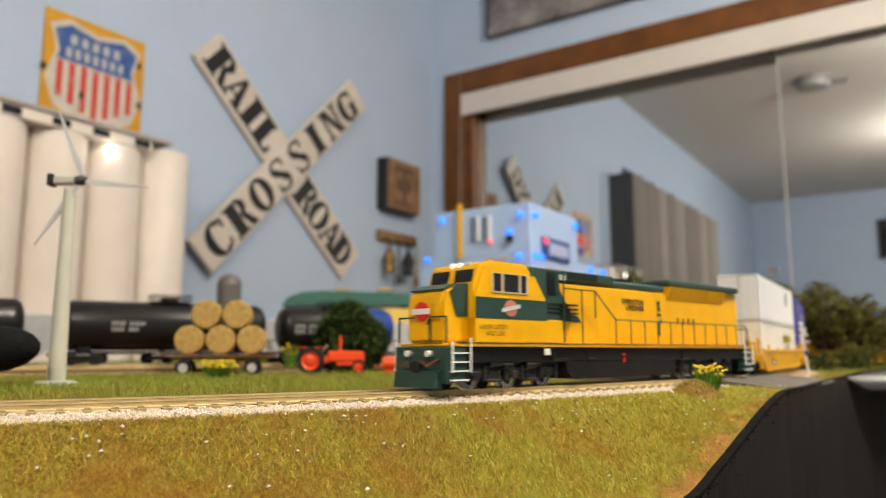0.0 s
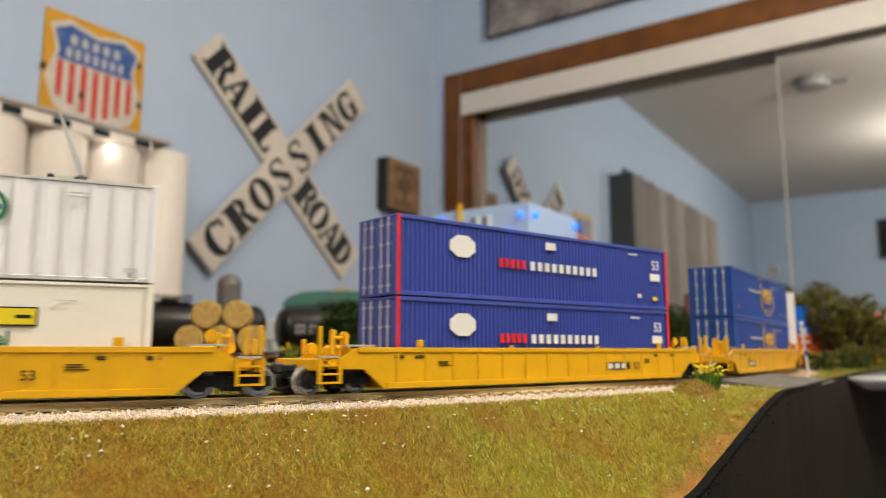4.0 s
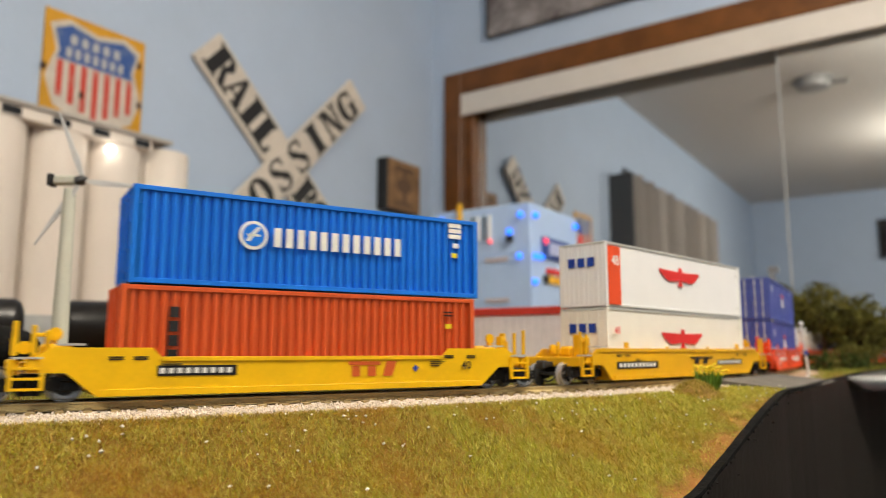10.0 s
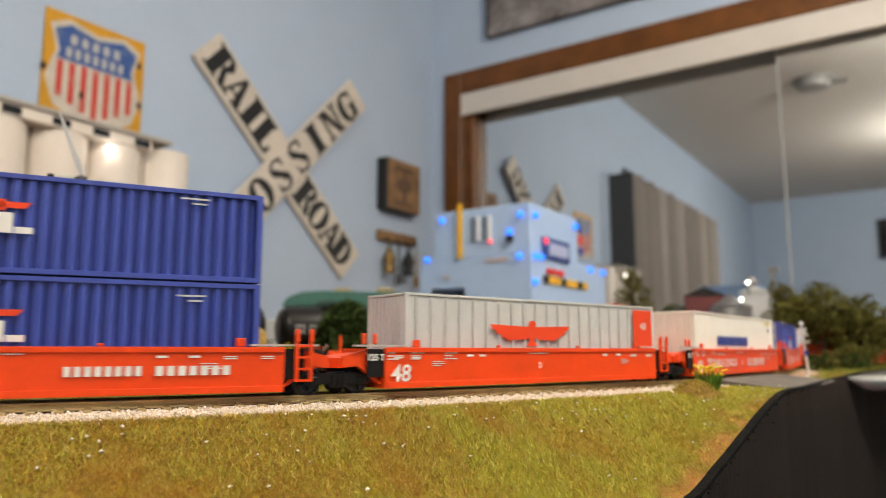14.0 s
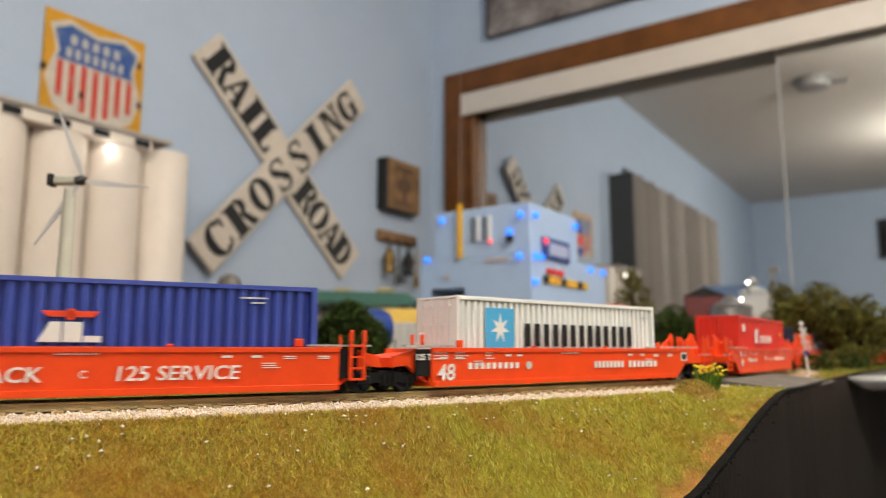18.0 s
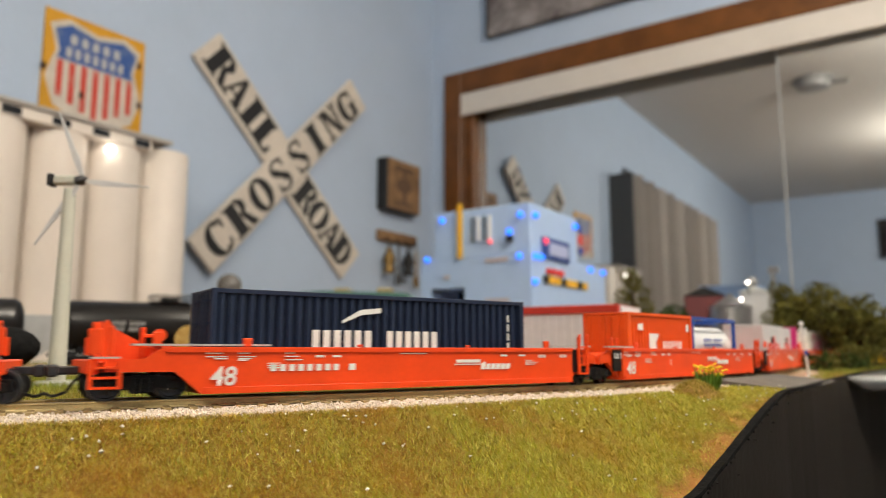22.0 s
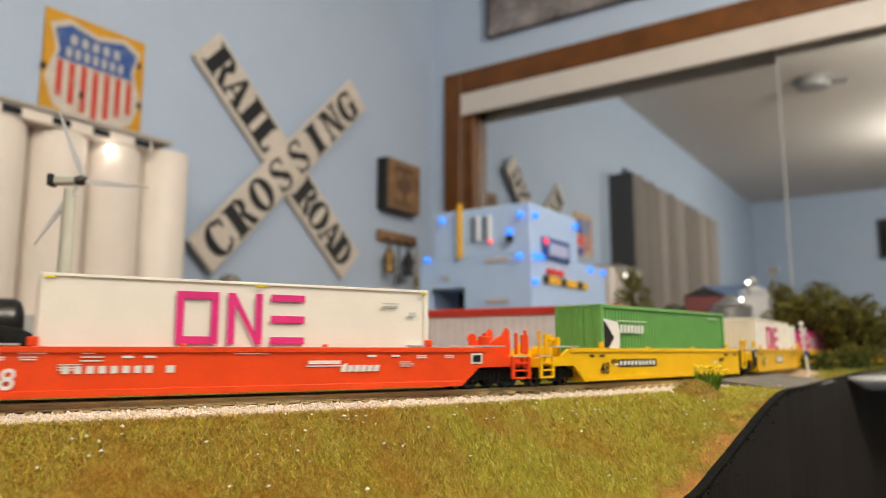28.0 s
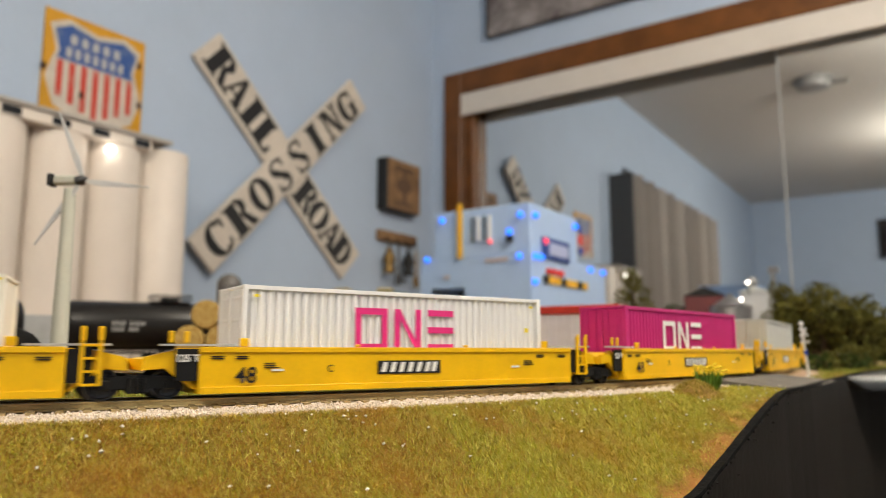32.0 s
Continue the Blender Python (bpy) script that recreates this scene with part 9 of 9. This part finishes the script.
for i in range(8):
    part("siding_rib", boxes((-0.025 + i * 0.007, -0.0238 + i * 0.007, -0.0272, -0.0261, 0, 0.128)), mat("grey_white_siding", (0.55, 0.56, 0.57), 0.5), fm)
part("roof", prism(bmesh.new(), [(-0.029, 0.1301), (0.029, 0.1301), (0.0, 0.140)], -0.029, 0.033), GREY, fm)
part("leg", boxes((0.0265, 0.034, -0.004, 0.004, 0, 0.165), bevel=0.001), GALV, fm, "galvanised elevator leg")
part("leg_head", boxes((0.022, 0.040, -0.007, 0.007, 0.1652, 0.178), bevel=0.002), GALV, fm)
bm = bmesh.new()
bmesh.ops.create_uvsphere(bm, u_segments=20, v_segments=12, radius=0.011, matrix=Matrix.Translation((-0.006, -0.008, 0.150)))
part("vent_ball", bm, GALV, fm, "shiny round vent", smooth=True)
bm = bmesh.new()
bmesh.ops.create_icosphere(bm, subdivisions=2, radius=0.0028, matrix=Matrix.Translation((-0.008, -0.034, 0.1475)))
part("lamp_bulb", bm, WGLOW, fm, "small glowing white ball", smooth=True)
part("lamp_arm", tubes([((-0.008, -0.0262, 0.126), (-0.008, -0.034, 0.141))], 0.001), BLACK, fm)
bm = bmesh.new()
bmesh.ops.create_icosphere(bm, subdivisions=2, radius=0.0028, matrix=Matrix.Translation((0.004, -0.040, 0.112)))
part("lamp_bulb", bm, WGLOW, gb, "small glowing white ball", smooth=True)
part("lamp_arm", tubes([((0.003, -0.036, 0.098), (0.004, -0.040, 0.106))], 0.001), BLACK, gb)
rb = thing("red_shed", pose(0.498, 1.375, GZ, 0, 0, -20), "dark red model shed behind the grain bin", "model building")
part("wall", boxes((-0.036, 0.036, -0.015, 0.015, 0, 0.125), bevel=0.001), plastic("barn_red", (0.13, 0.03, 0.03)), rb)
part("roof", prism(bmesh.new(), [(-0.038, 0.1251), (0.038, 0.1251), (0, 0.142)], -0.017, 0.017), BLACK, rb)

# ---- ties, nearest stretch one by one ----
tie_bm = boxes((-0.0013, 0.0013, -0.0150, 0.0150, 0.0, 0.0011), (-0.0010, 0.0010, -0.0112, -0.0098, 0.0011, 0.0017), (-0.0010, 0.0010, 0.0098, 0.0112, 0.0011, 0.0017))
tie_me = mesh_of("tie", tie_bm, TIE)
s_ = -0.32
rnd = random.Random(21)
while s_ < 0.85:
    x, y, a = line(s_)
    if not 0.285 < s_ < 0.425:
        t = new("tie", tie_me)
        t.parent = track
        t.matrix_basis = pose(x, y, TIE_TOP - 0.0010, 0, 0, math.degrees(a) + rnd.uniform(-1, 1))
    s_ += 0.0078


# ---- movement ----
def motions():
    times = [i * 0.5 for i in range(65)]
    for r in RIDERS:
        ob, centre, half, z = r[:4]
        walk(ob, [(t, ride_pose(centre, half, t, z)) for t in times])
    for w, at, xa, rad in AXLES:
        rows = []
        k0 = k1 = None
        for k in range(int(32 * FPS) + 1):
            s = at - travel(k / FPS)
            if -0.2 < s < 0.75:
                k0 = k if k0 is None else k0
                k1 = k
        if k0 is None:
            continue
        for k in sorted({0, *range(k0, k1 + 1), int(32 * FPS)}):
            ang = -(travel(min(max(k, k0), k1) / FPS) - travel(k0 / FPS)) / rad
            rows.append((k / FPS, Matrix.Translation((xa, 0, rad)) @ Matrix.Rotation(ang, 4, "Y")))
        walk(w, rows)


motions()
